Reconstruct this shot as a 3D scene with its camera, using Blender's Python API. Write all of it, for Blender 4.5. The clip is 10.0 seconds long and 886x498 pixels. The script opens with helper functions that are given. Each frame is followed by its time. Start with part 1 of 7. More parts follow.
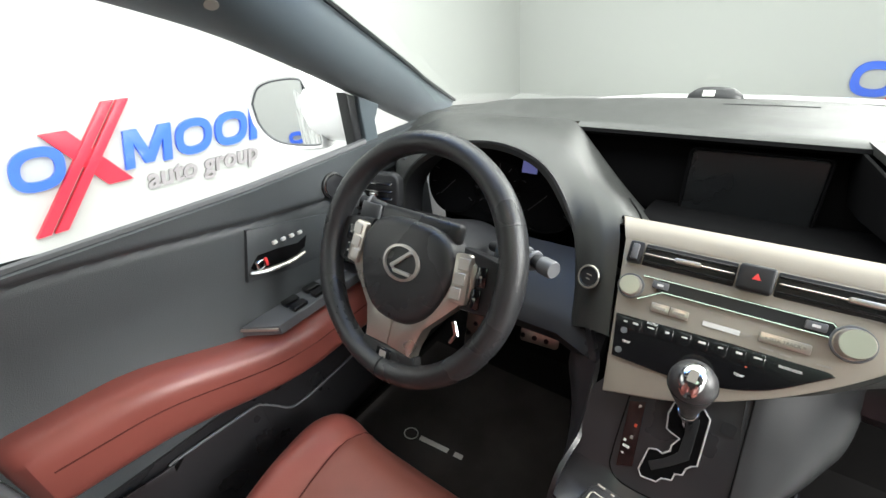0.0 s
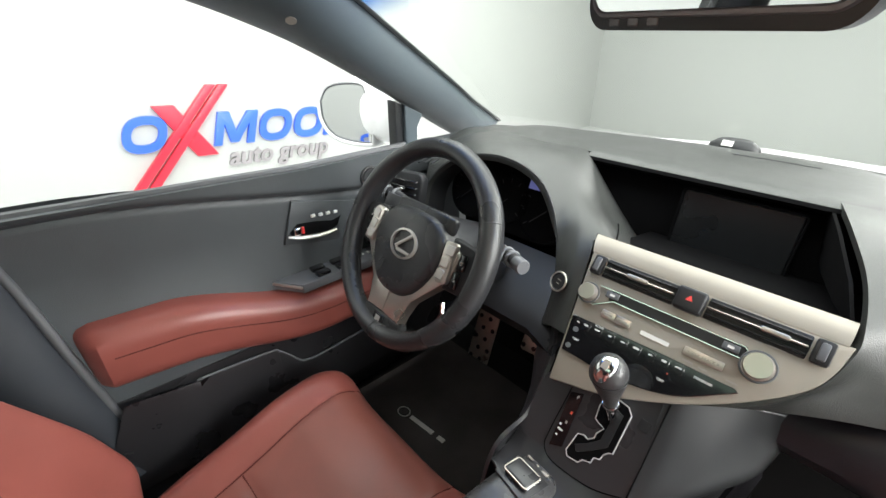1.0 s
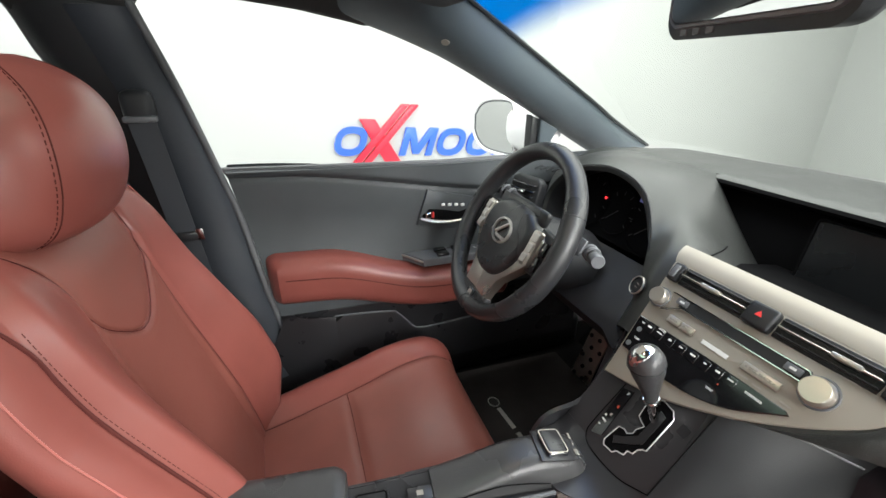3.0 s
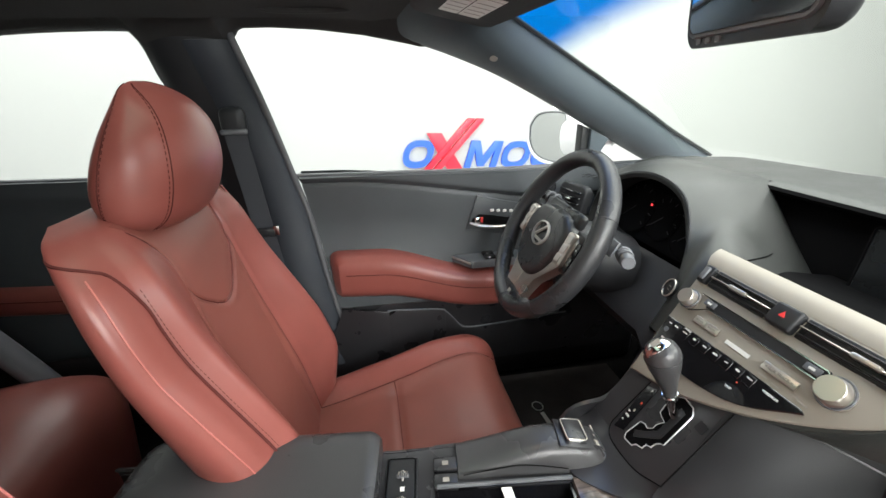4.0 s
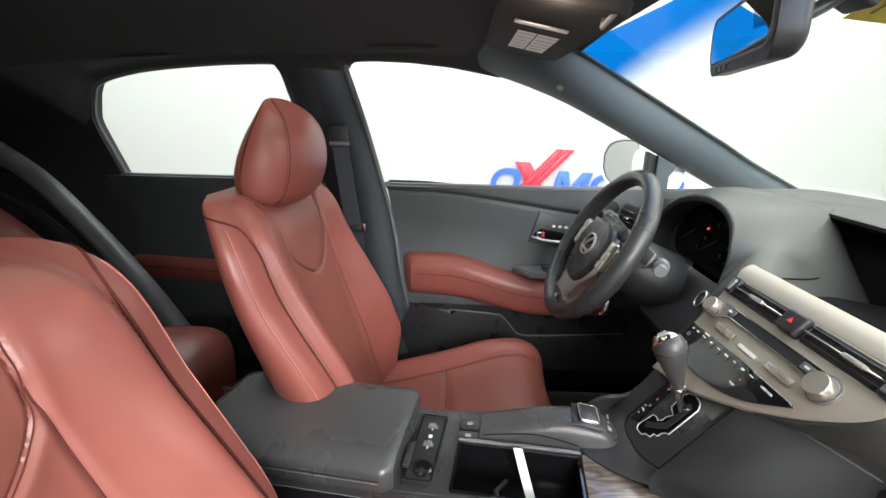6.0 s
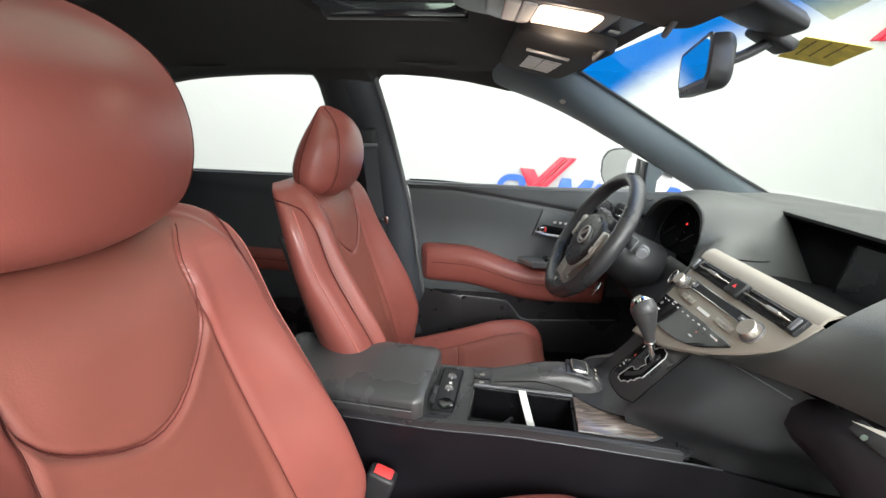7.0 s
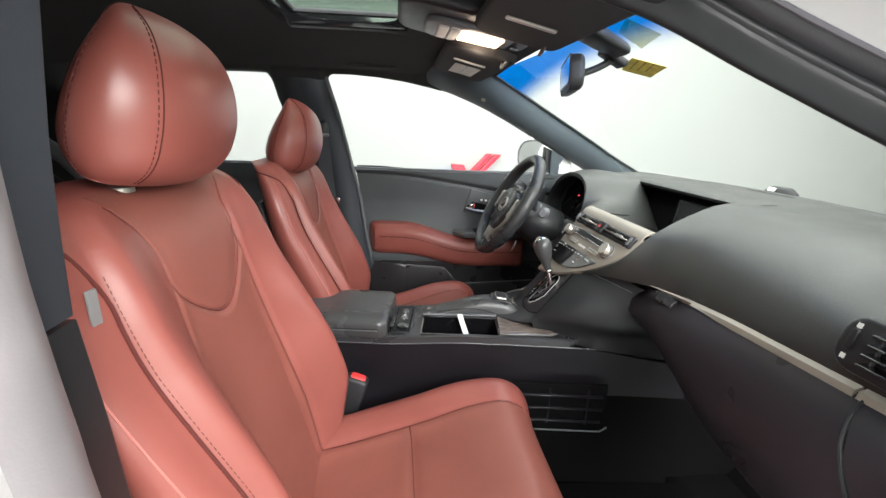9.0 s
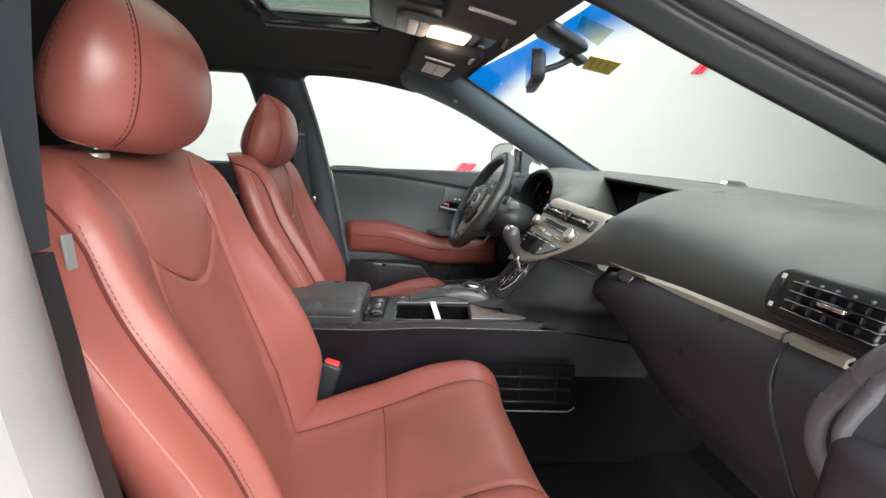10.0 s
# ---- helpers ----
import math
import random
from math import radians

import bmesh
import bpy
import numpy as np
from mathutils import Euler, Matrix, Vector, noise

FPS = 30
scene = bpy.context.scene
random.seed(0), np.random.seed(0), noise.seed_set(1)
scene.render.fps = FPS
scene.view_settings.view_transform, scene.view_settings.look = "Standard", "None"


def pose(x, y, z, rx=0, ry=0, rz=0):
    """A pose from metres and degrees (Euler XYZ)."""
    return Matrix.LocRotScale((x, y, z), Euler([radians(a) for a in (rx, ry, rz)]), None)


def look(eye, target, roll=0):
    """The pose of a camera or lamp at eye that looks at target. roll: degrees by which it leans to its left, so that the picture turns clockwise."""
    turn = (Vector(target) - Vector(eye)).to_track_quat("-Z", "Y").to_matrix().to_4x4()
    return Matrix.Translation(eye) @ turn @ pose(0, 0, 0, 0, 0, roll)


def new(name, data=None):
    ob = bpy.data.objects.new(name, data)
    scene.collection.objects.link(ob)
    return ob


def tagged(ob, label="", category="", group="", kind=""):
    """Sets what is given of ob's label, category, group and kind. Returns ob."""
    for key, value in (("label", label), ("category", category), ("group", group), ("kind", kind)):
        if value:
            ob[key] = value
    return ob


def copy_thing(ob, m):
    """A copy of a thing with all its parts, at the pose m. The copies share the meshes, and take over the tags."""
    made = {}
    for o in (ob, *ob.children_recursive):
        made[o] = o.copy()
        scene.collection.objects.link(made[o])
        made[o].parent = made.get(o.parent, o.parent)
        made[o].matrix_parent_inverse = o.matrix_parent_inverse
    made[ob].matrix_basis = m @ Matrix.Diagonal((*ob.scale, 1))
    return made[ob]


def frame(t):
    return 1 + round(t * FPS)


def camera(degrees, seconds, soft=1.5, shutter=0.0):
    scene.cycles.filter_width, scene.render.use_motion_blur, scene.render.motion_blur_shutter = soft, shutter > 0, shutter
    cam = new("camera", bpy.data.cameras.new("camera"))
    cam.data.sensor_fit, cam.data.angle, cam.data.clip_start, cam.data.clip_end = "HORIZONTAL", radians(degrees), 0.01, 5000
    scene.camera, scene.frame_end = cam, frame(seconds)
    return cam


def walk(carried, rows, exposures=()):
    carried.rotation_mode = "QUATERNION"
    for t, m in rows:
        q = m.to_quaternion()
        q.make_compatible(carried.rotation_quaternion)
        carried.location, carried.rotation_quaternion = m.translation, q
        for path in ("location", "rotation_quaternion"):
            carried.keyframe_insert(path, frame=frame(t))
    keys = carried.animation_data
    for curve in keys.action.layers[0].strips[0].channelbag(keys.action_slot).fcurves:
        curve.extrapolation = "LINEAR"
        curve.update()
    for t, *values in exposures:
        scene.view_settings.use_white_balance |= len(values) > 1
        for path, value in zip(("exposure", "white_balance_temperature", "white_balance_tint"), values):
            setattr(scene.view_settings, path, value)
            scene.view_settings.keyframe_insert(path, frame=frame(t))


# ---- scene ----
cam = camera(92.95, 10.0)
PATH = [
    (0, (-0.0239, -0.4761, 1.3781), (-1.1128, 0.8632, 0.3680), -5.96),
    (0.5, (0.0445, -0.5075, 1.3913), (-1.1317, 0.7867, 0.4210), -2.75),
    (1, (0.1167, -0.5062, 1.3892), (-1.1758, 0.7037, 0.4589), -0.06),
    (1.5, (0.1689, -0.5034, 1.3743), (-1.2482, 0.5843, 0.4751), 1.63),
    (2, (0.2094, -0.5056, 1.3724), (-1.3303, 0.4306, 0.5049), 1.93),
    (2.5, (0.2475, -0.4963, 1.3678), (-1.3948, 0.2775, 0.5286), 1.26),
    (4, (0.3675, -0.4555, 1.3623), (-1.4598, -0.1419, 0.6123), -1.62),
    (4.5, (0.4068, -0.4345, 1.3625), (-1.4542, -0.2521, 0.6531), -1.80),
    (5, (0.4283, -0.4107, 1.3558), (-1.4562, -0.3512, 0.6889), -1.70),
    (5.5, (0.4487, -0.3907, 1.3402), (-1.4493, -0.4367, 0.7111), -1.26),
    (7, (0.6826, -0.4320, 1.3416), (-1.2280, -0.5318, 0.7588), 1.09),
    (7.5, (0.7479, -0.4326, 1.3427), (-1.1646, -0.4790, 0.7594), 1.59),
    (8, (0.8225, -0.4130, 1.3390), (-1.0870, -0.3717, 0.7454), 1.81),
    (8.5, (0.9022, -0.4512, 1.3303), (-1.0042, -0.3176, 0.7406), 1.82),
    (9, (0.9548, -0.4692, 1.3129), (-0.9509, -0.2550, 0.7451), 1.76),
    (9.5, (0.9907, -0.4646, 1.2896), (-0.9154, -0.1888, 0.7506), 1.80),
    (10, (1.0061, -0.4565, 1.2596), (-0.9051, -0.1443, 0.7598), 2.01),
]
walk(cam, [(t, look(eye, target, roll)) for t, eye, target, roll in PATH], exposures=[(0.0, 0.30), (1.0, 0.20), (2.5, 0.06), (5.5, 0.14), (7.0, 0.09), (10.0, -0.06)])

# ---- world and light: a closed white photo studio ----
world = bpy.data.worlds.new("studio_world")
scene.world = world
world.use_nodes = True
world.node_tree.nodes["Background"].inputs[0].default_value = (0.9, 0.95, 1.0, 1)
world.node_tree.nodes["Background"].inputs[1].default_value = 0.02


def area_lamp(name, at, target, sx, sy, power, colour):
    data = bpy.data.lights.new(name, "AREA")
    data.shape, data.size, data.size_y, data.energy, data.color = "RECTANGLE", sx, sy, power, colour
    ob = new(name, data)
    ob.matrix_world = look(at, target)
    return ob


area_lamp("ceiling_softbox", (0.2, -0.5, 3.3), (0.2, -0.5, 0.0), 6.2, 7.4, 600, (0.98, 1.0, 0.98))
# unseen fill lamps, added to brighten the cabin from ahead and beside
area_lamp("front_fill", (1.6, 4.2, 2.9), (-0.3, -0.3, 0.9), 3.0, 1.2, 150, (1.0, 1.0, 0.97))
area_lamp("side_fill", (2.2, 0.35, 2.05), (0.2, -0.5, 0.95), 1.5, 1.0, 145, (1.0, 1.0, 0.97))

# ---- materials ----
def nodes_of(name):
    m = bpy.data.materials.new(name)
    m.use_nodes = True
    return m, m.node_tree.nodes, m.node_tree.links, m.node_tree.nodes["Principled BSDF"]


def surface(name, colour, rough=0.5, metal=0.0, grain=900.0, bump=0.15, mottle=0.12, mottle_size=9.0, rough_var=0.08,
            spec=0.5, coat=0.0, cells=False, sheen=0.0, waves=0.0):
    """A plain material with variation at two scales: broad mottling and fine grain in colour, gloss and relief."""
    m, n, l, b = nodes_of(name)
    co = n.new("ShaderNodeTexCoord")
    broad = n.new("ShaderNodeTexNoise")
    broad.inputs["Scale"].default_value, broad.inputs["Detail"].default_value = mottle_size, 4
    l.new(co.outputs["Object"], broad.inputs["Vector"])
    fine = n.new("ShaderNodeTexVoronoi" if cells else "ShaderNodeTexNoise")
    fine.inputs["Scale"].default_value = grain
    l.new(co.outputs["Object"], fine.inputs["Vector"])
    ramp = n.new("ShaderNodeMapRange")
    ramp.inputs["From Min"].default_value, ramp.inputs["From Max"].default_value = 0.3, 0.7
    ramp.inputs["To Min"].default_value, ramp.inputs["To Max"].default_value = 1 - mottle, 1 + mottle
    l.new(broad.outputs["Fac"], ramp.inputs["Value"])
    mul = n.new("ShaderNodeVectorMath")
    mul.operation = "SCALE"
    mul.inputs[0].default_value = colour
    l.new(ramp.outputs["Result"], mul.inputs["Scale"])
    l.new(mul.outputs["Vector"], b.inputs["Base Color"])
    rr = n.new("ShaderNodeMapRange")
    rr.inputs["From Min"].default_value, rr.inputs["From Max"].default_value = 0.3, 0.7
    rr.inputs["To Min"].default_value, rr.inputs["To Max"].default_value = max(rough - rough_var, 0.02), min(rough + rough_var, 1)
    l.new(broad.outputs["Fac"], rr.inputs["Value"])
    l.new(rr.outputs["Result"], b.inputs["Roughness"])
    if bump:
        bp = n.new("ShaderNodeBump")
        bp.inputs["Strength"].default_value, bp.inputs["Distance"].default_value = bump, 0.001
        l.new(fine.outputs["Distance" if cells else "Fac"], bp.inputs["Height"])
        l.new(bp.outputs["Normal"], b.inputs["Normal"])
        if waves:  # soft dents of stretched leather
            dents, soft = n.new("ShaderNodeTexNoise"), n.new("ShaderNodeBump")
            dents.inputs["Scale"].default_value, dents.inputs["Detail"].default_value, dents.inputs["Distortion"].default_value = 16.0, 3, 0.6
            soft.inputs["Strength"].default_value, soft.inputs["Distance"].default_value = waves, 0.006
            l.new(co.outputs["Object"], dents.inputs["Vector"])
            l.new(dents.outputs["Fac"], soft.inputs["Height"])
            l.new(soft.outputs["Normal"], bp.inputs["Normal"])
    b.inputs["Metallic"].default_value = metal
    b.inputs["Specular IOR Level"].default_value = spec
    b.inputs["Coat Weight"].default_value = coat
    b.inputs["Coat Roughness"].default_value = 0.05
    b.inputs["Sheen Weight"].default_value = sheen
    return m


def glowing(name, colour, strength):
    m, n, l, b = nodes_of(name)
    b.inputs["Base Color"].default_value = (*colour, 1)
    b.inputs["Emission Color"].default_value = (*colour, 1)
    b.inputs["Emission Strength"].default_value = strength
    return m


RED = surface("red_leather", (0.222, 0.063, 0.051), 0.36, grain=620, bump=0.05, mottle=0.10, mottle_size=7, cells=True, rough_var=0.07, waves=0.07)
RED_DARK = surface("red_leather_insert", (0.198, 0.062, 0.047), 0.44, grain=500, bump=0.07, mottle=0.10, mottle_size=8, cells=True, waves=0.07)
PALETHREAD = surface("pale_red_seam", (0.42, 0.13, 0.11), 0.5, grain=900)
THREAD = surface("dark_red_thread", (0.085, 0.022, 0.019), 0.8, grain=1500, spec=0.15)
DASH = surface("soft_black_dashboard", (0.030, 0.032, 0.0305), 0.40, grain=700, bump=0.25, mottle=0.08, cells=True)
BLACK = surface("black_plastic", (0.019, 0.020, 0.022), 0.40, grain=900, bump=0.18, mottle=0.1, spec=0.3)
# side plastic; part of its near black is shade painted in
SIDEPLASTIC = surface("black_side_plastic_and_shade", (0.0095, 0.0085, 0.011), 0.38, grain=900, bump=0.04, mottle=0.1, spec=0.22)
CONSOLE = surface("satin_black_console", (0.025, 0.025, 0.028), 0.32, grain=900, bump=0.06, mottle=0.1, spec=0.55)
DOORSKIN = surface("charcoal_door_vinyl", (0.052, 0.059, 0.064), 0.42, grain=650, bump=0.25, mottle=0.08, cells=True)
WRAP = surface("black_wrapped_leather", (0.024, 0.025, 0.027), 0.30, spec=0.5, grain=700, bump=0.3, mottle=0.12, cells=True)
GLOSS = surface("piano_black", (0.006, 0.006, 0.007), 0.10, grain=300, bump=0.0, mottle=0.05, coat=0.6, rough_var=0.03)
SCREEN = surface("dark_display_glass", (0.008, 0.009, 0.010), 0.30, grain=300, bump=0.0, mottle=0.1, rough_var=0.04)
GLOVEDARK = surface("dark_mauve_frame", (0.034, 0.033, 0.037), 0.38, grain=800, bump=0.15, mottle=0.08, spec=0.4)
PALESEAL = surface("mauve_grey_seal", (0.185, 0.170, 0.177), 0.5, grain=500, bump=0.15)
RUBBER = surface("grey_door_seal", (0.075, 0.078, 0.084), 0.55, grain=500, bump=0.2)
PILLAR = surface("blue_grey_pillar_trim", (0.042, 0.059, 0.071), 0.75, grain=1100, bump=0.3, mottle=0.06, sheen=0.15)
LINER = surface("black_headliner_cloth", (0.040, 0.040, 0.041), 0.9, grain=1300, bump=0.4, mottle=0.12, spec=0.15)
# carpet, whose near black also paints shade on the tunnel flank
CARPET = surface("black_carpet_and_shade", (0.0050, 0.0047, 0.0047), 0.95, grain=700, bump=0.9, mottle=0.25, spec=0.08)
TRIM = surface("champagne_metal_trim", (0.30, 0.275, 0.235), 0.58, metal=0.2, spec=0.3, grain=500, bump=0.04, mottle=0.05)
CHROME = surface("polished_chrome", (0.72, 0.72, 0.72), 0.14, metal=1.0, grain=300, bump=0.0, mottle=0.05, rough_var=0.04)
SATIN = surface("satin_silver", (0.56, 0.52, 0.47), 0.32, metal=0.85, grain=300, bump=0.03, mottle=0.06)
WHITE = surface("white_car_paint", (0.82, 0.82, 0.83), 0.28, grain=300, bump=0.0, mottle=0.03, coat=0.6)
# white car paint with shade put into its colour, against the strong lamp
SHADEDWHITE = surface("white_jamb_paint_shaded", (0.43, 0.42, 0.42), 0.34, grain=300, bump=0.0, mottle=0.04, coat=0.3)
WALLPAINT = surface("white_studio_paint", (0.42, 0.427, 0.416), 0.7, grain=80, bump=0.05, mottle=0.025, mottle_size=0.6)
FLOORPAINT = surface("pale_studio_floor", (0.62, 0.63, 0.62), 0.45, grain=60, bump=0.05, mottle=0.06, mottle_size=1.2)
BLUE = surface("blue_sign_acrylic", (0.035, 0.12, 0.66), 0.35, grain=100, bump=0.0, mottle=0.08, mottle_size=3)
SIGNRED = surface("red_sign_acrylic", (0.66, 0.018, 0.045), 0.35, grain=100, bump=0.0, mottle=0.05, mottle_size=3)
SIGNGREY = surface("grey_sign_acrylic", (0.28, 0.26, 0.27), 0.4, grain=100, bump=0.0, mottle=0.05)
PAPER = surface("white_label", (0.66, 0.66, 0.63), 0.6, grain=800, bump=0.05, mottle=0.05)
DIMPRINT = surface("dim_print", (0.022, 0.022, 0.026), 0.6, grain=800, bump=0.0, mottle=0.05)
PRINT = surface("pale_print", (0.70, 0.70, 0.68), 0.6, grain=800, bump=0.0, mottle=0.05)
GREYPRINT = surface("grey_print", (0.30, 0.28, 0.25), 0.6, grain=800, bump=0.0, mottle=0.05)
REDPLASTIC = surface("red_plastic", (0.72, 0.05, 0.05), 0.35, grain=500, bump=0.05, mottle=0.05)
# sticker yellow raised to stand for light shining through from behind
YELLOW = surface("mustard_sticker", (0.70, 0.60, 0.10), 0.6, grain=400, bump=0.05, mottle=0.2, mottle_size=60)
YELLOWPRINT = surface("faded_print", (0.22, 0.18, 0.02), 0.6, grain=400, bump=0.0)
STRAP = surface("black_belt_webbing", (0.030, 0.034, 0.041), 0.7, grain=1500, bump=0.5, mottle=0.06)
# black leather lightened to grey, so the colour itself carries the sheen
KNOBLEATHER = surface("black_leather_painted_sheen", (0.045, 0.045, 0.047), 0.30, grain=700, bump=0.2, mottle=0.05, cells=True)
TAGGREY = surface("grey_woven_tag", (0.16, 0.155, 0.155), 0.7, grain=1500, bump=0.4)
MOULD = surface("mauve_grey_moulding", (0.105, 0.100, 0.114), 0.32, grain=800, bump=0.12, mottle=0.1)
PILLARDARK = surface("dark_blue_grey_pillar_trim", (0.019, 0.023, 0.030), 0.7, grain=1100, bump=0.2, mottle=0.06)
BRIGHTEDGE = surface("bright_plated_edge", (0.62, 0.62, 0.62), 0.28, metal=0.35, grain=300, bump=0.0, mottle=0.05)
# driver's mat, lightened in its colour to make up for weak light there
MATPILE = surface("dark_mat_pile_lightened", (0.040, 0.036, 0.035), 0.95, grain=500, bump=0.9, mottle=0.25, spec=0.08)
GREYPLASTIC = surface("dark_grey_plastic", (0.11, 0.115, 0.125), 0.36, grain=800, bump=0.12, mottle=0.1)
BADGE = surface("pale_grey_badge", (0.50, 0.48, 0.45), 0.4, metal=0.6, grain=800, bump=0.0)


def wood_material():
    m, n, l, b = nodes_of("grey_brown_wood_veneer")
    co = n.new("ShaderNodeTexCoord")
    mp = n.new("ShaderNodeMapping")
    mp.inputs["Scale"].default_value = (60, 7, 30)
    l.new(co.outputs["Object"], mp.inputs["Vector"])
    w = n.new("ShaderNodeTexNoise")
    w.inputs["Scale"].default_value, w.inputs["Detail"].default_value, w.inputs["Distortion"].default_value = 2.0, 5, 1.5
    l.new(mp.outputs["Vector"], w.inputs["Vector"])
    r = n.new("ShaderNodeValToRGB")
    r.color_ramp.elements[0].position, r.color_ramp.elements[0].color = 0.35, (0.035, 0.026, 0.022, 1)
    r.color_ramp.elements[1].position, r.color_ramp.elements[1].color = 0.65, (0.20, 0.16, 0.14, 1)
    l.new(w.outputs["Fac"], r.inputs["Fac"])
    l.new(r.outputs["Color"], b.inputs["Base Color"])
    b.inputs["Roughness"].default_value, b.inputs["Coat Weight"].default_value = 0.3, 0.7
    return m


WOOD = wood_material()


def mirror_material():
    m, n, l, b = nodes_of("mirror_glass")
    b.inputs["Base Color"].default_value = (0.86, 0.87, 0.87, 1)
    b.inputs["Metallic"].default_value, b.inputs["Roughness"].default_value = 1.0, 0.015
    return m


MIRROR = mirror_material()


def glass_material(name, tint, band=None):
    """Thin clear glass: mostly transparent, with a light gloss. band: (low z, high z, colour) of a shaded strip."""
    m, n, l, b = nodes_of(name)
    n.remove(b)
    out = n["Material Output"]
    tr, gl, mix, fr = n.new("ShaderNodeBsdfTransparent"), n.new("ShaderNodeBsdfGlossy"), n.new("ShaderNodeMixShader"), n.new("ShaderNodeLayerWeight")
    tr.inputs[0].default_value = (*tint, 1)
    power = n.new("ShaderNodeMath")
    power.operation = "POWER"
    power.inputs[1].default_value = 5.0
    l.new(fr.outputs["Facing"], power.inputs[0])
    gain = n.new("ShaderNodeMath")
    gain.operation = "MULTIPLY_ADD"
    gain.inputs[1].default_value, gain.inputs[2].default_value = 0.35, 0.012
    l.new(power.outputs[0], gain.inputs[0])
    gl.inputs["Roughness"].default_value = 0.02
    l.new(gain.outputs[0], mix.inputs[0])
    l.new(tr.outputs[0], mix.inputs[1])
    l.new(gl.outputs[0], mix.inputs[2])
    l.new(mix.outputs[0], out.inputs[0])
    if band:
        co, sep, mr, ramp = n.new("ShaderNodeTexCoord"), n.new("ShaderNodeSeparateXYZ"), n.new("ShaderNodeMapRange"), n.new("ShaderNodeMix")
        l.new(co.outputs["Object"], sep.inputs[0])
        square, drop = n.new("ShaderNodeMath"), n.new("ShaderNodeMath")
        square.operation, drop.operation = "MULTIPLY", "MULTIPLY_ADD"
        l.new(sep.outputs["X"], square.inputs[0])
        l.new(sep.outputs["X"], square.inputs[1])
        l.new(square.outputs[0], drop.inputs[0])
        drop.inputs[1].default_value = 0.20
        l.new(sep.outputs["Z"], drop.inputs[2])
        l.new(drop.outputs[0], mr.inputs["Value"])
        mr.interpolation_type = "SMOOTHSTEP"
        mr.inputs["From Min"].default_value, mr.inputs["From Max"].default_value = band[0], band[1]
        ramp.data_type = "RGBA"
        ramp.inputs[6].default_value, ramp.inputs[7].default_value = (*tint, 1), (*band[2], 1)
        l.new(mr.outputs["Result"], ramp.inputs[0])
        l.new(ramp.outputs[2], tr.inputs[0])
    return m


SIDE_GLASS = glass_material("clear_side_glass", (0.97, 0.98, 0.975))
SCREEN_GLASS = glass_material("windscreen_glass", (0.93, 0.97, 0.94), (1.470, 1.510, (0.0, 0.17, 0.62)))
ROOF_GLASS = glass_material("tinted_roof_glass", (0.45, 0.52, 0.47))
# near black for matt parts, and for shade painted into the screen recess
BLACK_AND_SHADE = surface("matt_black_and_recess_shade", (0.004, 0.004, 0.0045), 0.8, grain=500, bump=0.1, spec=0.06)
GLOVE = surface("matt_charcoal_plastic", (0.024, 0.0225, 0.027), 0.34, grain=800, bump=0.25, mottle=0.08, spec=0.35)
POCKET = surface("satin_black_door_plastic", (0.017, 0.017, 0.019), 0.30, grain=900, bump=0.08, mottle=0.1, spec=0.5)
FILM = glass_material("pale_untinted_patch_film", (0.80, 0.80, 0.68))
RED_LAMP = glowing("red_indicator", (1.0, 0.04, 0.05), 2.0)
BLUE_LCD = glowing("dim_blue_lcd", (0.16, 0.17, 0.45), 0.35)
AMBER_LAMP = glowing("amber_indicator", (0.5, 0.06, 0.03), 0.15)
BULB = glowing("warm_lamp_lens", (1.0, 0.74, 0.54), 3.0)

# ---- mesh helpers ----
def finish(bm, angle=38):
    bmesh.ops.recalc_face_normals(bm, faces=bm.faces[:])
    me = bpy.data.meshes.new("mesh")
    bm.to_mesh(me)
    bm.free()
    me.shade_smooth()
    me.set_sharp_from_angle(angle=radians(angle))
    return me


def part(name, bm, material, parent=None, label="", angle=38, local=False):
    """Links a bmesh as one mesh object, under a thing or a part where one is given."""
    me = finish(bm, angle)
    me.name = name
    me.materials.append(material)
    ob = new(name, me)
    if parent is not None:
        attach(ob, parent, local)
    if label:
        ob["label"] = label
    return ob


def attach(ob, parent, local=False):
    """Parents ob; a mesh in world coordinates keeps its place, a local one goes where the parent is."""
    ob.parent = parent
    if not local and parent.parent is None:
        ob.matrix_parent_inverse = parent.matrix_basis.inverted()


def empty(name, label, category, at=(0, 0, 0), kind="", group=""):
    ob = new(name)
    ob.location = at
    ob.empty_display_size = 0.05
    return tagged(ob, label, category, group, kind)


def basis(o, u, v):
    """A frame at o with x along u, y near v and z across both."""
    u = Vector(u).normalized()
    w = u.cross(Vector(v)).normalized()
    v = w.cross(u)
    m = Matrix((u, v, w)).transposed().to_4x4()
    m.translation = o
    return m


def cat(points, n, closed=False):
    """A smooth curve through points (Catmull-Rom), n steps for each stretch."""
    p = [Vector(q) for q in points]
    k = len(p)
    out = []
    for i in range(k if closed else k - 1):
        a = p[(i - 1) % k] if closed or i else p[0] * 2 - p[1]
        b, c = p[i], p[(i + 1) % k]
        d = p[(i + 2) % k] if closed or i + 2 < k else p[-1] * 2 - p[-2]
        for j in range(n):
            t = j / n
            out.append(0.5 * (2 * b + (c - a) * t + (2 * a - 5 * b + 4 * c - d) * t * t + (3 * b - a - 3 * c + d) * t ** 3))
    if not closed:
        out.append(p[-1])
    return out


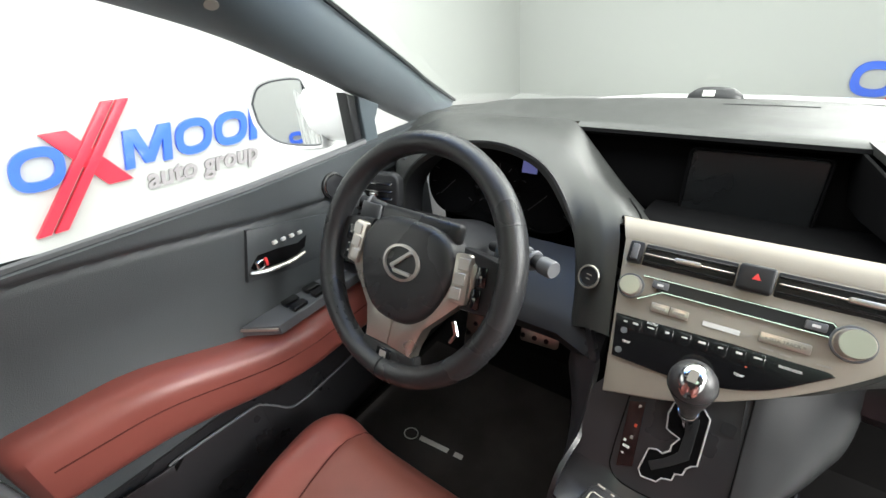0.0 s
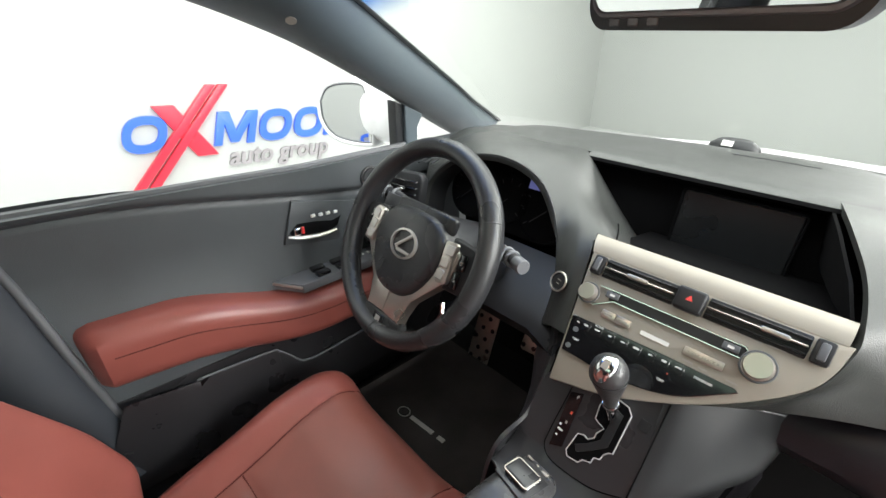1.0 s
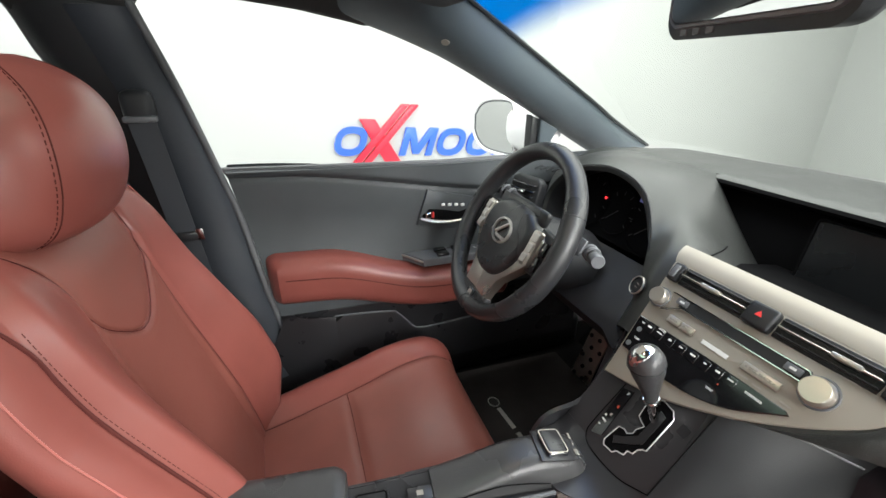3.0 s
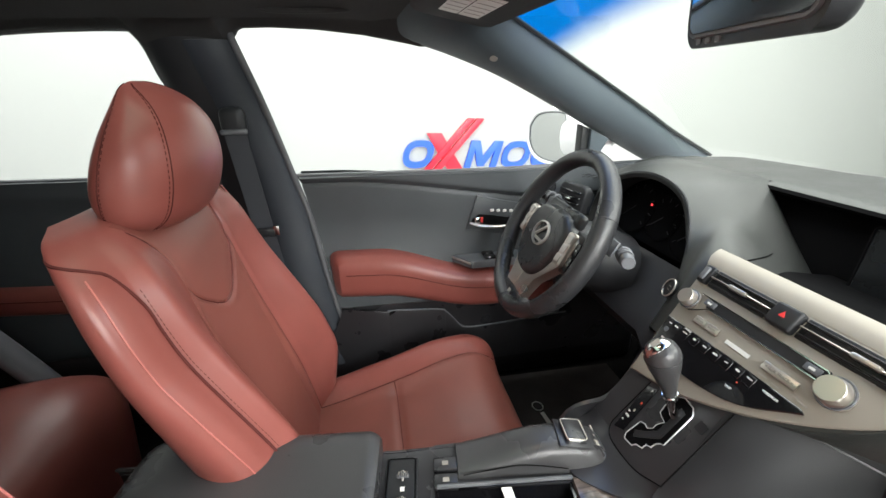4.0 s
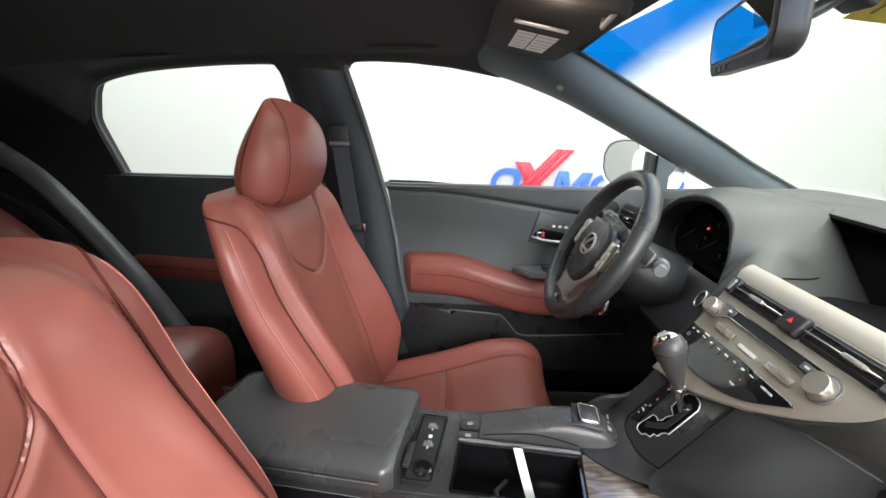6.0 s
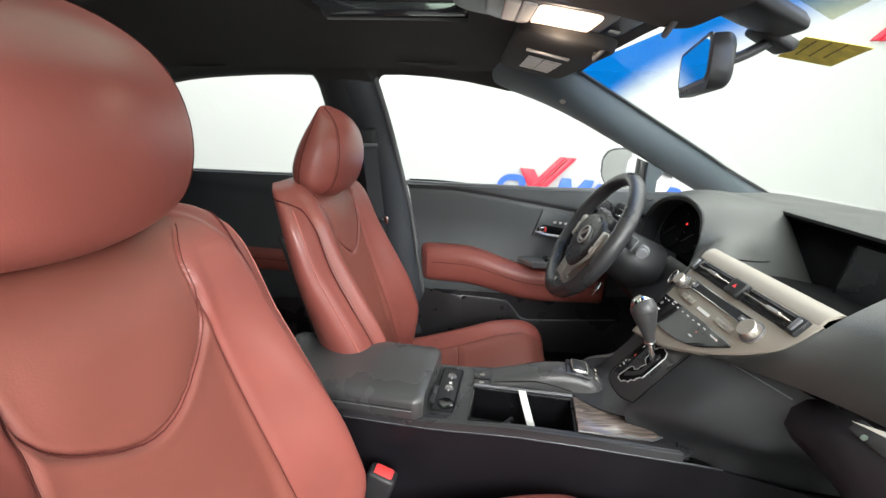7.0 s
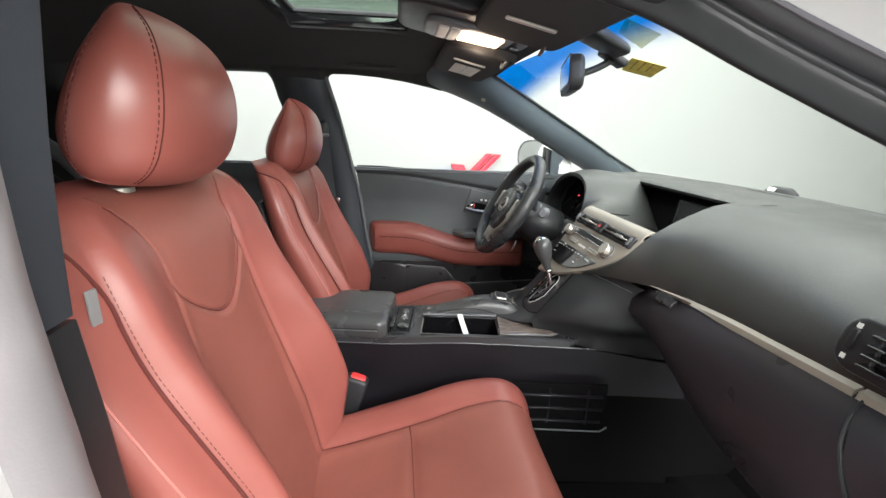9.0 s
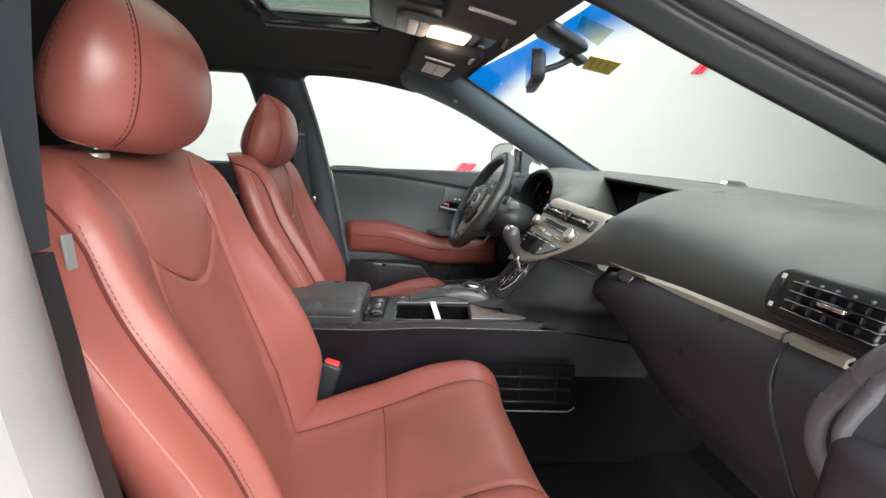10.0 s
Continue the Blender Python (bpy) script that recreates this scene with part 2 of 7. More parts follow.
def box(sx, sy, sz, bevel=0.0, seg=2, at=(0, 0, 0)):
    bm = bmesh.new()
    bmesh.ops.create_cube(bm, size=1)
    bmesh.ops.scale(bm, vec=(sx, sy, sz), verts=bm.verts[:])
    if bevel:
        bmesh.ops.bevel(bm, geom=bm.edges[:], offset=bevel, segments=seg, profile=0.5, affect="EDGES")
    bmesh.ops.translate(bm, vec=at, verts=bm.verts[:])
    return bm


def prism(poly, depth, bevel=0.0, seg=2, at=0.0):
    """An outline in x and y, drawn out along z from at to at + depth, its far rim rounded."""
    bm = bmesh.new()
    face = bm.faces.new([bm.verts.new((x, y, at)) for x, y in poly])
    made = bmesh.ops.extrude_face_region(bm, geom=[face])["geom"]
    top = [g for g in made if isinstance(g, bmesh.types.BMVert)]
    bmesh.ops.translate(bm, vec=(0, 0, depth), verts=top)
    if bevel:
        rim = [e for e in bm.edges if e.verts[0] in top and e.verts[1] in top]
        bmesh.ops.bevel(bm, geom=rim, offset=bevel, segments=seg, profile=0.5, affect="EDGES")
    return bm


def rounded(w, h, r, cx=0.0, cy=0.0, n=5):
    pts = []
    for sx, sy, a0 in ((1, 1, 0), (-1, 1, 90), (-1, -1, 180), (1, -1, 270)):
        for i in range(n + 1):
            a = radians(a0 + 90 * i / n)
            pts.append((cx + sx * (w / 2 - r) + r * math.cos(a), cy + sy * (h / 2 - r) + r * math.sin(a)))
    return pts


def grid(rows, close_u=False, close_v=False):
    """A sheet through rows of points."""
    bm = bmesh.new()
    vs = [[bm.verts.new(p) for p in row] for row in rows]
    nu, nv = len(vs), len(vs[0])
    for i in range(nu if close_u else nu - 1):
        for j in range(nv if close_v else nv - 1):
            a, b, c, d = vs[i][j], vs[(i + 1) % nu][j], vs[(i + 1) % nu][(j + 1) % nv], vs[i][(j + 1) % nv]
            if len({a, b, c, d}) == 4:
                bm.faces.new((a, b, c, d))
    return bm


def loft(rings, caps=True):
    bm = grid(rings, close_v=True)
    if caps:
        bm.verts.ensure_lookup_table()
        n = len(rings[0])
        bm.faces.new(bm.verts[:n])
        bm.faces.new(bm.verts[-n:])
    return bm


CABIN = Vector((0.0, -0.45, 1.25))


def thick(bm, t):
    """Gives a sheet thickness, away from the side that faces the cabin."""
    bmesh.ops.recalc_face_normals(bm, faces=bm.faces[:])
    bm.normal_update()
    if sum((CABIN - f.calc_center_median()).normalized().dot(f.normal) * f.calc_area() for f in bm.faces) < 0:
        bmesh.ops.reverse_faces(bm, faces=bm.faces[:])
    bmesh.ops.solidify(bm, geom=bm.faces[:], thickness=t)
    return bm


def tube(points, r, n=8, closed=False, flat=1.0):
    """A round bar along points; flat squeezes it across the frame's second axis."""
    p = [Vector(q) for q in points]
    k = len(p)
    rings, up = [], Vector((0, 0, 1))
    last = None
    for i in range(k):
        d = (p[(i + 1) % k] - p[i - 1]) if closed or 0 < i < k - 1 else (p[1] - p[0] if i == 0 else p[-1] - p[-2])
        d.normalize()
        if last is None:
            s = d.cross(up if abs(d.z) < 0.9 else Vector((1, 0, 0))).normalized()
        else:
            s = (last - d * last.dot(d)).normalized()
        last = s
        q = d.cross(s)
        rr = r(i / (k - 1)) if callable(r) else r
        rings.append([p[i] + rr * (math.cos(a) * s + flat * math.sin(a) * q) for a in (2 * math.pi * j / n for j in range(n))])
    if closed:
        return grid(rings, close_u=True, close_v=True)
    return loft(rings)


def lathe(profile, n=24):
    """A turned body about z from (radius, height) pairs."""
    rings = [[(r * math.cos(2 * math.pi * j / n), r * math.sin(2 * math.pi * j / n), z) for j in range(n)] for r, z in profile]
    return loft(rings)


def moved(bm, m):
    bm.transform(m)
    return bm


def joined(*bms):
    """Shapes of one part and one material, put together."""
    out = bms[0]
    for b in bms[1:]:
        me = bpy.data.meshes.new("tmp")
        b.to_mesh(me)
        b.free()
        out.from_mesh(me)
        bpy.data.meshes.remove(me)
    return out


def lettering(text, size, material, parent, m, name="lettering", depth=0.0004):
    cu = bpy.data.curves.new(name, "FONT")
    cu.body, cu.size, cu.extrude, cu.align_x, cu.align_y = text, size, depth, "CENTER", "CENTER"
    cu.offset = 0.022 * size
    tmp = bpy.data.objects.new("tmp", cu)
    scene.collection.objects.link(tmp)
    bpy.context.view_layer.update()
    me = bpy.data.meshes.new_from_object(tmp.evaluated_get(bpy.context.evaluated_depsgraph_get()))
    bpy.data.objects.remove(tmp)
    me.name = name
    me.materials.clear()
    me.materials.append(material)
    me.transform(m)
    ob = new(name, me)
    attach(ob, parent)
    return ob


def smoothstep(a, b, x):
    t = min(max((x - a) / (b - a), 0.0), 1.0)
    return t * t * (3 - 2 * t)

# ---- the studio ----
WALL_W, WALL_N, WALL_E, WALL_S, CEIL = -3.3, 5.9, 3.6, -5.0, 3.4


def slab(name, sx, sy, sz, at, material, label):
    ob = part(name, box(sx, sy, sz), material)
    ob.location = at
    return tagged(ob, label, name.split("_")[0], kind="structure")


slab("ground", 60, 60, 0.2, (0, 0, -0.1), FLOORPAINT, "pale grey painted studio floor under the car")
slab("wall_west", 0.2, WALL_N - WALL_S + 0.4, CEIL, (WALL_W - 0.1, (WALL_N + WALL_S) / 2, CEIL / 2), WALLPAINT, "plain white studio wall with a sign on it")
slab("wall_north", WALL_E - WALL_W, 0.2, CEIL, ((WALL_E + WALL_W) / 2, WALL_N + 0.1, CEIL / 2), WALLPAINT, "plain white studio wall ahead of the car")
slab("wall_east", 0.2, WALL_N - WALL_S + 0.4, CEIL, (WALL_E + 0.1, (WALL_N + WALL_S) / 2, CEIL / 2), WALLPAINT, "plain white studio wall")
slab("wall_south", WALL_E - WALL_W, 0.2, CEIL, ((WALL_E + WALL_W) / 2, WALL_S - 0.1, CEIL / 2), WALLPAINT, "plain white studio wall behind the car")
slab("ceiling", WALL_E - WALL_W + 0.4, WALL_N - WALL_S + 0.4, 0.2, ((WALL_E + WALL_W) / 2, (WALL_N + WALL_S) / 2, CEIL + 0.1), WALLPAINT, "white studio ceiling")


def ring_outline(cx, cz, rx, rz, n=40, p=2.5):
    out = []
    for i in range(n):
        a = 2 * math.pi * i / n
        c, s = math.cos(a), math.sin(a)
        out.append((cx + rx * math.copysign(abs(c) ** (2 / p), c), cz + rz * math.copysign(abs(s) ** (2 / p), s)))
    return out


def ring_plate(cx, cz, rx, rz, band, depth, n=40):
    """A flat oval ring, proud of a wall by depth."""
    o, i = ring_outline(cx, cz, rx, rz, n), ring_outline(cx, cz, rx - band, rz - band, n)
    rings = [[(x, z, 0) for x, z in o], [(x, z, depth) for x, z in o], [(x, z, depth) for x, z in i], [(x, z, 0) for x, z in i]]
    return grid(rings, close_u=True, close_v=True)


def wall_sign(m, scale, slant):
    """A dealer's sign of plain coloured shapes: rings, bars and a crossed red ribbon."""
    thing = empty("wall_sign", "blue rings, red ribbon and grey lettering on the white studio wall", "sign", m.translation)
    turn = m @ Matrix(((0.938 * scale, slant * scale, 0, 0), (-0.055 * scale, 0.964 * scale, 0, 0), (0, 0, 1, 0), (0, 0, 0, 1)))
    d = 0.03

    def put(name, bm, mat):
        return part(name, moved(bm, turn), mat, thing)

    put("ring", ring_plate(0.135, 0.12, 0.135, 0.12, 0.052, d), BLUE)
    zig = [(0.60, 0.0), (0.60, 0.24), (0.685, 0.24), (0.755, 0.10), (0.825, 0.24), (0.91, 0.24), (0.91, 0.0), (0.85, 0.0), (0.85, 0.15), (0.785, 0.015), (0.725, 0.015), (0.66, 0.15), (0.66, 0.0)]
    put("zigzag", prism(zig, d, 0.004), BLUE)
    put("ring", ring_plate(1.075, 0.12, 0.135, 0.12, 0.052, d), BLUE)
    put("ring", ring_plate(1.375, 0.12, 0.135, 0.12, 0.052, d), BLUE)
    put("ring", ring_plate(1.665, 0.155, 0.115, 0.085, 0.05, d), BLUE)
    put("bar", prism([(1.54, 0.0), (1.60, 0.0), (1.60, 0.24), (1.54, 0.24)], d, 0.004), BLUE)
    put("bar", prism([(1.66, 0.09), (1.73, 0.0), (1.80, 0.0), (1.72, 0.10)], d, 0.004), BLUE)
    put("ribbon", prism([(0.16, 0.30), (0.30, 0.30), (0.64, -0.06), (0.49, -0.06)], d, 0.004), SIGNRED)
    put("ribbon", prism([(0.075, -0.26), (0.145, -0.26), (0.565, 0.43), (0.50, 0.43)], d + 0.012, 0.004), SIGNRED)
    put("ribbon", prism([(0.165, -0.26), (0.235, -0.26), (0.655, 0.43), (0.585, 0.43)], d + 0.012, 0.004), SIGNRED)
    lettering("auto group", 0.197, SIGNGREY, thing, turn @ pose(1.17, -0.10, 0.012), depth=0.01)
    return thing


wall_sign(basis((WALL_W, -0.185, 0.657), (0, 1, 0), (0, 0, 1)), 1.0, 0.31)
wall_sign(basis((0.60, WALL_N, 0.12), (1, 0, 0), (0, 0, 1)), 1.5, 0.0)
wall_sign(basis((0.15, WALL_S, 0.14), (-1, 0, 0), (0, 0, 1)), 1.0, 0.0)
ribbon = empty("ribbon_sign", "pair of slanting red ribbon bars high on the white wall", "sign", (WALL_W, 2.7, 2.0))
for k in range(2):
    part("ribbon", moved(prism([(0.0, 0.0), (0.052, 0.0), (0.230, 0.19), (0.185, 0.19)], 0.03, 0.004), basis((WALL_W, 2.82 + 0.065 * k, 2.03), (0, 1, 0), (0, 0, 1))), SIGNRED, ribbon)

# ---- the car's shell ----
FLOOR_Z = 0.44


def windscreen_base(x):
    return Vector((x, 0.66 - (0.36 if x < 0 else 0.60) * x * x, 1.145))


def windscreen_head(x):
    return Vector((x, -0.045 - 0.30 * x * x, 1.520 - 0.10 * x * x))


def screen_x(v, side):
    """Half-width of the windscreen from its base (v = 0) to its head (1)."""
    return (-0.78 + 0.17 * v) if side < 0 else (0.65 - 0.25 * v)


def windscreen_point(u, v, off=0.0):
    x = screen_x(v, -1) * (1 - u) + screen_x(v, 1) * u
    a, b = windscreen_base(x), windscreen_head(x)
    p = a.lerp(b, v)
    p.z += 0.008 * math.sin(math.pi * v) + off
    return p


def build_shell():
    pane = part("windscreen", grid([[windscreen_point(i / 24, j / 16) for j in range(17)] for i in range(25)]), SCREEN_GLASS)
    tagged(pane, "clear windscreen glass with a blue shade band along its top", "windscreen", kind="structure")
    pane.visible_shadow = False

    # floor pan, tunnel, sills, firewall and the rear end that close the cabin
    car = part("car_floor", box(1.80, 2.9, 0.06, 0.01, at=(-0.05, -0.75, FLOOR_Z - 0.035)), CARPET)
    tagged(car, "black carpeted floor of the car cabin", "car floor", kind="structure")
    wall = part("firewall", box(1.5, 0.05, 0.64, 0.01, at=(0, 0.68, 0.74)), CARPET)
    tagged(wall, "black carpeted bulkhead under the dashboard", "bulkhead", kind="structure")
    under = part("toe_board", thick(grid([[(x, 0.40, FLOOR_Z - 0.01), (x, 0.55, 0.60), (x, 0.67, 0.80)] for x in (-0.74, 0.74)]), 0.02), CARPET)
    tagged(under, "sloping black carpeted toe board", "toe board", kind="structure")
    back = part("rear_bulkhead", box(2.1, 0.06, 0.7, 0.02, at=(0, -2.09, 0.80)), LINER)
    tagged(back, "dark lining behind the rear seat", "bulkhead", kind="structure")
    gate = part("tailgate_lining", box(2.1, 0.06, 0.5, 0.02, at=(0, -2.12, 1.36)), LINER)
    tagged(gate, "dark lining of the tailgate", "tailgate", kind="structure")

    # headliner with an opening for the sunroof
    def roof_z(x, y):
        return 1.585 - 0.16 * (abs(x) / 0.62) ** 3 * 0.5 - 0.06 * smoothstep(-0.55, 0.02, y) - 0.05 * smoothstep(-1.2, -2.1, y)

    xs = [-0.66, -0.62, -0.55, -0.46, -0.40, -0.30, -0.2, -0.1, 0.0, 0.1, 0.2, 0.30, 0.40, 0.46, 0.55, 0.62, 0.66]
    ys = [-2.1, -1.8, -1.5, -1.2, -1.0, -0.77, -0.70, -0.60, -0.52, -0.44, -0.38, -0.30, -0.22, -0.14, -0.06]
    bm = bmesh.new()
    vs = {(i, j): bm.verts.new((x, min(y, -0.05 - 0.30 * x * x), roof_z(x, y))) for i, x in enumerate(xs) for j, y in enumerate(ys)}
    for i in range(len(xs) - 1):
        for j in range(len(ys) - 1):
            if -0.41 < xs[i] and xs[i + 1] < 0.41 and ys[j] > -0.78 and ys[j + 1] < -0.43:
                continue
            bm.faces.new((vs[i, j], vs[i + 1, j], vs[i + 1, j + 1], vs[i, j + 1]))
    roof = part("headliner", thick(bm, 0.012), LINER)
    tagged(roof, "black cloth headliner with a sunroof opening", "headliner", kind="structure")

    sun = empty("sunroof", "tinted glass sunroof with a black frame in the headliner", "sunroof", (0, -0.65, 1.58), kind="structure")
    frame_pts = [(-0.405, -0.775), (0.405, -0.775), (0.405, -0.435), (-0.405, -0.435)]
    for (ax, ay), (bx, by) in zip(frame_pts, frame_pts[1:] + frame_pts[:1]):
        L = math.hypot(bx - ax, by - ay)
        m = basis(((ax + bx) / 2, (ay + by) / 2, 1.592), (bx - ax, by - ay, 0), (-(by - ay), bx - ax, 0))
        part("frame_rail", moved(box(L + 0.03, 0.030, 0.046, 0.008), m), GLOSS, sun)
    lip = [(x * 0.955, -0.605 + (y + 0.605) * 0.89, 1.607) for x, y in frame_pts]
    part("seal", tube([p for a, b in zip(lip, lip[1:] + lip[:1]) for p in (Vector(a).lerp(Vector(b), k / 6) for k in range(6))], 0.006, 6, True), RUBBER, sun)
    g = part("pane", box(0.80, 0.33, 0.005, at=(0, -0.605, 1.618)), ROOF_GLASS, sun)
    g.visible_shadow = False

    # outer roof skin and bonnet, white
    skin = [[(x, y, roof_z(x, y) + 0.055) for y in (-2.15, -1.6, -1.1, -0.79)] for x in (-0.66, -0.4, 0, 0.4, 0.66)]
    body = empty("car_body", "white painted car body round the cabin", "car body", (0, 0, 0.3), kind="structure")
    part("roof_skin", thick(grid(skin), 0.004), WHITE, body)
    part("roof_skin", thick(grid([[(x, y, roof_z(x, y) + 0.055) for y in (-0.42, -0.25, -0.1)] for x in (-0.64, -0.4, 0, 0.4, 0.62)]), 0.004), WHITE, body)
    for s in (-1, 1):
        part("roof_skin", thick(grid([[(s * x, y, roof_z(x, y) + 0.055) for y in (-0.79, -0.7, -0.42)] for x in (0.42, 0.55, 0.66)]), 0.004), WHITE, body)
    hood = [[(x, y, 1.055 - 0.17 * ((y - 0.7) / 1.2) ** 2 - 0.06 * (abs(x) / 0.8) ** 3) for y in (0.70 - 0.5 * x * x, 0.9, 1.2, 1.5, 1.8)] for x in (-0.8, -0.6, -0.4, -0.2, 0, 0.2, 0.4, 0.6, 0.8)]
    part("bonnet", thick(grid(hood), 0.004), WHITE, body)
    cowl = [[(x, 0.655 - 0.60 * x * x + k * 0.07, 1.095 + 0.004 * k) for k in (0, 1)] for x in [i / 10 - 0.62 for i in range(13)]]
    part("cowl", thick(grid(cowl), 0.01), BLACK, body)
    return body


CAR_BODY = build_shell()


def pillar(name, points, widths, depth, material, label, across):
    """A padded pillar: a rounded bar lofted along points, wide across the given direction."""
    rings = []
    path = cat(points, 6)
    n = len(path)
    for i, p in enumerate(path):
        d = (path[min(i + 1, n - 1)] - path[max(i - 1, 0)]).normalized()
        t = i / (n - 1) * (len(widths) - 1)
        k = min(int(t), len(widths) - 2)
        w = widths[k] + (widths[k + 1] - widths[k]) * (t - k)
        a = Vector(across)
        a = (a - d * a.dot(d)).normalized()
        b = d.cross(a)
        ring = []
        for j in range(20):
            c, s = math.cos(2 * math.pi * j / 20), math.sin(2 * math.pi * j / 20)
            ring.append(p + a * w / 2 * math.copysign(abs(c) ** 0.6, c) + b * depth / 2 * math.copysign(abs(s) ** 0.6, s))
        rings.append(ring)
    return tagged(part(name, loft(rings), material), label, "pillar", kind="structure")


# the front pillars
upper_ = cat([(-0.800, 0.600, 1.115), (-0.735, 0.400, 1.205), (-0.700, 0.300, 1.255), (-0.637, 0.100, 1.353), (-0.572, -0.100, 1.450), (-0.535, -0.210, 1.500), (-0.520, -0.300, 1.528), (-0.530, -0.420, 1.545)], 6)
lower_ = cat([(-0.850, 0.470, 1.075), (-0.822, 0.370, 1.122), (-0.800, 0.300, 1.156), (-0.715, 0.100, 1.251), (-0.670, -0.100, 1.349), (-0.671, -0.210, 1.397), (-0.682, -0.320, 1.436), (-0.700, -0.440, 1.470)], 6)
rows_ = []
for p, q in zip(upper_, lower_):
    fade_ = 1.6 * smoothstep(-0.42, -0.24, p.y) - 0.6  # tucked under the roof rail at its upper end
    rows_.append([p + Vector((-0.015, 0.03, 0.0))] + [p.lerp(q, k / 10) + Vector((0.034, -0.026, -0.010)) * fade_ * math.sin(math.pi * k / 10) ** 0.7 for k in range(11)] + [q + Vector((-0.035, 0.0, 0.012))])
tagged(part("pillar_a_left", thick(grid(rows_), 0.008), PILLAR), "blue-grey cloth-trimmed front pillar beside the windscreen", "pillar", kind="structure")
tagged(part("screen_seal_left", tube([p + Vector((0.004, 0.004, 0.004)) for p in upper_], 0.0045, 6), BLACK), "black seal along the edge of the windscreen", "screen seal", kind="structure")
RIGHT_A = [Vector(p) for p in ((0.665, 0.40, 1.14), (0.565, 0.135, 1.290), (0.515, 0.035, 1.349), (0.475, -0.06, 1.402), (0.440, -0.165, 1.459), (0.43, -0.30, 1.50))]
OUT = Vector((0.50, 0.42, 0.76)).normalized()
pillar("pillar_a_right", [p - OUT * 0.004 for p in RIGHT_A], (0.042, 0.040, 0.040, 0.042, 0.046), 0.03,
       BLACK, "black front pillar trim beside the windscreen and the open doorway", OUT)


def along_right(offset, dx=0.0, dy=0.0):
    return cat([p + OUT * offset + Vector((dx, dy, 0)) for p in RIGHT_A], 6)


tagged(part("pillar_seal_right", tube(along_right(0.016, 0.003, -0.008), 0.007, 10), BLACK), "black rubber seal along the front pillar", "door seal", kind="structure")
frame_rows = [[p + OUT * k * 0.0030 + Vector((0.002 * k, -0.004 * math.sin(math.pi * k / 6), 0)) for k in range(7)] for p in along_right(0.021, 0.003, -0.007)]
tagged(part("door_frame_right", thick(grid(frame_rows), 0.004), GLOVEDARK), "dark mauve-grey door frame along the front pillar", "door frame", kind="structure")
tagged(part("pillar_bead_right", tube(along_right(0.041, 0.014, -0.011), 0.0035, 8), MOULD), "thin grey bead along the front pillar", "trim bead", kind="structure")
tagged(part("pillar_skin_right", thick(grid([[p + OUT * k * 0.03 + Vector((0.014 + 0.012 * k * k, -0.010, 0)) for k in range(7)] for p in along_right(0.043)]), 0.004), SHADEDWHITE), "white painted front pillar of the open doorway", "pillar", kind="structure")

# ---- left flank: doors, glass, pillars ----
def door_x(y, z):
    """The inner skin of the left flank: it leans out to the rear, in towards the floor and in towards the roof."""
    return -0.775 + 0.15 * (min(y, -0.15) + 0.65) + (0.034 - 0.10 * (min(max(y, -0.55), -0.10) + 0.33)) * smoothstep(1.02, 0.76, z) + 0.14 * max(z - 1.13, 0.0)


def skin(y0, y1, z0, z1, n=30, m=30, rear=None, relief=None):
    """A sheet of door skin. rear: how the rear edge moves forwards towards the floor."""
    rows = []
    for i in range(n + 1):
        row = []
        for j in range(m + 1):
            z = z0 + (z1 - z0) * j / m
            ya = y0 + (rear(z) if rear else 0.0)
            y = ya + (y1 - ya) * i / n
            row.append((door_x(y, z) + (relief(y, z) if relief else 0.0), y, z))
        rows.append(row)
    return thick(grid(rows), 0.03)


def armrest(y0, y1, rear_span, front_span, out, thing):
    """A padded red arm rest: rounded sections along the door, taller to the rear. Spans are (low, high)."""
    rings, line = [], []
    n = 40
    for i in range(n + 1):
        t = i / n
        y = y0 + (y1 - y0) * t
        k = smoothstep(0.22, 0.62, t)
        lo, hi = (a + (b - a) * k for a, b in zip(rear_span, front_span))
        h, zc = hi - lo, (hi + lo) / 2
        e = min(1.0, (math.sin(math.pi * t) * 7) ** 0.45) if 0 < t < 1 else 0.03
        w, ring = out * e, []
        for j in range(32):
            c, sn = math.cos(2 * math.pi * j / 32), math.sin(2 * math.pi * j / 32)
            ring.append((door_x(y, 1.0) + 0.004 + w * math.copysign(abs(c) ** 0.6, c), y, zc + h / 2 * (0.7 + 0.3 * e) * math.copysign(abs(sn) ** 0.6, sn)))
        rings.append(ring)
        if 2 < i < n - 1:
            line.append((door_x(y, 1.0) + 0.0045 + w * 0.985, y, zc + 0.10 * h))
    pad = part("armrest", loft(rings), RED, thing, "red leather padded armrest")
    part("stitching", tube(line, 0.0015, 5), THREAD, pad)
    return pad


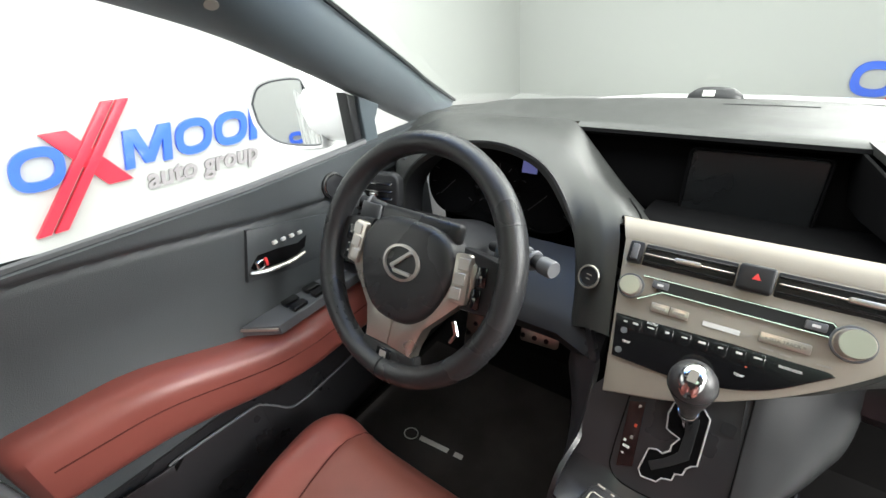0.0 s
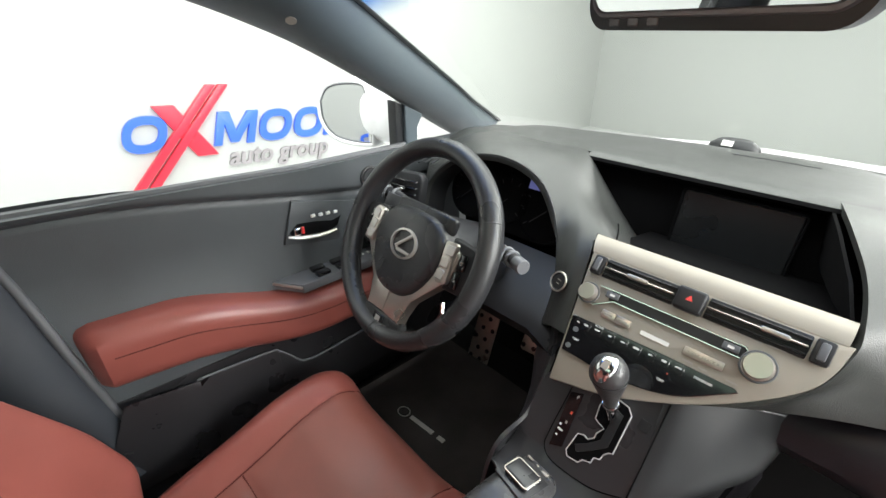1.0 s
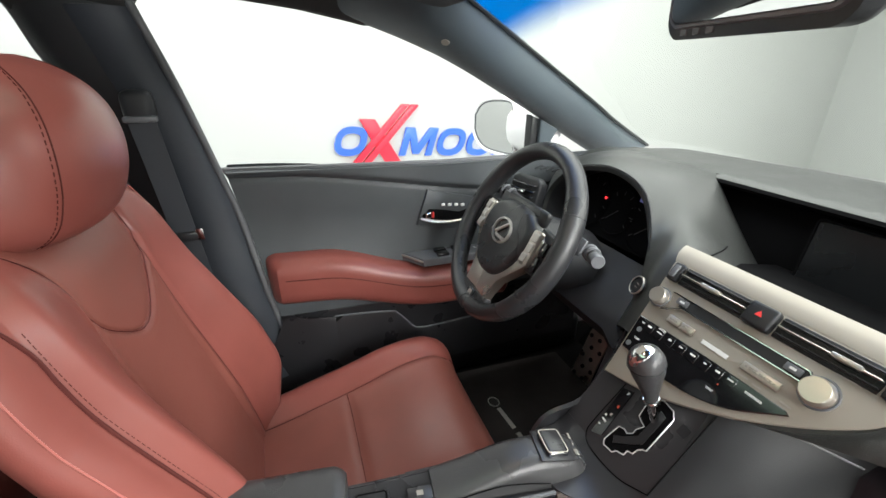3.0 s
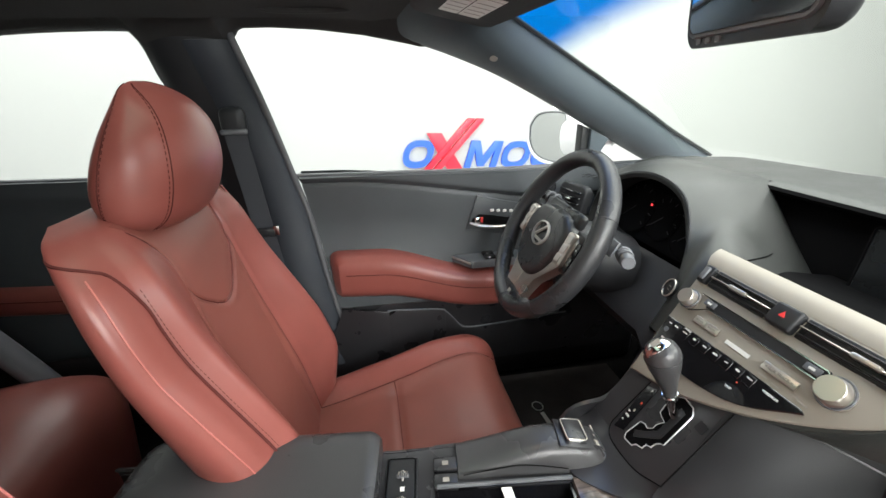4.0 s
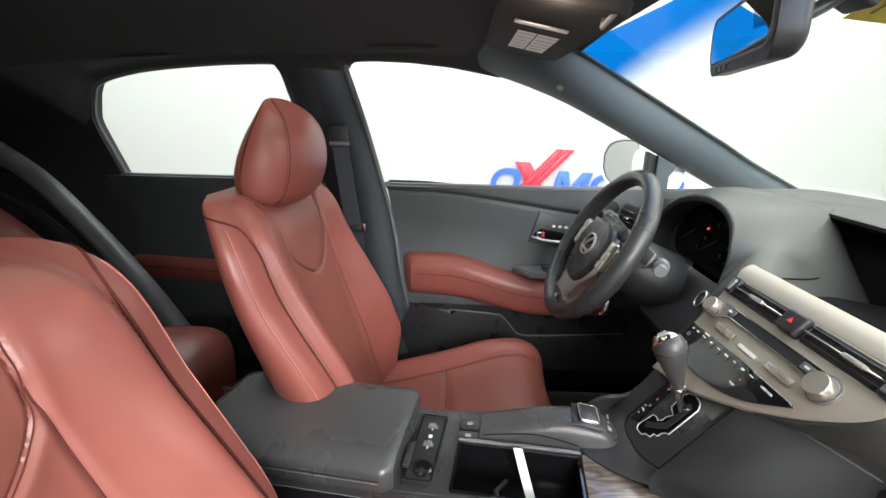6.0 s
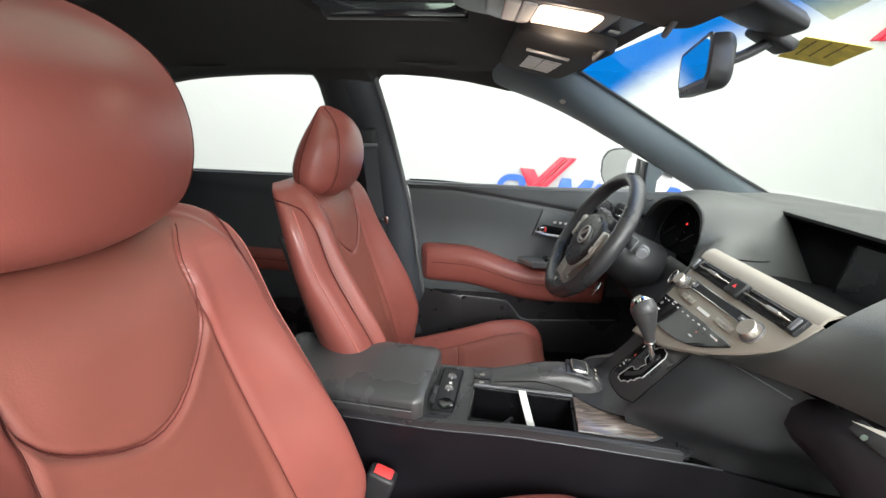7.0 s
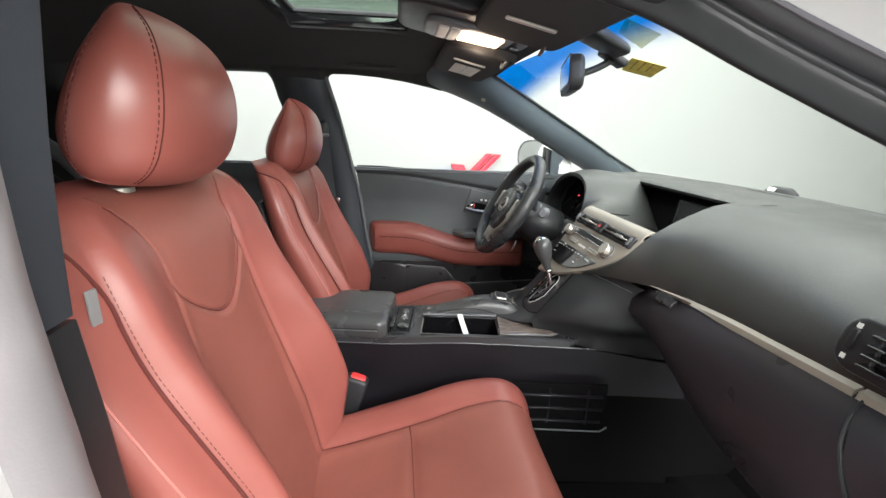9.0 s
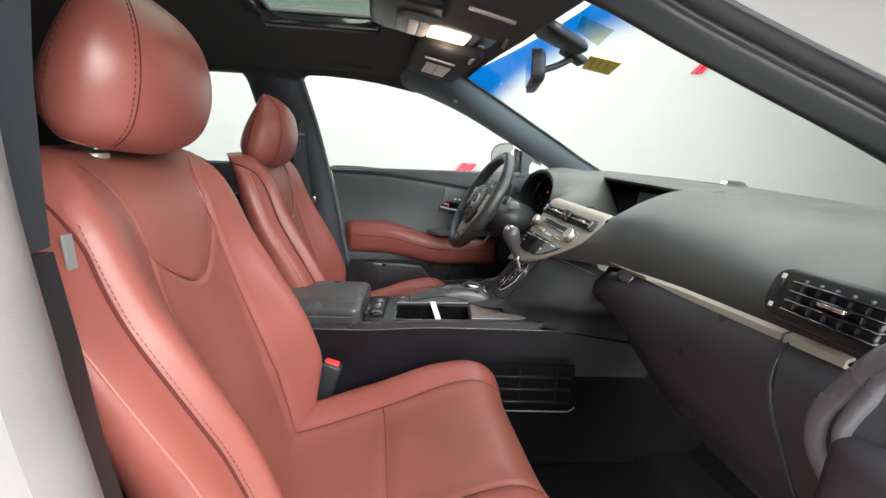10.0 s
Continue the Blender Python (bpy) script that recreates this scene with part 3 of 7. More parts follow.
def front_door():
    d = empty("front_door", "closed charcoal car door with a red leather armrest", "car door", (-0.75, -0.2, FLOOR_Z))
    rear = lambda z: 0.095 * (1.13 - z) / 0.5  # noqa: E731
    groove = lambda y: 1.118 - 0.055 * smoothstep(-0.55, 0.05, y) - 0.012 * smoothstep(-0.2, 0.1, y)  # noqa: E731

    def relief(y, z):
        g = z - groove(y)
        return 0.010 * smoothstep(-0.008, 0.012, g) - 0.006 * math.exp(-(g / 0.006) ** 2)

    part("panel", skin(-0.635, 0.32, 0.765, 1.132, 60, 90, rear, relief), DOORSKIN, d)
    part("lower_panel", skin(-0.635, 0.32, 0.55, 0.772, 40, 24, rear, lambda y, z: 0.005), POCKET, d, "satin black lower panel")
    part("belt_seal", tube([(door_x(y, 1.13) - 0.006, y, 1.134) for y in [-0.645 + 0.78 * k / 20 for k in range(21)]], 0.008, 8), RUBBER, d)
    armrest(-0.590, 0.060, (0.797, 0.930), (0.757, 0.874), 0.068, d)

    def wall(poly, x, depth, bevel=0.003):
        """A plate on the door from an outline in y and z, its face at x + depth."""
        return moved(prism(poly, depth, bevel, 2), basis((x, 0, 0), (0, 1, 0), (0, 0, 1)))

    # door pull: a dark plate with a flat black patch painting the cup's shade, chrome lever, red lock marker and four
    # memory keys
    handle = part("handle_bezel", wall([(-0.176, 1.070), (-0.205, 0.978), (-0.120, 0.958), (-0.036, 0.946), (-0.008, 1.030)][::-1], -0.706, 0.009), DOORSKIN, d, "charcoal handle plate")
    cup = [(-0.192, 1.002), (-0.184, 0.990), (-0.150, 0.982), (-0.100, 0.980), (-0.078, 0.988), (-0.068, 1.008), (-0.090, 1.002), (-0.130, 1.012), (-0.172, 1.018)]
    part("cup", wall(cup, -0.699, 0.0035, 0.001), BLACK_AND_SHADE, handle, "flat near-black patch for the shade in the cup")
    part("lever", tube(cat([(-0.691, -0.197, 0.996), (-0.686, -0.168, 0.988), (-0.683, -0.125, 0.983), (-0.685, -0.088, 0.984)], 6), lambda t: 0.0035 + 0.0025 * math.sin(math.pi * t), 10, flat=0.8), SATIN, handle, "silver lever")
    part("lock", box(0.010, 0.016, 0.018, 0.004, 3, (-0.692, -0.176, 1.003)), CHROME, handle, "chrome lock knob")
    part("lock_marker", box(0.006, 0.006, 0.016, 0.002, 2, (-0.6905, -0.164, 1.003)), REDPLASTIC, handle, "red lock marker")
    for k in range(4):
        part("memory_button", box(0.007, 0.010, 0.007, 0.002, 2, (-0.696, -0.1345 + 0.018 * k, 1.0265 - 0.0018 * k)), PRINT, handle)
    # switch ledge over the arm rest with its bright rear edge
    plate = part("switch_plate", moved(prism([(-0.700, -0.246), (-0.640, -0.205), (-0.636, 0.060), (-0.700, 0.060)], 0.020, 0.004, 2, 0.884), Matrix.Identity(4)), GREYPLASTIC, d, "dark switch ledge")
    part("edge", tube([(-0.699, -0.247, 0.898), (-0.668, -0.227, 0.898), (-0.641, -0.208, 0.897)], 0.003, 8), SATIN, plate, "bright rear edge")
    for k in range(4):
        part("window_switch", box(0.020, 0.032, 0.010, 0.003, 2, (-0.681 + 0.026 * (k % 2), -0.150 + 0.050 * (k // 2), 0.907)), GLOSS, plate)
    for k in range(3):
        part("mark", box(0.010, 0.006, 0.0008, at=(-0.672, -0.052 + 0.016 * k, 0.9047)), PRINT, plate)
    # map pocket: a flap with a dipping bright lip
    edge = [(-0.435, 0.690), (-0.435, 0.752), (-0.425, 0.757), (-0.293, 0.748), (-0.272, 0.738), (-0.250, 0.713), (-0.232, 0.690), (-0.212, 0.680), (-0.150, 0.681), (0.10, 0.690)]
    lip = cat([(door_x(y, z) + 0.013, y, z) for y, z in edge[1:]], 5)
    rows = [[p for p in lip], [p + Vector((0.003, 0, -0.010)) for p in lip], [Vector((p.x + 0.002, p.y, 0.56)) for p in lip]]
    part("map_pocket", thick(grid(rows), 0.008), POCKET, d, "satin black map pocket flap")
    part("pocket_lip", tube(lip, 0.0025, 6), GREYPLASTIC, d)
    part("pocket_edge", tube([(door_x(y, z) + 0.006, y, z) for y, z in ((-0.437, 0.752), (-0.439, 0.69), (-0.43, 0.58))], 0.002, 6), BLACK_AND_SHADE, d)
    # tweeter
    tm = basis((door_x(0.02, 1.08) + 0.009, 0.016, 1.082), (0, 1, 0), (0, 0, 1))
    tw = part("tweeter", moved(lathe([(0.0, 0.0), (0.027, 0.0), (0.027, 0.006), (0.021, 0.009), (0.0, 0.006)], 32), tm), BLACK, d)
    part("bezel", moved(tube([(0.023 * math.cos(a), 0.023 * math.sin(a), 0.0085) for a in [2 * math.pi * k / 36 for k in range(36)]], 0.0014, 6, True), tm), CHROME, tw, "chrome ring")
    g = part("window", thick(grid([[(door_x(y, 1.12 + 0.37 * t) - 0.022, y - (0.085 * t if y < -0.5 else 0.0), 1.12 + 0.37 * t) for t in (0, 0.5, 1)] for y in (-0.64, -0.4, -0.1, 0.14)]), 0.003), SIDE_GLASS, d)
    g.visible_shadow = False
    return d


front_door()


def rear_door():
    d = empty("rear_door", "closed charcoal rear car door with a red armrest", "car door", (-0.78, -1.2, FLOOR_Z))
    part("panel", skin(-1.90, -0.80, 0.50, 1.142, 40, 40, None, lambda y, z: 0.012 * smoothstep(1.06, 1.10, z + 0.05 * (y + 1.2))), DOORSKIN, d)
    armrest(-1.60, -0.86, (0.775, 0.866), (0.775, 0.866), 0.06, d)
    part("belt_seal", tube([(door_x(y, 1.14) - 0.004, y, 1.142) for y in (-1.60, -1.4, -1.2, -1.0, -0.84)], 0.008, 8), RUBBER, d)
    g = part("window", thick(grid([[(door_x(y, z) - 0.022, y, z) for z in (1.12, 1.3, 1.5)] for y in (-1.68, -1.3, -0.86)]), 0.003), SIDE_GLASS, d)
    g.visible_shadow = False
    return d


rear_door()


def side_prism(poly, x0, x1, lean=0.0, bevel=0.012):
    """A flank panel from an outline in y and z, between two depths; lean moves its top inwards."""
    bm = bmesh.new()
    face = bm.faces.new([bm.verts.new((x0, y, z)) for y, z in poly])
    made = bmesh.ops.extrude_face_region(bm, geom=[face])["geom"]
    top = [g for g in made if isinstance(g, bmesh.types.BMVert)]
    bmesh.ops.translate(bm, vec=(x1 - x0, 0, 0), verts=top)
    rim = [e for e in bm.edges if e.verts[0] in top and e.verts[1] in top]
    bmesh.ops.bevel(bm, geom=rim, offset=bevel, segments=3, profile=0.5, affect="EDGES")
    for v in bm.verts:
        v.co.x += lean * max(v.co.z - 1.13, 0.0)
    return bm


def structure(name, bm, mat, label, category):
    return tagged(part(name, bm, mat), label, category, kind="structure")


ROOF_EDGE = [(-2.10, 1.28), (-1.66, 1.30), (-1.635, 1.335), (-1.600, 1.405), (-1.578, 1.435), (-1.51, 1.456), (-1.367, 1.476), (-1.136, 1.487), (-0.960, 1.486), (-0.940, 1.478), (-0.927, 1.457), (-0.918, 1.445), (-0.905, 1.440),
             (-0.755, 1.440), (-0.742, 1.443), (-0.731, 1.460), (-0.720, 1.473), (-0.706, 1.479), (-0.64, 1.479), (-0.54, 1.472), (-0.44, 1.459), (-0.34, 1.439), (-0.315, 1.433)]  # y, z of the lower edge of the headliner over the doors


def roof_rail():
    ye = [p[0] for p in ROOF_EDGE]
    ys = sorted(set([round(-2.1 + 0.03 * k, 3) for k in range(61)] + ye + [(a + b) / 2 for a, b in zip(ye, ye[1:])]))
    rows = []
    for y in ys:
        z = float(np.interp(y, ye, [p[1] for p in ROOF_EDGE]))
        x = door_x(y, z)
        top = Vector((-0.560, y, 1.527 - 0.06 * smoothstep(-0.55, 0.02, y) - 0.05 * smoothstep(-1.2, -2.1, y)))
        c = Vector((x + 0.016, y, z + 0.012))
        mid = c.lerp(top, 0.45) + Vector((0.004, 0, 0.014))
        rows.append([Vector((x - 0.045, y, z + 0.004)), Vector((x - 0.004, y, z - 0.002)), Vector((x + 0.008, y, z + 0.002))] + cat([c, mid, top], 4))
    return thick(grid(rows), 0.006)


structure("roof_rail_left", roof_rail(), LINER, "black cloth headliner edge curving down to the doors", "roof rail")


def flank_strip(front, rear, zs, proud, bulge, n=12):
    """An upright panel of the left flank between two edges given as (z, y) tables, bulging towards the cabin."""
    rows = []
    for z in zs:
        yf, yr = (float(np.interp(z, [p[0] for p in t], [p[1] for p in t])) for t in (front, rear))
        row = [Vector((door_x(yf, z) - 0.050, yf - 0.006, z))]
        for k in range(n + 1):
            y = yf + (yr - yf) * k / n
            row.append(Vector((door_x(y, z) + proud + bulge * (math.sin(math.pi * k / n) ** 0.6 if 0 < k < n else 0.0), y, z)))
        rows.append(row + [Vector((door_x(yr, z) - 0.050, yr + 0.006, z))])
    return thick(grid(rows), 0.006)


B_FRONT = [(0.45, -0.515), (0.633, -0.548), (0.83, -0.587), (1.013, -0.621), (1.144, -0.651), (1.31, -0.688), (1.43, -0.721), (1.49, -0.738)]
B_REAR = [(0.45, -0.80), (1.144, -0.845), (1.342, -0.893), (1.389, -0.908), (1.45, -0.925), (1.49, -0.935)]
HEIGHTS = [0.45 + 1.03 * k / 40 for k in range(41)]
structure("pillar_b_left", flank_strip(B_FRONT, B_REAR, HEIGHTS, 0.0, 0.030), BLACK, "dark centre pillar between the doors", "pillar")
cover_rear = [(z, yf + 0.62 * (float(np.interp(z, [p[0] for p in B_REAR], [p[1] for p in B_REAR])) - yf)) for z, yf in B_FRONT]
structure("pillar_cover_left", flank_strip([(z, y - 0.004) for z, y in B_FRONT], cover_rear, [z for z in HEIGHTS if 0.60 < z < 1.47], 0.006, 0.034), PILLARDARK, "blue-grey moulded cover on the centre pillar", "pillar cover")
structure("pillar_c_left", flank_strip([(0.5, -1.54), (1.147, -1.587), (1.244, -1.613), (1.328, -1.632), (1.404, -1.600), (1.5, -1.56)], [(0.5, -2.12), (1.5, -2.12)], [0.5 + 0.98 * k / 40 for k in range(41)], 0.002, 0.02), LINER, "dark rear pillar trim", "pillar")
structure("sill_left", box(0.12, 2.3, 0.12, 0.02, 3, (-0.80, -0.75, FLOOR_Z + 0.05)), BLACK, "black sill under the closed doors", "sill")
part("flank_skin", thick(grid([[(min(door_x(y, 1.1), -0.77) - 0.10 - 0.03 * math.sin(math.pi * (z - 0.3) / 0.9) + 0.05 * smoothstep(0.1, 0.7, y), y, z) for z in (0.25, 0.5, 0.75, 0.95, 1.05)] for y in (-2.1, -1.5, -1.0, -0.5, 0.0, 0.4, 0.75)]), 0.004), WHITE, CAR_BODY)
structure("window_divider_left", side_prism([(0.118, 1.112), (0.118, 1.238), (0.140, 1.228), (0.140, 1.112)], -0.745, -0.715, 0.0, 0.005), BLACK, "black window divider bar", "window divider")
structure("mirror_patch_left", side_prism([(0.140, 1.112), (0.140, 1.228), (0.196, 1.200), (0.190, 1.190), (0.178, 1.170), (0.178, 1.112)], -0.740, -0.705, 0.0, 0.005), PILLAR, "blue-grey corner patch inside the outside mirror", "corner patch")

structure("pillar_edge_left", tube(cat([(door_x(y, z) + 0.003, y + 0.001, z) for z, y in B_FRONT[1:]], 4), 0.008, 10), RUBBER, "grey rubber seal along the front edge of the centre pillar", "door seal")
REAR_GLASS = [(-0.845, 1.145), (-0.893, 1.342), (-0.908, 1.389), (-0.923, 1.45), (-0.94, 1.478), (-0.96, 1.486), (-1.136, 1.487), (-1.367, 1.476), (-1.51, 1.456), (-1.575, 1.436), (-1.600, 1.404), (-1.632, 1.328), (-1.613, 1.244), (-1.587, 1.147)]
structure("rear_window_seal", tube([(door_x(y, z) - 0.012, y, z) for y, z in [(p.x, p.y) for p in cat([(y, z, 0) for y, z in REAR_GLASS], 4)]], 0.009, 8), RUBBER, "grey rubber seal round the rear side window", "window seal")

# right doorway: near pillar, sill and the white flank outside
structure("pillar_b_right", side_prism([(-0.712, 1.167), (-0.708, 1.223), (-0.701, 1.294), (-0.688, 1.38), (-0.67, 1.52), (-0.98, 1.52), (-0.98, 1.167)], 0.70, 0.636, 0.0, 0.004), PILLARDARK, "blue-grey upper trim of the centre pillar beside the passenger seat", "pillar")
structure("pillar_b_right_lower", side_prism([(-0.66, 0.45), (-0.68, 0.75), (-0.702, 0.989), (-0.706, 1.079), (-0.712, 1.163), (-0.98, 1.163), (-0.98, 0.45)], 0.70, 0.634, 0.0, 0.004), BLACK, "black lower trim of the centre pillar", "pillar")
SEAL_B = [(-0.675, 1.52), (-0.690, 1.35), (-0.694, 1.238), (-0.692, 1.173), (-0.688, 1.11), (-0.684, 1.046), (-0.66, 0.80), (-0.62, 0.48)]
structure("door_seal_right", thick(grid([[Vector((x, y + dy, z)) for x, dy in ((0.690, 0.0), (0.700, 0.010), (0.715, 0.014), (0.732, 0.012), (0.745, 0.004))] for y, z in [(p.y, p.z) for p in cat([(0, y, z) for y, z in SEAL_B], 5)]]), 0.006), PALESEAL, "grey rubber door seal along the open doorway", "door seal")
structure("door_jamb_right", thick(grid([[Vector((x, y + dy, z)) for x, dy in ((0.745, 0.0), (0.79, 0.006), (0.85, 0.004), (0.90, -0.03), (0.92, -0.09), (0.925, -0.45))] for y, z in [(p.y, p.z) for p in cat([(0, y, z) for y, z in SEAL_B], 5)]]), 0.004), SHADEDWHITE, "white painted door jamb of the centre pillar", "door jamb")
structure("roof_rail_right", side_prism([(-2.1, 1.48), (-0.66, 1.49), (-0.36, 1.47), (-0.30, 1.45), (-0.30, 1.56), (-2.1, 1.60)], 0.76, 0.62, 0.0), LINER, "black headliner edge over the open doorway", "roof rail")
structure("flank_right", side_prism([(-2.1, 0.45), (-0.95, 0.45), (-0.95, 1.15), (-2.1, 1.15)], 0.80, 0.74), DOORSKIN, "dark lining of the closed rear door", "door lining")
structure("sill_right", box(0.14, 1.30, 0.10, 0.02, 3, (0.76, -0.05, FLOOR_Z + 0.03)), GREYPLASTIC, "dark sill plate of the open doorway", "sill")

arch_path = cat([(-0.635, -1.72, 1.26), (-0.630, -1.60, 1.17), (-0.625, -1.50, 1.055), (-0.620, -1.41, 0.937), (-0.618, -1.33, 0.815), (-0.615, -1.25, 0.67), (-0.61, -1.20, 0.55)], 6)
tagged(part("wheel_arch_trim", tube(arch_path, 0.032, 18, flat=0.7), GREYPLASTIC), "dark shiny side trim beside the rear bench", "side trim", kind="structure")

# ---- seats ----
def pad(curve, half, depth, relief, nq=64, nr=18, steps=10, p=5.0):
    """A padded body along a curve in y and z: half-width, thickness and front relief vary along it.
    Returns the bmesh and a function that gives a point of its front face."""
    fine = cat([(0, y, z) for y, z in curve], steps)
    run = np.concatenate([[0], np.cumsum([(b - a).length for a, b in zip(fine, fine[1:])])])
    n = len(fine)
    path = [Vector([float(np.interp(run[-1] * i / (n - 1), run, [p[k] for p in fine])) for k in range(3)]) for i in range(n)]
    normals = []
    for i in range(n):
        d = (path[min(i + 1, n - 1)] - path[max(i - 1, 0)]).normalized()
        normals.append(Vector((0, d.z, -d.y)))

    def front(q, s, off=0.0):
        i = min(max(s, 0.0), 1.0) * (n - 1)
        k = min(int(i), n - 2)
        c, nn = path[k].lerp(path[k + 1], i - k), normals[k].lerp(normals[k + 1], i - k).normalized()
        t = depth(s) * (1 - abs(q) ** p) ** (1 / 2.2)
        return c + Vector((q * half(s), 0, 0)) + nn * (t - depth(s) + relief(q, s) + off)

    def rear(q, s):
        i = min(max(s, 0.0), 1.0) * (n - 1)
        k = min(int(i), n - 2)
        c, nn = path[k].lerp(path[k + 1], i - k), normals[k].lerp(normals[k + 1], i - k).normalized()
        t = depth(s) * (1 - abs(q) ** p) ** (1 / 2.2)
        return c + Vector((q * half(s), 0, 0)) + nn * (-depth(s) - 0.55 * t + relief(q, s) * (abs(q) ** 6))

    rings = []
    for i in range(n):
        s = i / (n - 1)
        a = [math.sin(math.pi / 2 * (-1 + 2 * j / nq)) * 0.35 + (-1 + 2 * j / nq) * 0.65 for j in range(nq + 1)]
        b = [1 - 2 * j / nr for j in range(1, nr)]
        rings.append([front(q, s) for q in a] + [rear(q, s) for q in b])
    return loft(rings), front


def level(table, s):
    for (a, x), (b, y) in zip(table, table[1:]):
        if s <= b:
            t = (s - a) / (b - a)
            return x + (y - x) * (t * t * (3 - 2 * t))
    return table[-1][1]


def headrest(parent):
    """A wedge-shaped head restraint: rounded front, back leaning forward towards a narrow top."""
    zs = [0.0, 0.010, 0.03, 0.07, 0.11, 0.15, 0.18, 0.20, 0.210, 0.215]
    front_y = [-0.082, -0.058, -0.039, -0.026, -0.023, -0.029, -0.045, -0.068, -0.086, -0.101]
    rear_y = [-0.152, -0.163, -0.170, -0.170, -0.158, -0.138, -0.120, -0.111, -0.107, -0.104]
    half_w = [0.122, 0.132, 0.139, 0.142, 0.138, 0.125, 0.105, 0.082, 0.060, 0.024]
    rows, cols, rings = 40, 64, []
    fine = [0.215 * (0.5 - 0.5 * math.cos(math.pi * k / rows)) for k in range(rows + 1)]
    for z in fine:
        yf, yr, a = (float(np.interp(z, zs, v)) for v in (front_y, rear_y, half_w))
        yc, ring = yr + 0.46 * (yf - yr), []
        for j in range(cols):
            t = 2 * math.pi * j / cols
            c, s = math.cos(t), math.sin(t)
            w1, drop = 0.75 * a, 0.020 * a / 0.139
            rear_w, back_in = 0.90 * a, 0.30 * (yf - yr)
            u = abs(90 - j * 360 / cols if j <= cols / 2 else 270 - j * 360 / cols) / 90  # 0 at the middle of a face, 1 at the side
            if s >= 0:
                if u < 0.60:
                    x, y = w1 * u / 0.60, yf - drop * (u / 0.60) ** 2
                else:
                    v = (u - 0.60) / 0.40
                    x, y = w1 + (a - w1) * math.sin(math.pi / 2 * v), yf - drop - (yf - drop - yc) * v
            else:
                v = 1 - u
                x, y = a * math.cos(math.pi / 2 * v) ** 0.8, yc - (yc - yr) * math.sin(math.pi / 2 * v) ** 0.8
            x = math.copysign(x, c)
            ring.append((x, y, 0.794 + 0.93 * z - 0.006 * smoothstep(0.05, 0.0, z) * max(s, 0) + 0.024 * smoothstep(0.09, 0.0, z) * (1 - s) / 2))
        rings.append(ring)
    for _ in range(4):
        rings = [rings[0]] + [[tuple((np.array(p) + 2 * np.array(q) + np.array(r)) / 4) for p, q, r in zip(rings[i - 1], rings[i], rings[i + 1])] for i in range(1, rows)] + [rings[-1]]
    for _ in range(3):
        rings = [rings[0]] + [[tuple((np.array(r[j - 1]) + 2 * np.array(r[j]) + np.array(r[(j + 1) % cols])) / 4) for j in range(cols)] for r in rings[1:-1]] + [rings[-1]]
    h = part("headrest", loft(rings), RED, parent, "red leather headrest", 60, local=True)

    def on(ring, angle):
        k = (angle % 360) / 360 * cols
        i = int(k)
        p, q = Vector(ring[i % cols]), Vector(ring[(i + 1) % cols])
        return p.lerp(q, k - i)

    for side in (0, 1):
        for base, off in ((36, 0.0), (36, 0.006), (-16, 0.0), (-16, -0.005)):
            line = []
            for i in range(3, rows - 2):
                mid = sum((Vector(p) for p in rings[i]), Vector()) / cols
                a = base - off * 420
                p = on(rings[i], a if side == 0 else 180 - a)
                out = (p - mid).normalized()
                line.append(p + out * 0.0004)
            if off:
                for k in range(0, len(line) - 1):
                    part("stitching", tube([line[k], line[k].lerp(line[k + 1], 0.60)], 0.0007, 4), THREAD, h, local=True)
            else:
                part("seam", tube(line, 0.0009, 5), THREAD, h, local=True)
    for sx in (-1, 1):
        part("post", tube([(sx * 0.060, -0.135, 0.73), (sx * 0.060, -0.128, 0.83)], 0.006, 10), CHROME, h, "chrome post", local=True)
        part("collar", moved(lathe([(0.0, 0), (0.016, 0), (0.016, 0.006), (0.011, 0.010), (0.0, 0.010)], 20), pose(sx * 0.060, -0.133, 0.784)), SATIN, h, "silver guide collar", local=True)
    return h


BACK_Z = [0.06, 0.15, 0.25, 0.36, 0.46, 0.56, 0.64, 0.70, 0.745, 0.775, 0.792, 0.798]
BACK_Y = [0.060, 0.045, 0.025, 0.000, -0.025, -0.050, -0.066, -0.078, -0.091, -0.108, -0.130, -0.165]
FOLD_X = [0.188, 0.200, 0.210, 0.217, 0.218, 0.217, 0.215, 0.212, 0.205, 0.193, 0.172, 0.120]
FOLD_H = [0.000, 0.010, 0.050, 0.096, 0.090, 0.064, 0.040, 0.030, 0.026, 0.020, 0.010, 0.000]
SIDE_X = [0.210, 0.224, 0.240, 0.254, 0.262, 0.267, 0.269, 0.266, 0.255, 0.239, 0.215, 0.150]
THICK = [0.060, 0.062, 0.066, 0.070, 0.072, 0.072, 0.070, 0.068, 0.064, 0.056, 0.040, 0.012]
PANEL_X = [0.140, 0.138, 0.134, 0.129, 0.123, 0.117, 0.111, 0.107, 0.110, 0.110, 0.095, 0.060]


def back_value(table, z):
    """Smooth value of a backrest measure at a height: a local average of the table."""
    k = max(0.0, min(1.0, (0.797 - z) / 0.030))
    return sum(float(np.interp(z + d * k, BACK_Z, table)) for d in (-0.024, -0.016, -0.008, 0.0, 0.008, 0.016, 0.024)) / 7


YOKE_Z = [0.606, 0.6075, 0.611, 0.622, 0.643, 0.660, 0.674, 0.690, 0.715, 0.735, 0.755, 0.772, 0.795]
YOKE_X = [0.000, 0.0140, 0.026, 0.047, 0.076, 0.094, 0.1025, 0.1065, 0.108, 0.1095, 0.117, 0.130, 0.150]


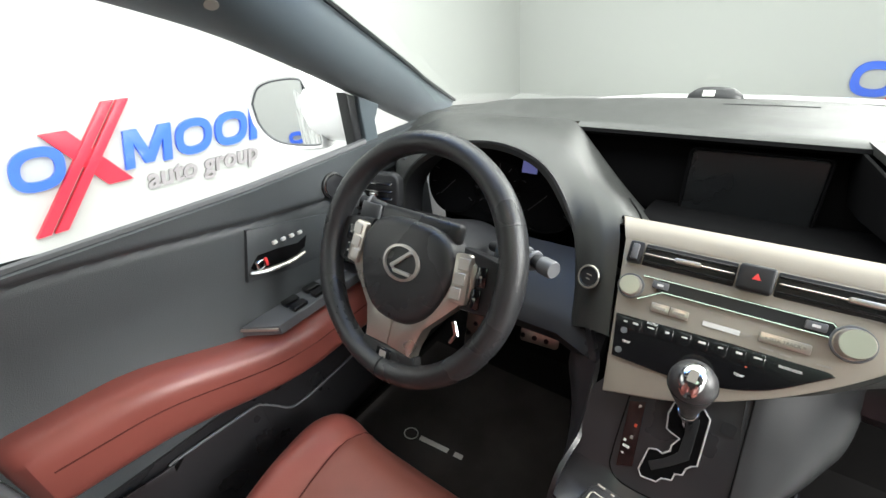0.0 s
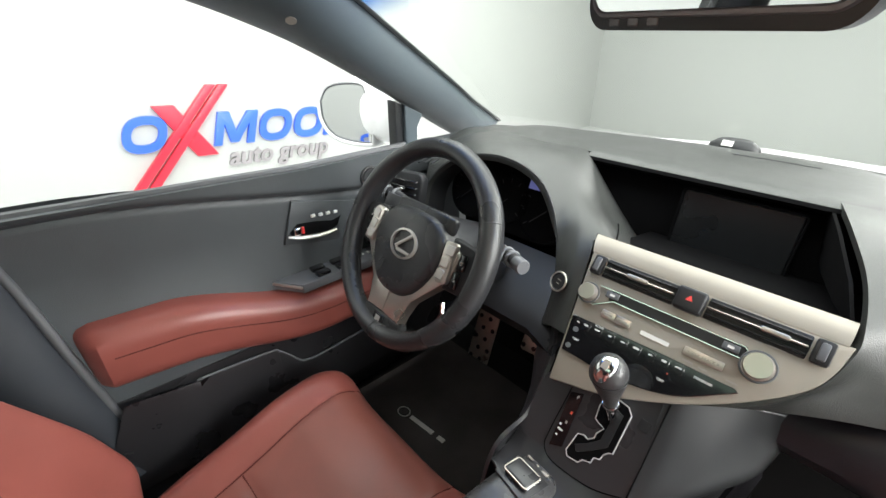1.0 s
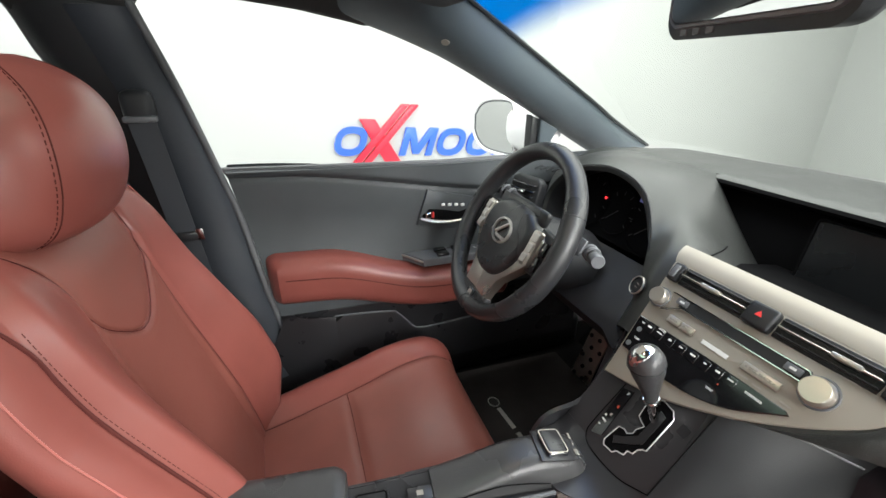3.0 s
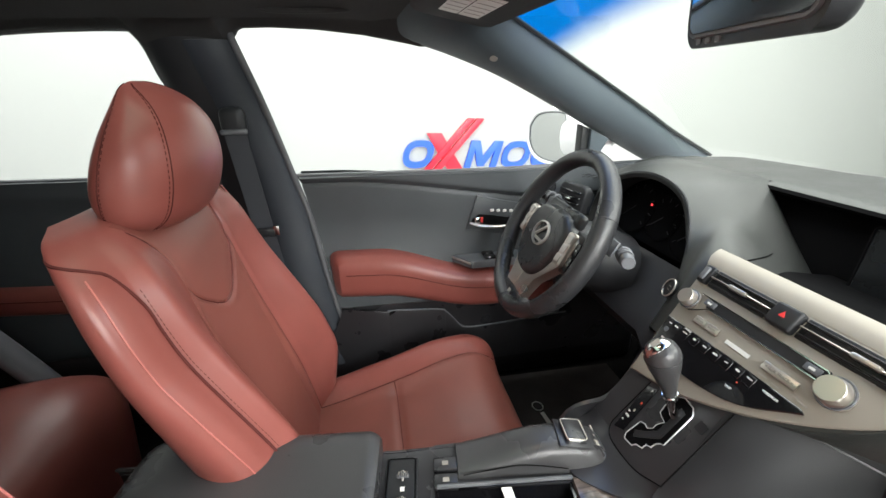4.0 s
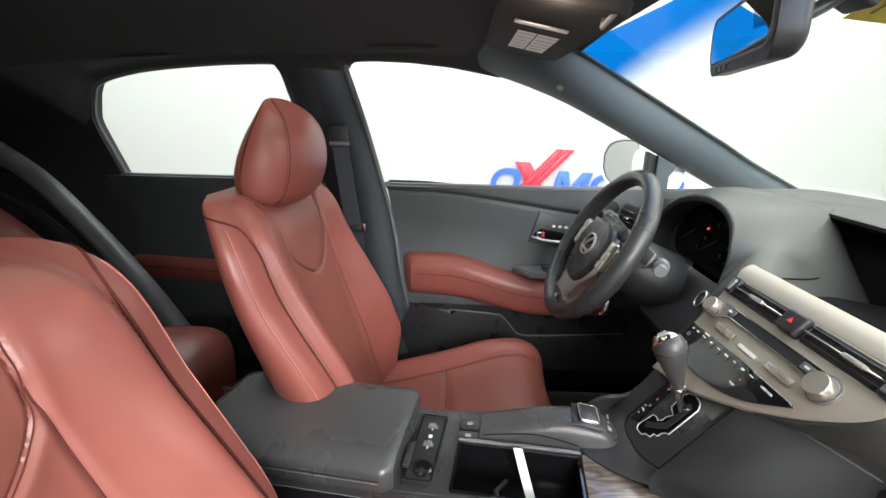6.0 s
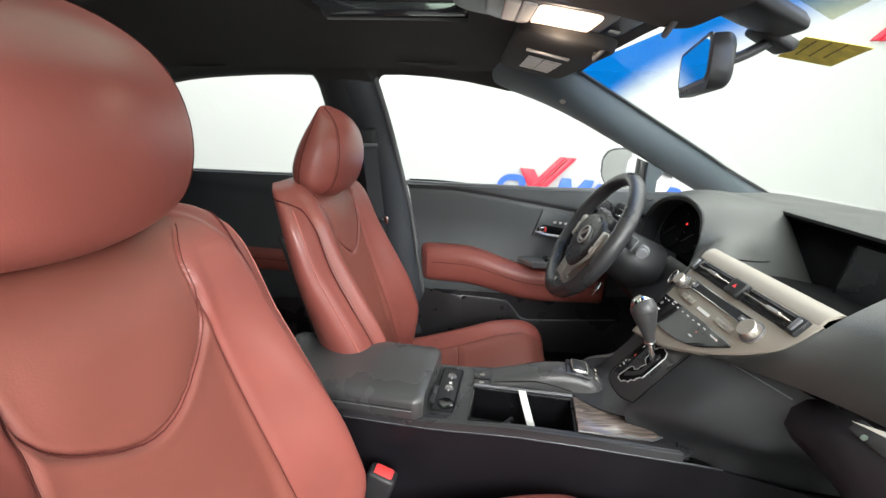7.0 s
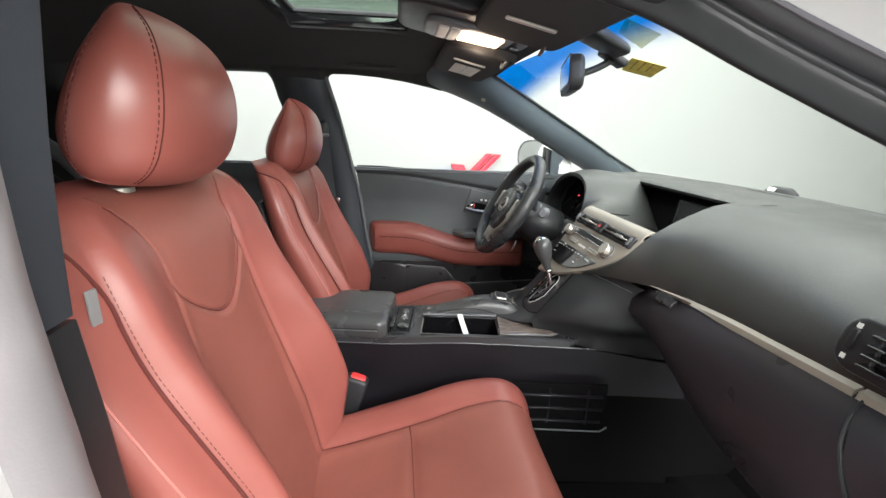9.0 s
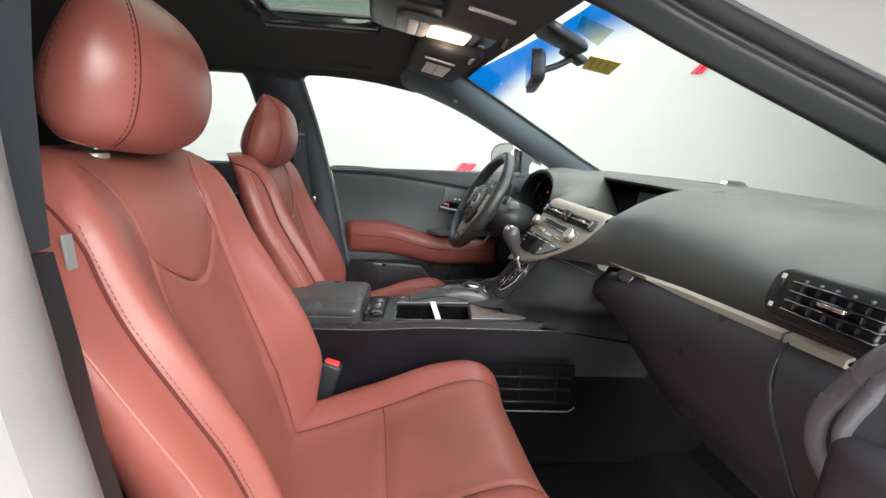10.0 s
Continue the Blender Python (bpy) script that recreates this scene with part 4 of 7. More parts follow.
def yoke_half(z):
    """Half-width of the sunk shoulder panel at a height."""
    r = 0.010 * smoothstep(0.62, 0.66, z)
    return sum(float(np.interp(z + d * r, YOKE_Z, YOKE_X)) for d in (-1.0, -0.5, 0.0, 0.5, 1.0)) / 5


YOKE = np.array([(yoke_half(z), z) for z in [0.606 + 0.175 * (k / 400) ** 1.6 for k in range(401)]])


def yoke_relief(ax, z):
    """Crease round the shoulder panel, which lies a little lower than the padding outside it."""
    if z < 0.58 or ax > 0.20:
        return 0.0
    d = float(np.sqrt(((YOKE - (ax, z)) ** 2).sum(axis=1).min()))
    inside = ax < yoke_half(z) and z > 0.606
    fade = smoothstep(0.785, 0.74, z)
    return fade * (-0.0030 * math.exp(-(d / 0.0036) ** 2) + (-0.0030 * math.exp(-(d / 0.020) ** 2) if inside else 0.0012 * math.exp(-((d - 0.009) / 0.008) ** 2)))


def back_front(x, z, off=0.0):
    """A point of the backrest's front face, raised by off."""
    e, i, hgt = back_value(FOLD_X, z), back_value(PANEL_X, z), back_value(FOLD_H, z)
    ax = min(abs(x), e)
    rise = smoothstep(i * 0.80, e - 0.012, ax) * hgt
    roll = -min(0.026, 0.35 * hgt + 0.010) * smoothstep(e - 0.036, e + 0.004, ax) ** 2
    crown = 0.010 * (1 - (ax / e) ** 2) * smoothstep(0.79, 0.70, z)
    crease = -0.0045 * math.exp(-((ax - i) / 0.0042) ** 2) * smoothstep(0.715, 0.69, z)
    bulge = 0.007 * math.exp(-((ax - (i + e) / 2) / 0.03) ** 2) * smoothstep(0.70, 0.5, z)
    return Vector((x, back_value(BACK_Y, z) + rise + roll + crown + crease + bulge + yoke_relief(ax, z) + off * 0.97, z + off * 0.2))


def side_point(z, t):
    """A point of the outboard side of the backrest, t from its front fold to its back."""
    e, sx, yb = back_value(FOLD_X, z), back_value(SIDE_X, z), back_value(BACK_Y, z) - back_value(THICK, z)
    edge = back_front(e, z)
    a = (1 - t) ** 3 * edge.x + 3 * t * (1 - t) ** 2 * (sx * 1.16) + 3 * t * t * (1 - t) * (sx * 0.98) + t ** 3 * (e * 0.7)
    b = (1 - t) ** 3 * edge.y + 3 * t * (1 - t) ** 2 * (edge.y - 0.012) + 3 * t * t * (1 - t) * yb + t ** 3 * yb
    return Vector((a, b, z))


def front_seat(label):
    seat = empty("car_seat", label, "car seat", group="front seats")
    heights = [0.06 + 0.52 * k / 60 for k in range(60)] + [0.58 + 0.18 * k / 100 for k in range(100)] + [0.76 + 0.038 * math.sin(math.pi / 2 * k / 26) for k in range(27)]
    nf, rings = 190, []
    for z in heights:
        e, sx, th = back_value(FOLD_X, z), back_value(SIDE_X, z), back_value(THICK, z)
        row = [back_front(e * (-1 + 2 * j / nf), z) for j in range(nf + 1)]
        edge = row[-1]
        yb = back_value(BACK_Y, z) - th
        side = []
        for j in range(1, 20):
            t = j / 20
            a = (1 - t) ** 3 * edge.x + 3 * t * (1 - t) ** 2 * (sx * 1.16) + 3 * t * t * (1 - t) * (sx * 0.98) + t ** 3 * (e * 0.7)
            b = (1 - t) ** 3 * edge.y + 3 * t * (1 - t) ** 2 * (edge.y - 0.012) + 3 * t * t * (1 - t) * yb + t ** 3 * yb
            side.append((a, b))
        row += [Vector((a, b, z)) for a, b in side]
        row += [Vector((e * 0.7 * (1 - 2 * j / 12), yb, z)) for j in range(13)]
        row += [Vector((-a, b, z)) for a, b in side[::-1]]
        rings.append(row)
    back = part("backrest", loft(rings), RED, seat, "red leather backrest with raised side bolsters", 60, local=True)
    nu, rows = 44, []
    zt, zb = 0.790, 0.6085
    for k in range(61):
        z = zb + (zt - zb) * (k / 60) ** 1.5
        w = max(yoke_half(z) - 0.003, 0.001)
        row = []
        for j in range(nu + 1):
            x = w * math.sin(math.pi / 2 * (-1 + 2 * j / nu))
            edge = min(w - abs(x), (z - zb) * 1.1)
            row.append(back_front(x, z, 0.0012 * min(1.0, max(edge, 0) / 0.004) - 0.0004))
        rows.append(row)
    bm = grid(rows)
    panel = part("shoulder_panel", bm, RED_DARK, back, "sunk shoulder panel", 70, local=True)
    zs = [0.606 + (0.780 - 0.606) * (k / 110) ** 1.6 for k in range(111)]
    part("seam", tube([back_front(-yoke_half(z), z, 0.0005) for z in zs[:0:-1]] + [back_front(yoke_half(z), z, 0.0005) for z in zs], 0.0007, 5), THREAD, panel, local=True)
    rows = []
    for j in range(81):
        u = -1 + 2 * j / 80
        top = next(z for z in [0.5 + 0.0005 * k for k in range(600)] if yoke_half(z + 0.003) > abs(u) * back_value(PANEL_X, z) or (z > 0.6025 and abs(u) < 0.05) or z > 0.70)
        rows.append([back_front(u * (back_value(PANEL_X, z) - 0.001), z, 0.0008) for z in [0.075 + (top - 0.075) * (1 - (1 - k / 110) ** 1.4) for k in range(111)]])
    part("insert", grid(rows), RED_DARK, back, "browner leather insert", 60, local=True)
    for sx in (-1, 1):
        hs = [0.08 + 0.70 * k / 60 for k in range(61)]
        part("seam", tube([back_front(sx * back_value(PANEL_X, z), z, 0.0004) for z in hs if z < 0.705], 0.0009, 5), THREAD, back, local=True)
        fold = [(back_front(sx * back_value(FOLD_X, z), z, 0.002) + Vector((sx * 0.0016, 0, 0))) for z in hs if z < 0.735]
        over = [side_point(z, t) for z, t in ((0.752, 0.06), (0.764, 0.14), (0.772, 0.26), (0.777, 0.42), (0.779, 0.60))]
        run = cat(fold[::3] + [Vector((sx * p.x, p.y, p.z)) for p in over], 4)
        part("piping", tube(run, 0.0021, 6), THREAD, back, "dark stitched piping", local=True)
        line = [back_front(sx * (back_value(FOLD_X, z) - 0.0045), z, 0.0004) for z in [0.08 + 0.65 * k / 100 for k in range(101)]]
        for k in range(100):
            part("stitching", tube([line[k], line[k].lerp(line[k + 1], 0.66)], 0.0006, 4), THREAD, back, local=True)
        ring_index = nf + 4 if sx > 0 else nf + 48
        line = [rings[i][ring_index] + Vector((sx * 0.0006, 0, 0)) for i in range(6, 160)]
        part("seam", tube(line, 0.0012, 5), PALETHREAD, back, "pale side seam", local=True)
    headrest(seat)

    cw = lambda s: level([(0, 0.235), (0.3, 0.26), (0.7, 0.262), (0.9, 0.25), (1, 0.235)], s)  # noqa: E731
    cd = lambda s: level([(0, 0.09), (0.5, 0.10), (0.85, 0.085), (1, 0.05)], s)  # noqa: E731

    def crelief(q, s):
        a = level([(0, 0.052), (0.45, 0.050), (0.70, 0.030), (0.85, 0.012), (1, 0.0)], s)
        b = a * math.exp(-((abs(q) - 0.82) / 0.24) ** 2)
        cross = -0.004 * math.exp(-((s - 0.36) / 0.012) ** 2) * (1 if abs(q) < 0.55 else 0)
        side = -0.004 * math.exp(-((abs(q) - 0.56) * 0.26 / 0.006) ** 2) * (1 if s < 0.72 else 0)
        return b + cross + side

    bm, cfront = pad([(-0.02, 0.200), (0.12, 0.222), (0.26, 0.262), (0.36, 0.299), (0.43, 0.308), (0.477, 0.270), (0.49, 0.19), (0.487, 0.10)][::-1], lambda s: cw(1 - s), lambda s: cd(1 - s), lambda q, s: crelief(q, 1 - s), nq=90, nr=16, steps=14)
    cush = part("seat_cushion", bm, RED, seat, "red leather seat cushion", 50, local=True)
    part("insert", grid([[cfront(0.552 * (-1 + 2 * j / 40), 1 - (0.02 + 0.93 * k / 60), 0.0010) for j in range(41)] for k in range(61)]), RED_DARK, cush, "browner leather insert", 60, local=True)
    for sx in (-1, 1):
        part("seam", tube([cfront(sx * 0.56, 1 - s, 0.0005) for s in [0.02 + 0.93 * k / 30 for k in range(31)]], 0.0014, 5), THREAD, cush, local=True)
    part("seam", tube([cfront(q, 1 - 0.36, 0.0005) for q in [-0.55 + 1.1 * k / 20 for k in range(21)]], 0.0014, 5), THREAD, cush, local=True)
    part("base_trim", box(0.46, 0.44, 0.13, 0.03, 3, (0, 0.20, 0.075)), BLACK, seat, "black plastic seat base", local=True)
    for sx in (-1, 1):
        part("rail", box(0.04, 0.52, 0.03, 0.006, 2, (sx * 0.17, 0.2, 0.015)), GREYPLASTIC, seat, local=True)
    part("backrest_shell", moved(box(0.34, 0.018, 0.44, 0.008, 3), pose(0, -0.110, 0.48, 15.2)), BLACK, seat, "black plastic back shell", local=True)
    return seat


passenger_seat = front_seat("red leather passenger seat with headrest beside the open doorway")
driver_seat = copy_thing(passenger_seat, pose(-0.343, -0.664, FLOOR_Z - 0.03))
for child in driver_seat.children:
    if child.name.startswith("headrest"):
        child.location.z -= 0.033
        child.location.x -= 0.010
        child.location.y -= 0.003
tagged(driver_seat, "red leather driver's seat behind the steering wheel")
passenger_seat.matrix_basis = pose(0.354, -0.668, FLOOR_Z)
for owner, sx in ((passenger_seat, 1), (driver_seat, -1)):
    tag = part("side_tag", box(0.003, 0.011, 0.034, 0.001, 1), TAGGREY, owner, "grey woven side tag", local=True)
    tag.matrix_basis = Matrix.Translation(back_front(sx * back_value(FOLD_X, 0.70), 0.70) + Vector((sx * 0.016, -0.012, 0))) @ pose(0, 0, 0, 12, 0, 0)
    if sx > 0:
        p, q = side_point(0.708, 0.03), side_point(0.708, 0.11)
        tag.matrix_basis = basis((p + q) / 2 + (p - q).cross(Vector((0, 0, 1))).normalized() * 0.005, Vector((0, 0, 1)).cross(p - q), p - q)


def rear_bench():
    b = empty("rear_bench", "red leather rear bench seat behind the front seats", "bench seat", (0, -1.4, FLOOR_Z))
    flat = lambda q, s: 0.012 * math.exp(-((abs(q) - 0.75) / 0.2) ** 2)  # noqa: E731
    bm, fr = pad([(-1.10, 0.45), (-1.08, 0.66), (-1.12, 0.735), (-1.22, 0.75), (-1.38, 0.735), (-1.52, 0.72)], lambda s: 0.63, lambda s: 0.10, flat, nq=40, nr=10, steps=6, p=14)
    part("seat_cushion", bm, RED, b)
    bm, fr = pad([(-1.36, 0.74), (-1.41, 0.88), (-1.49, 0.985), (-1.56, 1.06), (-1.63, 1.12), (-1.67, 1.14)], lambda s: 0.575, lambda s: 0.10, flat, nq=40, nr=10, steps=6, p=14)
    part("backrest", bm, RED, b)
    part("backrest_edge", tube(cat([(-0.588, -1.38, 0.76), (-0.588, -1.43, 0.885), (-0.588, -1.51, 0.99), (-0.588, -1.58, 1.065), (-0.588, -1.66, 1.13)], 6), 0.016, 10), BLACK, b, "black edge trim")
    return b


rear_bench()

# ---- dashboard ----
PANEL = basis((0, 0, 1.05), (1, 0, 0), (0, 0.62, 0.78))  # the centre panel: x across, y up its slope, z towards the cabin

dash = empty("dashboard", "soft black dashboard with champagne metal trim and round cluster hood", "dashboard", (0, 0.3, 1.0))


def sheet_between(a, b, n, bulge=(0, 0, 0)):
    """A smooth sheet from curve a to curve b (same count), bulging half way."""
    rows = []
    for i in range(n + 1):
        t = i / n
        rows.append([p.lerp(q, t) + Vector(bulge) * math.sin(math.pi * t) for p, q in zip(a, b)])
    return grid(rows)


HOOD_EDGE = cat([(-0.675, 0.20, 1.06), (-0.665, 0.22, 1.125), (-0.58, 0.30, 1.162), (-0.42, 0.30, 1.166), (-0.305, 0.30, 1.163), (-0.228, 0.185, 1.131), (-0.154, 0.070, 1.104), (-0.122, -0.035, 0.985)], 8)  # outer edge of the cluster hood
CHEEK_TOP = HOOD_EDGE[32:49]
CHEEK_LOW = cat([(-0.170, 0.30, 1.015), (-0.108, 0.20, 1.026), (-0.086, 0.078, 1.078)], 8)
RIDGE = []


def cheek_point(c, w):
    """The left wall of the screen recess: c runs from its back to its front, w down from the hood."""
    p, q = CHEEK_TOP[c], CHEEK_LOW[c]
    m = Vector((p.x * 0.55 + q.x * 0.45, (p.y + q.y) / 2, q.z + 0.48 * (p.z - q.z)))
    return p * (1 - w) ** 2 + m * 2 * w * (1 - w) + q * w * w


def build_pad():
    # top pad from the windscreen to its front edge
    rows = []
    for i in range(49):
        x = -0.70 + 1.42 * i / 48
        yw = 0.665 - 0.42 * x * x if x < 0 else 0.665 - 0.60 * x * x
        ye = 0.30 - 0.10 * smoothstep(-0.55, -0.70, x) + 0.035 * smoothstep(-0.305, -0.265, x) * smoothstep(0.13, 0.09, x)
        row = []
        for j in range(13):
            t = j / 12
            y = yw + (ye - yw) * t
            row.append((x, y, 1.140 + 0.024 * smoothstep(0, 0.5, t) + 0.004 * math.sin(math.pi * t) - 0.050 * smoothstep(-0.50, -0.70, x) * t))
        rows.append(row)
    part("top_pad", thick(grid(rows), 0.012), DASH, dash)
    # driver's hood: from the windscreen side round to the arch over the instruments
    arch = cat([(-0.585, 0.085, 1.00), (-0.575, 0.10, 1.08), (-0.50, 0.105, 1.145), (-0.385, 0.108, 1.172), (-0.285, 0.10, 1.150), (-0.222, 0.07, 1.085), (-0.190, 0.03, 1.01), (-0.185, 0.0, 0.95)], 8)
    outer = HOOD_EDGE
    rows = [[p.lerp(q, t) + Vector((0, -0.01, 0.012)) * math.sin(math.pi * t) for p, q in zip(outer, arch)] for t in [i / 18 for i in range(19)]]
    for c in range(32, 57):  # the hood rolls over into the screen recess
        f = smoothstep(32, 37, c) * smoothstep(56, 49, c)
        h, p = rows[6][c], rows[0][c]
        k = cheek_point(min(c - 32, 16), 0.4)
        for i in range(6):
            u = 0.5 + 0.5 * i / 6
            rows[i][c] = rows[i][c].lerp(k * (1 - u) ** 2 + p * 2 * u * (1 - u) + h * u * u, f)
    RIDGE[:] = [(rows[0][c].copy(), rows[6][c].copy(), smoothstep(32, 37, c) * smoothstep(56, 49, c)) for c in range(32, 49)]
    part("cluster_hood", thick(grid(rows), 0.010), DASH, dash)
    inner = [p + Vector((0.02 * (-0.385 - p.x) / 0.2, 0.045, -0.014)) for p in arch]
    part("hood_lining", thick(sheet_between(arch, inner, 4), 0.004), BLACK, dash)
    # lower driver's panel under the cluster, round the steering column
    low = [[(x, 0.10 - 0.12 * smoothstep(1.02, 0.93, z) + 0.26 * smoothstep(0.925, 0.885, z) - (0.03 if -0.2 < x else 0.0), z) for z in (1.02, 0.99, 0.96, 0.94, 0.92, 0.90, 0.885)] for x in (-0.70, -0.6, -0.5, -0.4, -0.3, -0.2, -0.13)]
    part("knee_panel", thick(grid(low), 0.01), POCKET, dash)


build_pad()


def build_cluster():
    c = part("gauge_binnacle", prism(rounded(0.318, 0.140, 0.066, n=8), 0.01), BLACK_AND_SHADE, dash, "dark instrument cluster behind the wheel")
    m = basis((-0.39, 0.165, 1.075), (1, 0, 0), (0, 0.35, 0.94))
    c.data.transform(m)
    part("backing", box(0.31, 0.008, 0.17, 0.003, 1, (-0.405, 0.207, 1.035)), BLACK_AND_SHADE, c)
    for dx, r in ((-0.095, 0.062), (0.0, 0.050), (0.095, 0.062)):
        ring = [(dx + r * math.cos(a), r * math.sin(a) - 0.005, 0.014) for a in [2 * math.pi * k / 40 for k in range(40)]]
        part("dial_ring", moved(tube(ring, 0.0018, 6, True), m), BLACK_AND_SHADE, c)
        part("dial_face", moved(lathe([(0.0, 0.0), (r * 0.94, 0.0), (r * 0.94, 0.003), (0.0, 0.003)], 32), m @ pose(dx, -0.005, 0.010)), BLACK_AND_SHADE, c)
        for k in range(9):
            a = math.radians(220 - 32 * k)
            part("tick", moved(box(0.009, 0.0016, 0.0008), m @ pose(dx + r * 0.80 * math.cos(a), -0.005 + r * 0.80 * math.sin(a), 0.0142, 0, 0, math.degrees(a))), DIMPRINT, c)
        a = math.radians(225)
        part("needle", moved(box(r * 0.7, 0.002, 0.001), m @ pose(dx + r * 0.3 * math.cos(a), -0.005 + r * 0.3 * math.sin(a), 0.0155, 0, 0, 225)), DIMPRINT, c)
    part("indicator_light", moved(box(0.005, 0.005, 0.001), m @ pose(-0.045, 0.012, 0.0165)), RED_LAMP, c, "red warning light")
    part("display", moved(box(0.028, 0.020, 0.001), m @ pose(0.058, 0.040, 0.0165)), BLUE_LCD, c, "dim blue display")
    return c


build_cluster()


def vent(name, m, w, h, slats, fins, parent, tab=0.03):
    v = part(name, moved(box(w, h, 0.03, 0.003, 2, (0, 0, -0.022)), m), BLACK, parent, "black air vent")
    for k in range(slats):
        y = -h / 2 + h * (k + 0.5) / slats
        part("slat", moved(box(w * 0.96, 0.003, 0.018, 0.001, 1), m @ pose(0, y, -0.002, 18)), GLOSS, v)
    for k in range(fins):
        x = -w / 2 + w * (k + 0.5) / fins
        part("fin", moved(box(0.002, h * 0.92, 0.012), m @ pose(x, 0, -0.008)), GREYPLASTIC, v)
    if tab:
        part("tab", moved(box(tab, 0.006, 0.010, 0.002, 2), m @ pose(w * 0.05, 0, 0.008)), CHROME, v, "chrome tab")
    return v


def build_centre():
    # panel outline: straight left edge, bottom sweeping up to the right
    bottom = cat([(-0.109, -0.139, 0), (-0.03, -0.118, 0), (0.043, -0.083, 0), (0.098, -0.046, 0), (0.142, -0.005, 0), (0.158, 0.026, 0), (0.163, 0.058, 0)], 6)
    edge = [(-0.134, 0.058)] + [(-0.134 + 0.025 * k / 4, 0.058 - 0.197 * k / 4) for k in range(1, 4)] + [(p.x, p.y) for p in bottom]
    panel = part("centre_panel", moved(prism(edge, 0.010, 0.003, 2, -0.010), PANEL), TRIM, dash, "champagne metal centre panel")
    # the band above the vents rolls back towards the screen
    rows = []
    for x0, x1 in [(-0.134 + 0.292 * k / 20, -0.146 + 0.304 * k / 20) for k in range(21)]:
        p0, p2 = PANEL @ Vector((x0, 0.0565, 0.0)), Vector((x1, 0.066, 1.109))
        rows.append([p0, p0.lerp(p2, 0.35) + Vector((0, -0.003, 0.005)), p0.lerp(p2, 0.7) + Vector((0, 0.0, 0.005)), p2, p2 + Vector((0, 0.006, -0.012))])
    part("upper_band", thick(grid(rows), 0.004), TRIM, dash, "champagne metal band over the vents")

    def at(u, v, w=0.0, turn=0):
        return PANEL @ pose(u, v, w, 0, 0, turn)

    for cx, w, tx in ((-0.058, 0.098, 0.0), (0.079, 0.103, 0.02)):
        v = part("air_vent", moved(box(w, 0.028, 0.02, 0.002, 2, (0, 0, -0.0085)), at(cx, 0.0405)), BLACK, panel, "black air vent")
        part("blade", moved(box(w * 0.97, 0.0022, 0.010, 0.001, 1), at(cx, 0.0405, 0.004)), SATIN, v, "silver-edged blade")
        for y in (-0.0085, 0.0085):
            part("blade", moved(box(w * 0.97, 0.0022, 0.008, 0.001, 1), at(cx, 0.0405 + y, 0.002)), BLACK, v)
        for k in range(7):
            part("fin", moved(box(0.0015, 0.024, 0.006), at(cx - w / 2 + w * (k + 0.5) / 7, 0.0405, -0.001)), BLACK, v)
        part("tab", moved(box(0.028, 0.006, 0.010, 0.002, 2), at(cx + tx, 0.0405, 0.008)), SATIN, v, "silver tab")
    for cx in (-0.1165, 0.1415):
        wheel = part("vent_wheel", moved(box(0.017, 0.028, 0.012, 0.003, 2), at(cx, 0.0405, 0.002)), BLACK, panel)
        part("ridge", moved(box(0.008, 0.020, 0.006, 0.002, 2), at(cx, 0.0405, 0.009)), GREYPLASTIC, wheel)
    hz = part("hazard_switch", moved(box(0.034, 0.030, 0.016, 0.004, 3), at(0.009, 0.0405, 0.004)), BLACK, panel, "black hazard switch")
    part("triangle", moved(prism([(-0.0042, -0.003), (0.0042, -0.003), (0.0, 0.0045)], 0.0006, at=0.0122), at(0.009, 0.0415)), REDPLASTIC, hz, "red triangle")
    # disc slot with its chrome surround and keys
    slot = part("disc_slot", moved(box(0.165, 0.016, 0.003, 0.001, 1), at(0.0, 0.007, 0.001)), BLACK, panel)
    part("surround", moved(tube([(x, y, 0.0025) for x, y in [(-0.10, 0.014), (0.08, 0.014), (0.088, 0.007), (0.082, -0.0005), (-0.075, -0.0005), (-0.09, -0.010), (-0.10, -0.016)]], 0.0012, 6), at(0, 0)), CHROME, slot, "chrome surround")
    for x in (-0.079, 0.068):
        key = part("key", moved(box(0.018, 0.009, 0.004, 0.001, 2), at(x, 0.007, 0.003)), GREYPLASTIC, slot)
        part("mark", moved(box(0.007, 0.003, 0.0004), at(x, 0.007, 0.0052)), PRINT, key)
    for name, u, v, r, h in (("tuning_knob", -0.111, -0.002, 0.0125, 0.014), ("volume_knob", 0.098, -0.001, 0.0150, 0.016)):
        base = part(name, moved(lathe([(0, 0), (r * 1.18, 0), (r * 1.18, 0.004), (r, 0.005), (r * 0.97, h), (r * 0.9, h + 0.0015), (0, h + 0.0015)], 40), at(u, v, 0.0)), SATIN, panel, "satin silver knob")
        part("knob_ring", moved(tube([(r * 1.14 * math.cos(a), r * 1.14 * math.sin(a), 0.004) for a in [2 * math.pi * k / 40 for k in range(40)]], 0.0014, 6, True), at(u, v)), GREYPLASTIC, base)
    for u0, u1, v in ((-0.083, -0.063, -0.020), (-0.062, -0.042, -0.020), (0.026, 0.070, -0.0185)):
        b = part("radio_button", moved(box(u1 - u0, 0.0105, 0.003, 0.001, 2), at((u0 + u1) / 2, v, 0.0015)), SATIN, panel, "silver button")
        if u0 < 0:
            part("mark", moved(box(0.012, 0.0026, 0.0004), at((u0 + u1) / 2, v, 0.0034)), GREYPRINT, b)
        else:
            lettering("< SEEK TRACK >", 0.0048, GREYPRINT, b, at((u0 + u1) / 2, v, 0.0034))
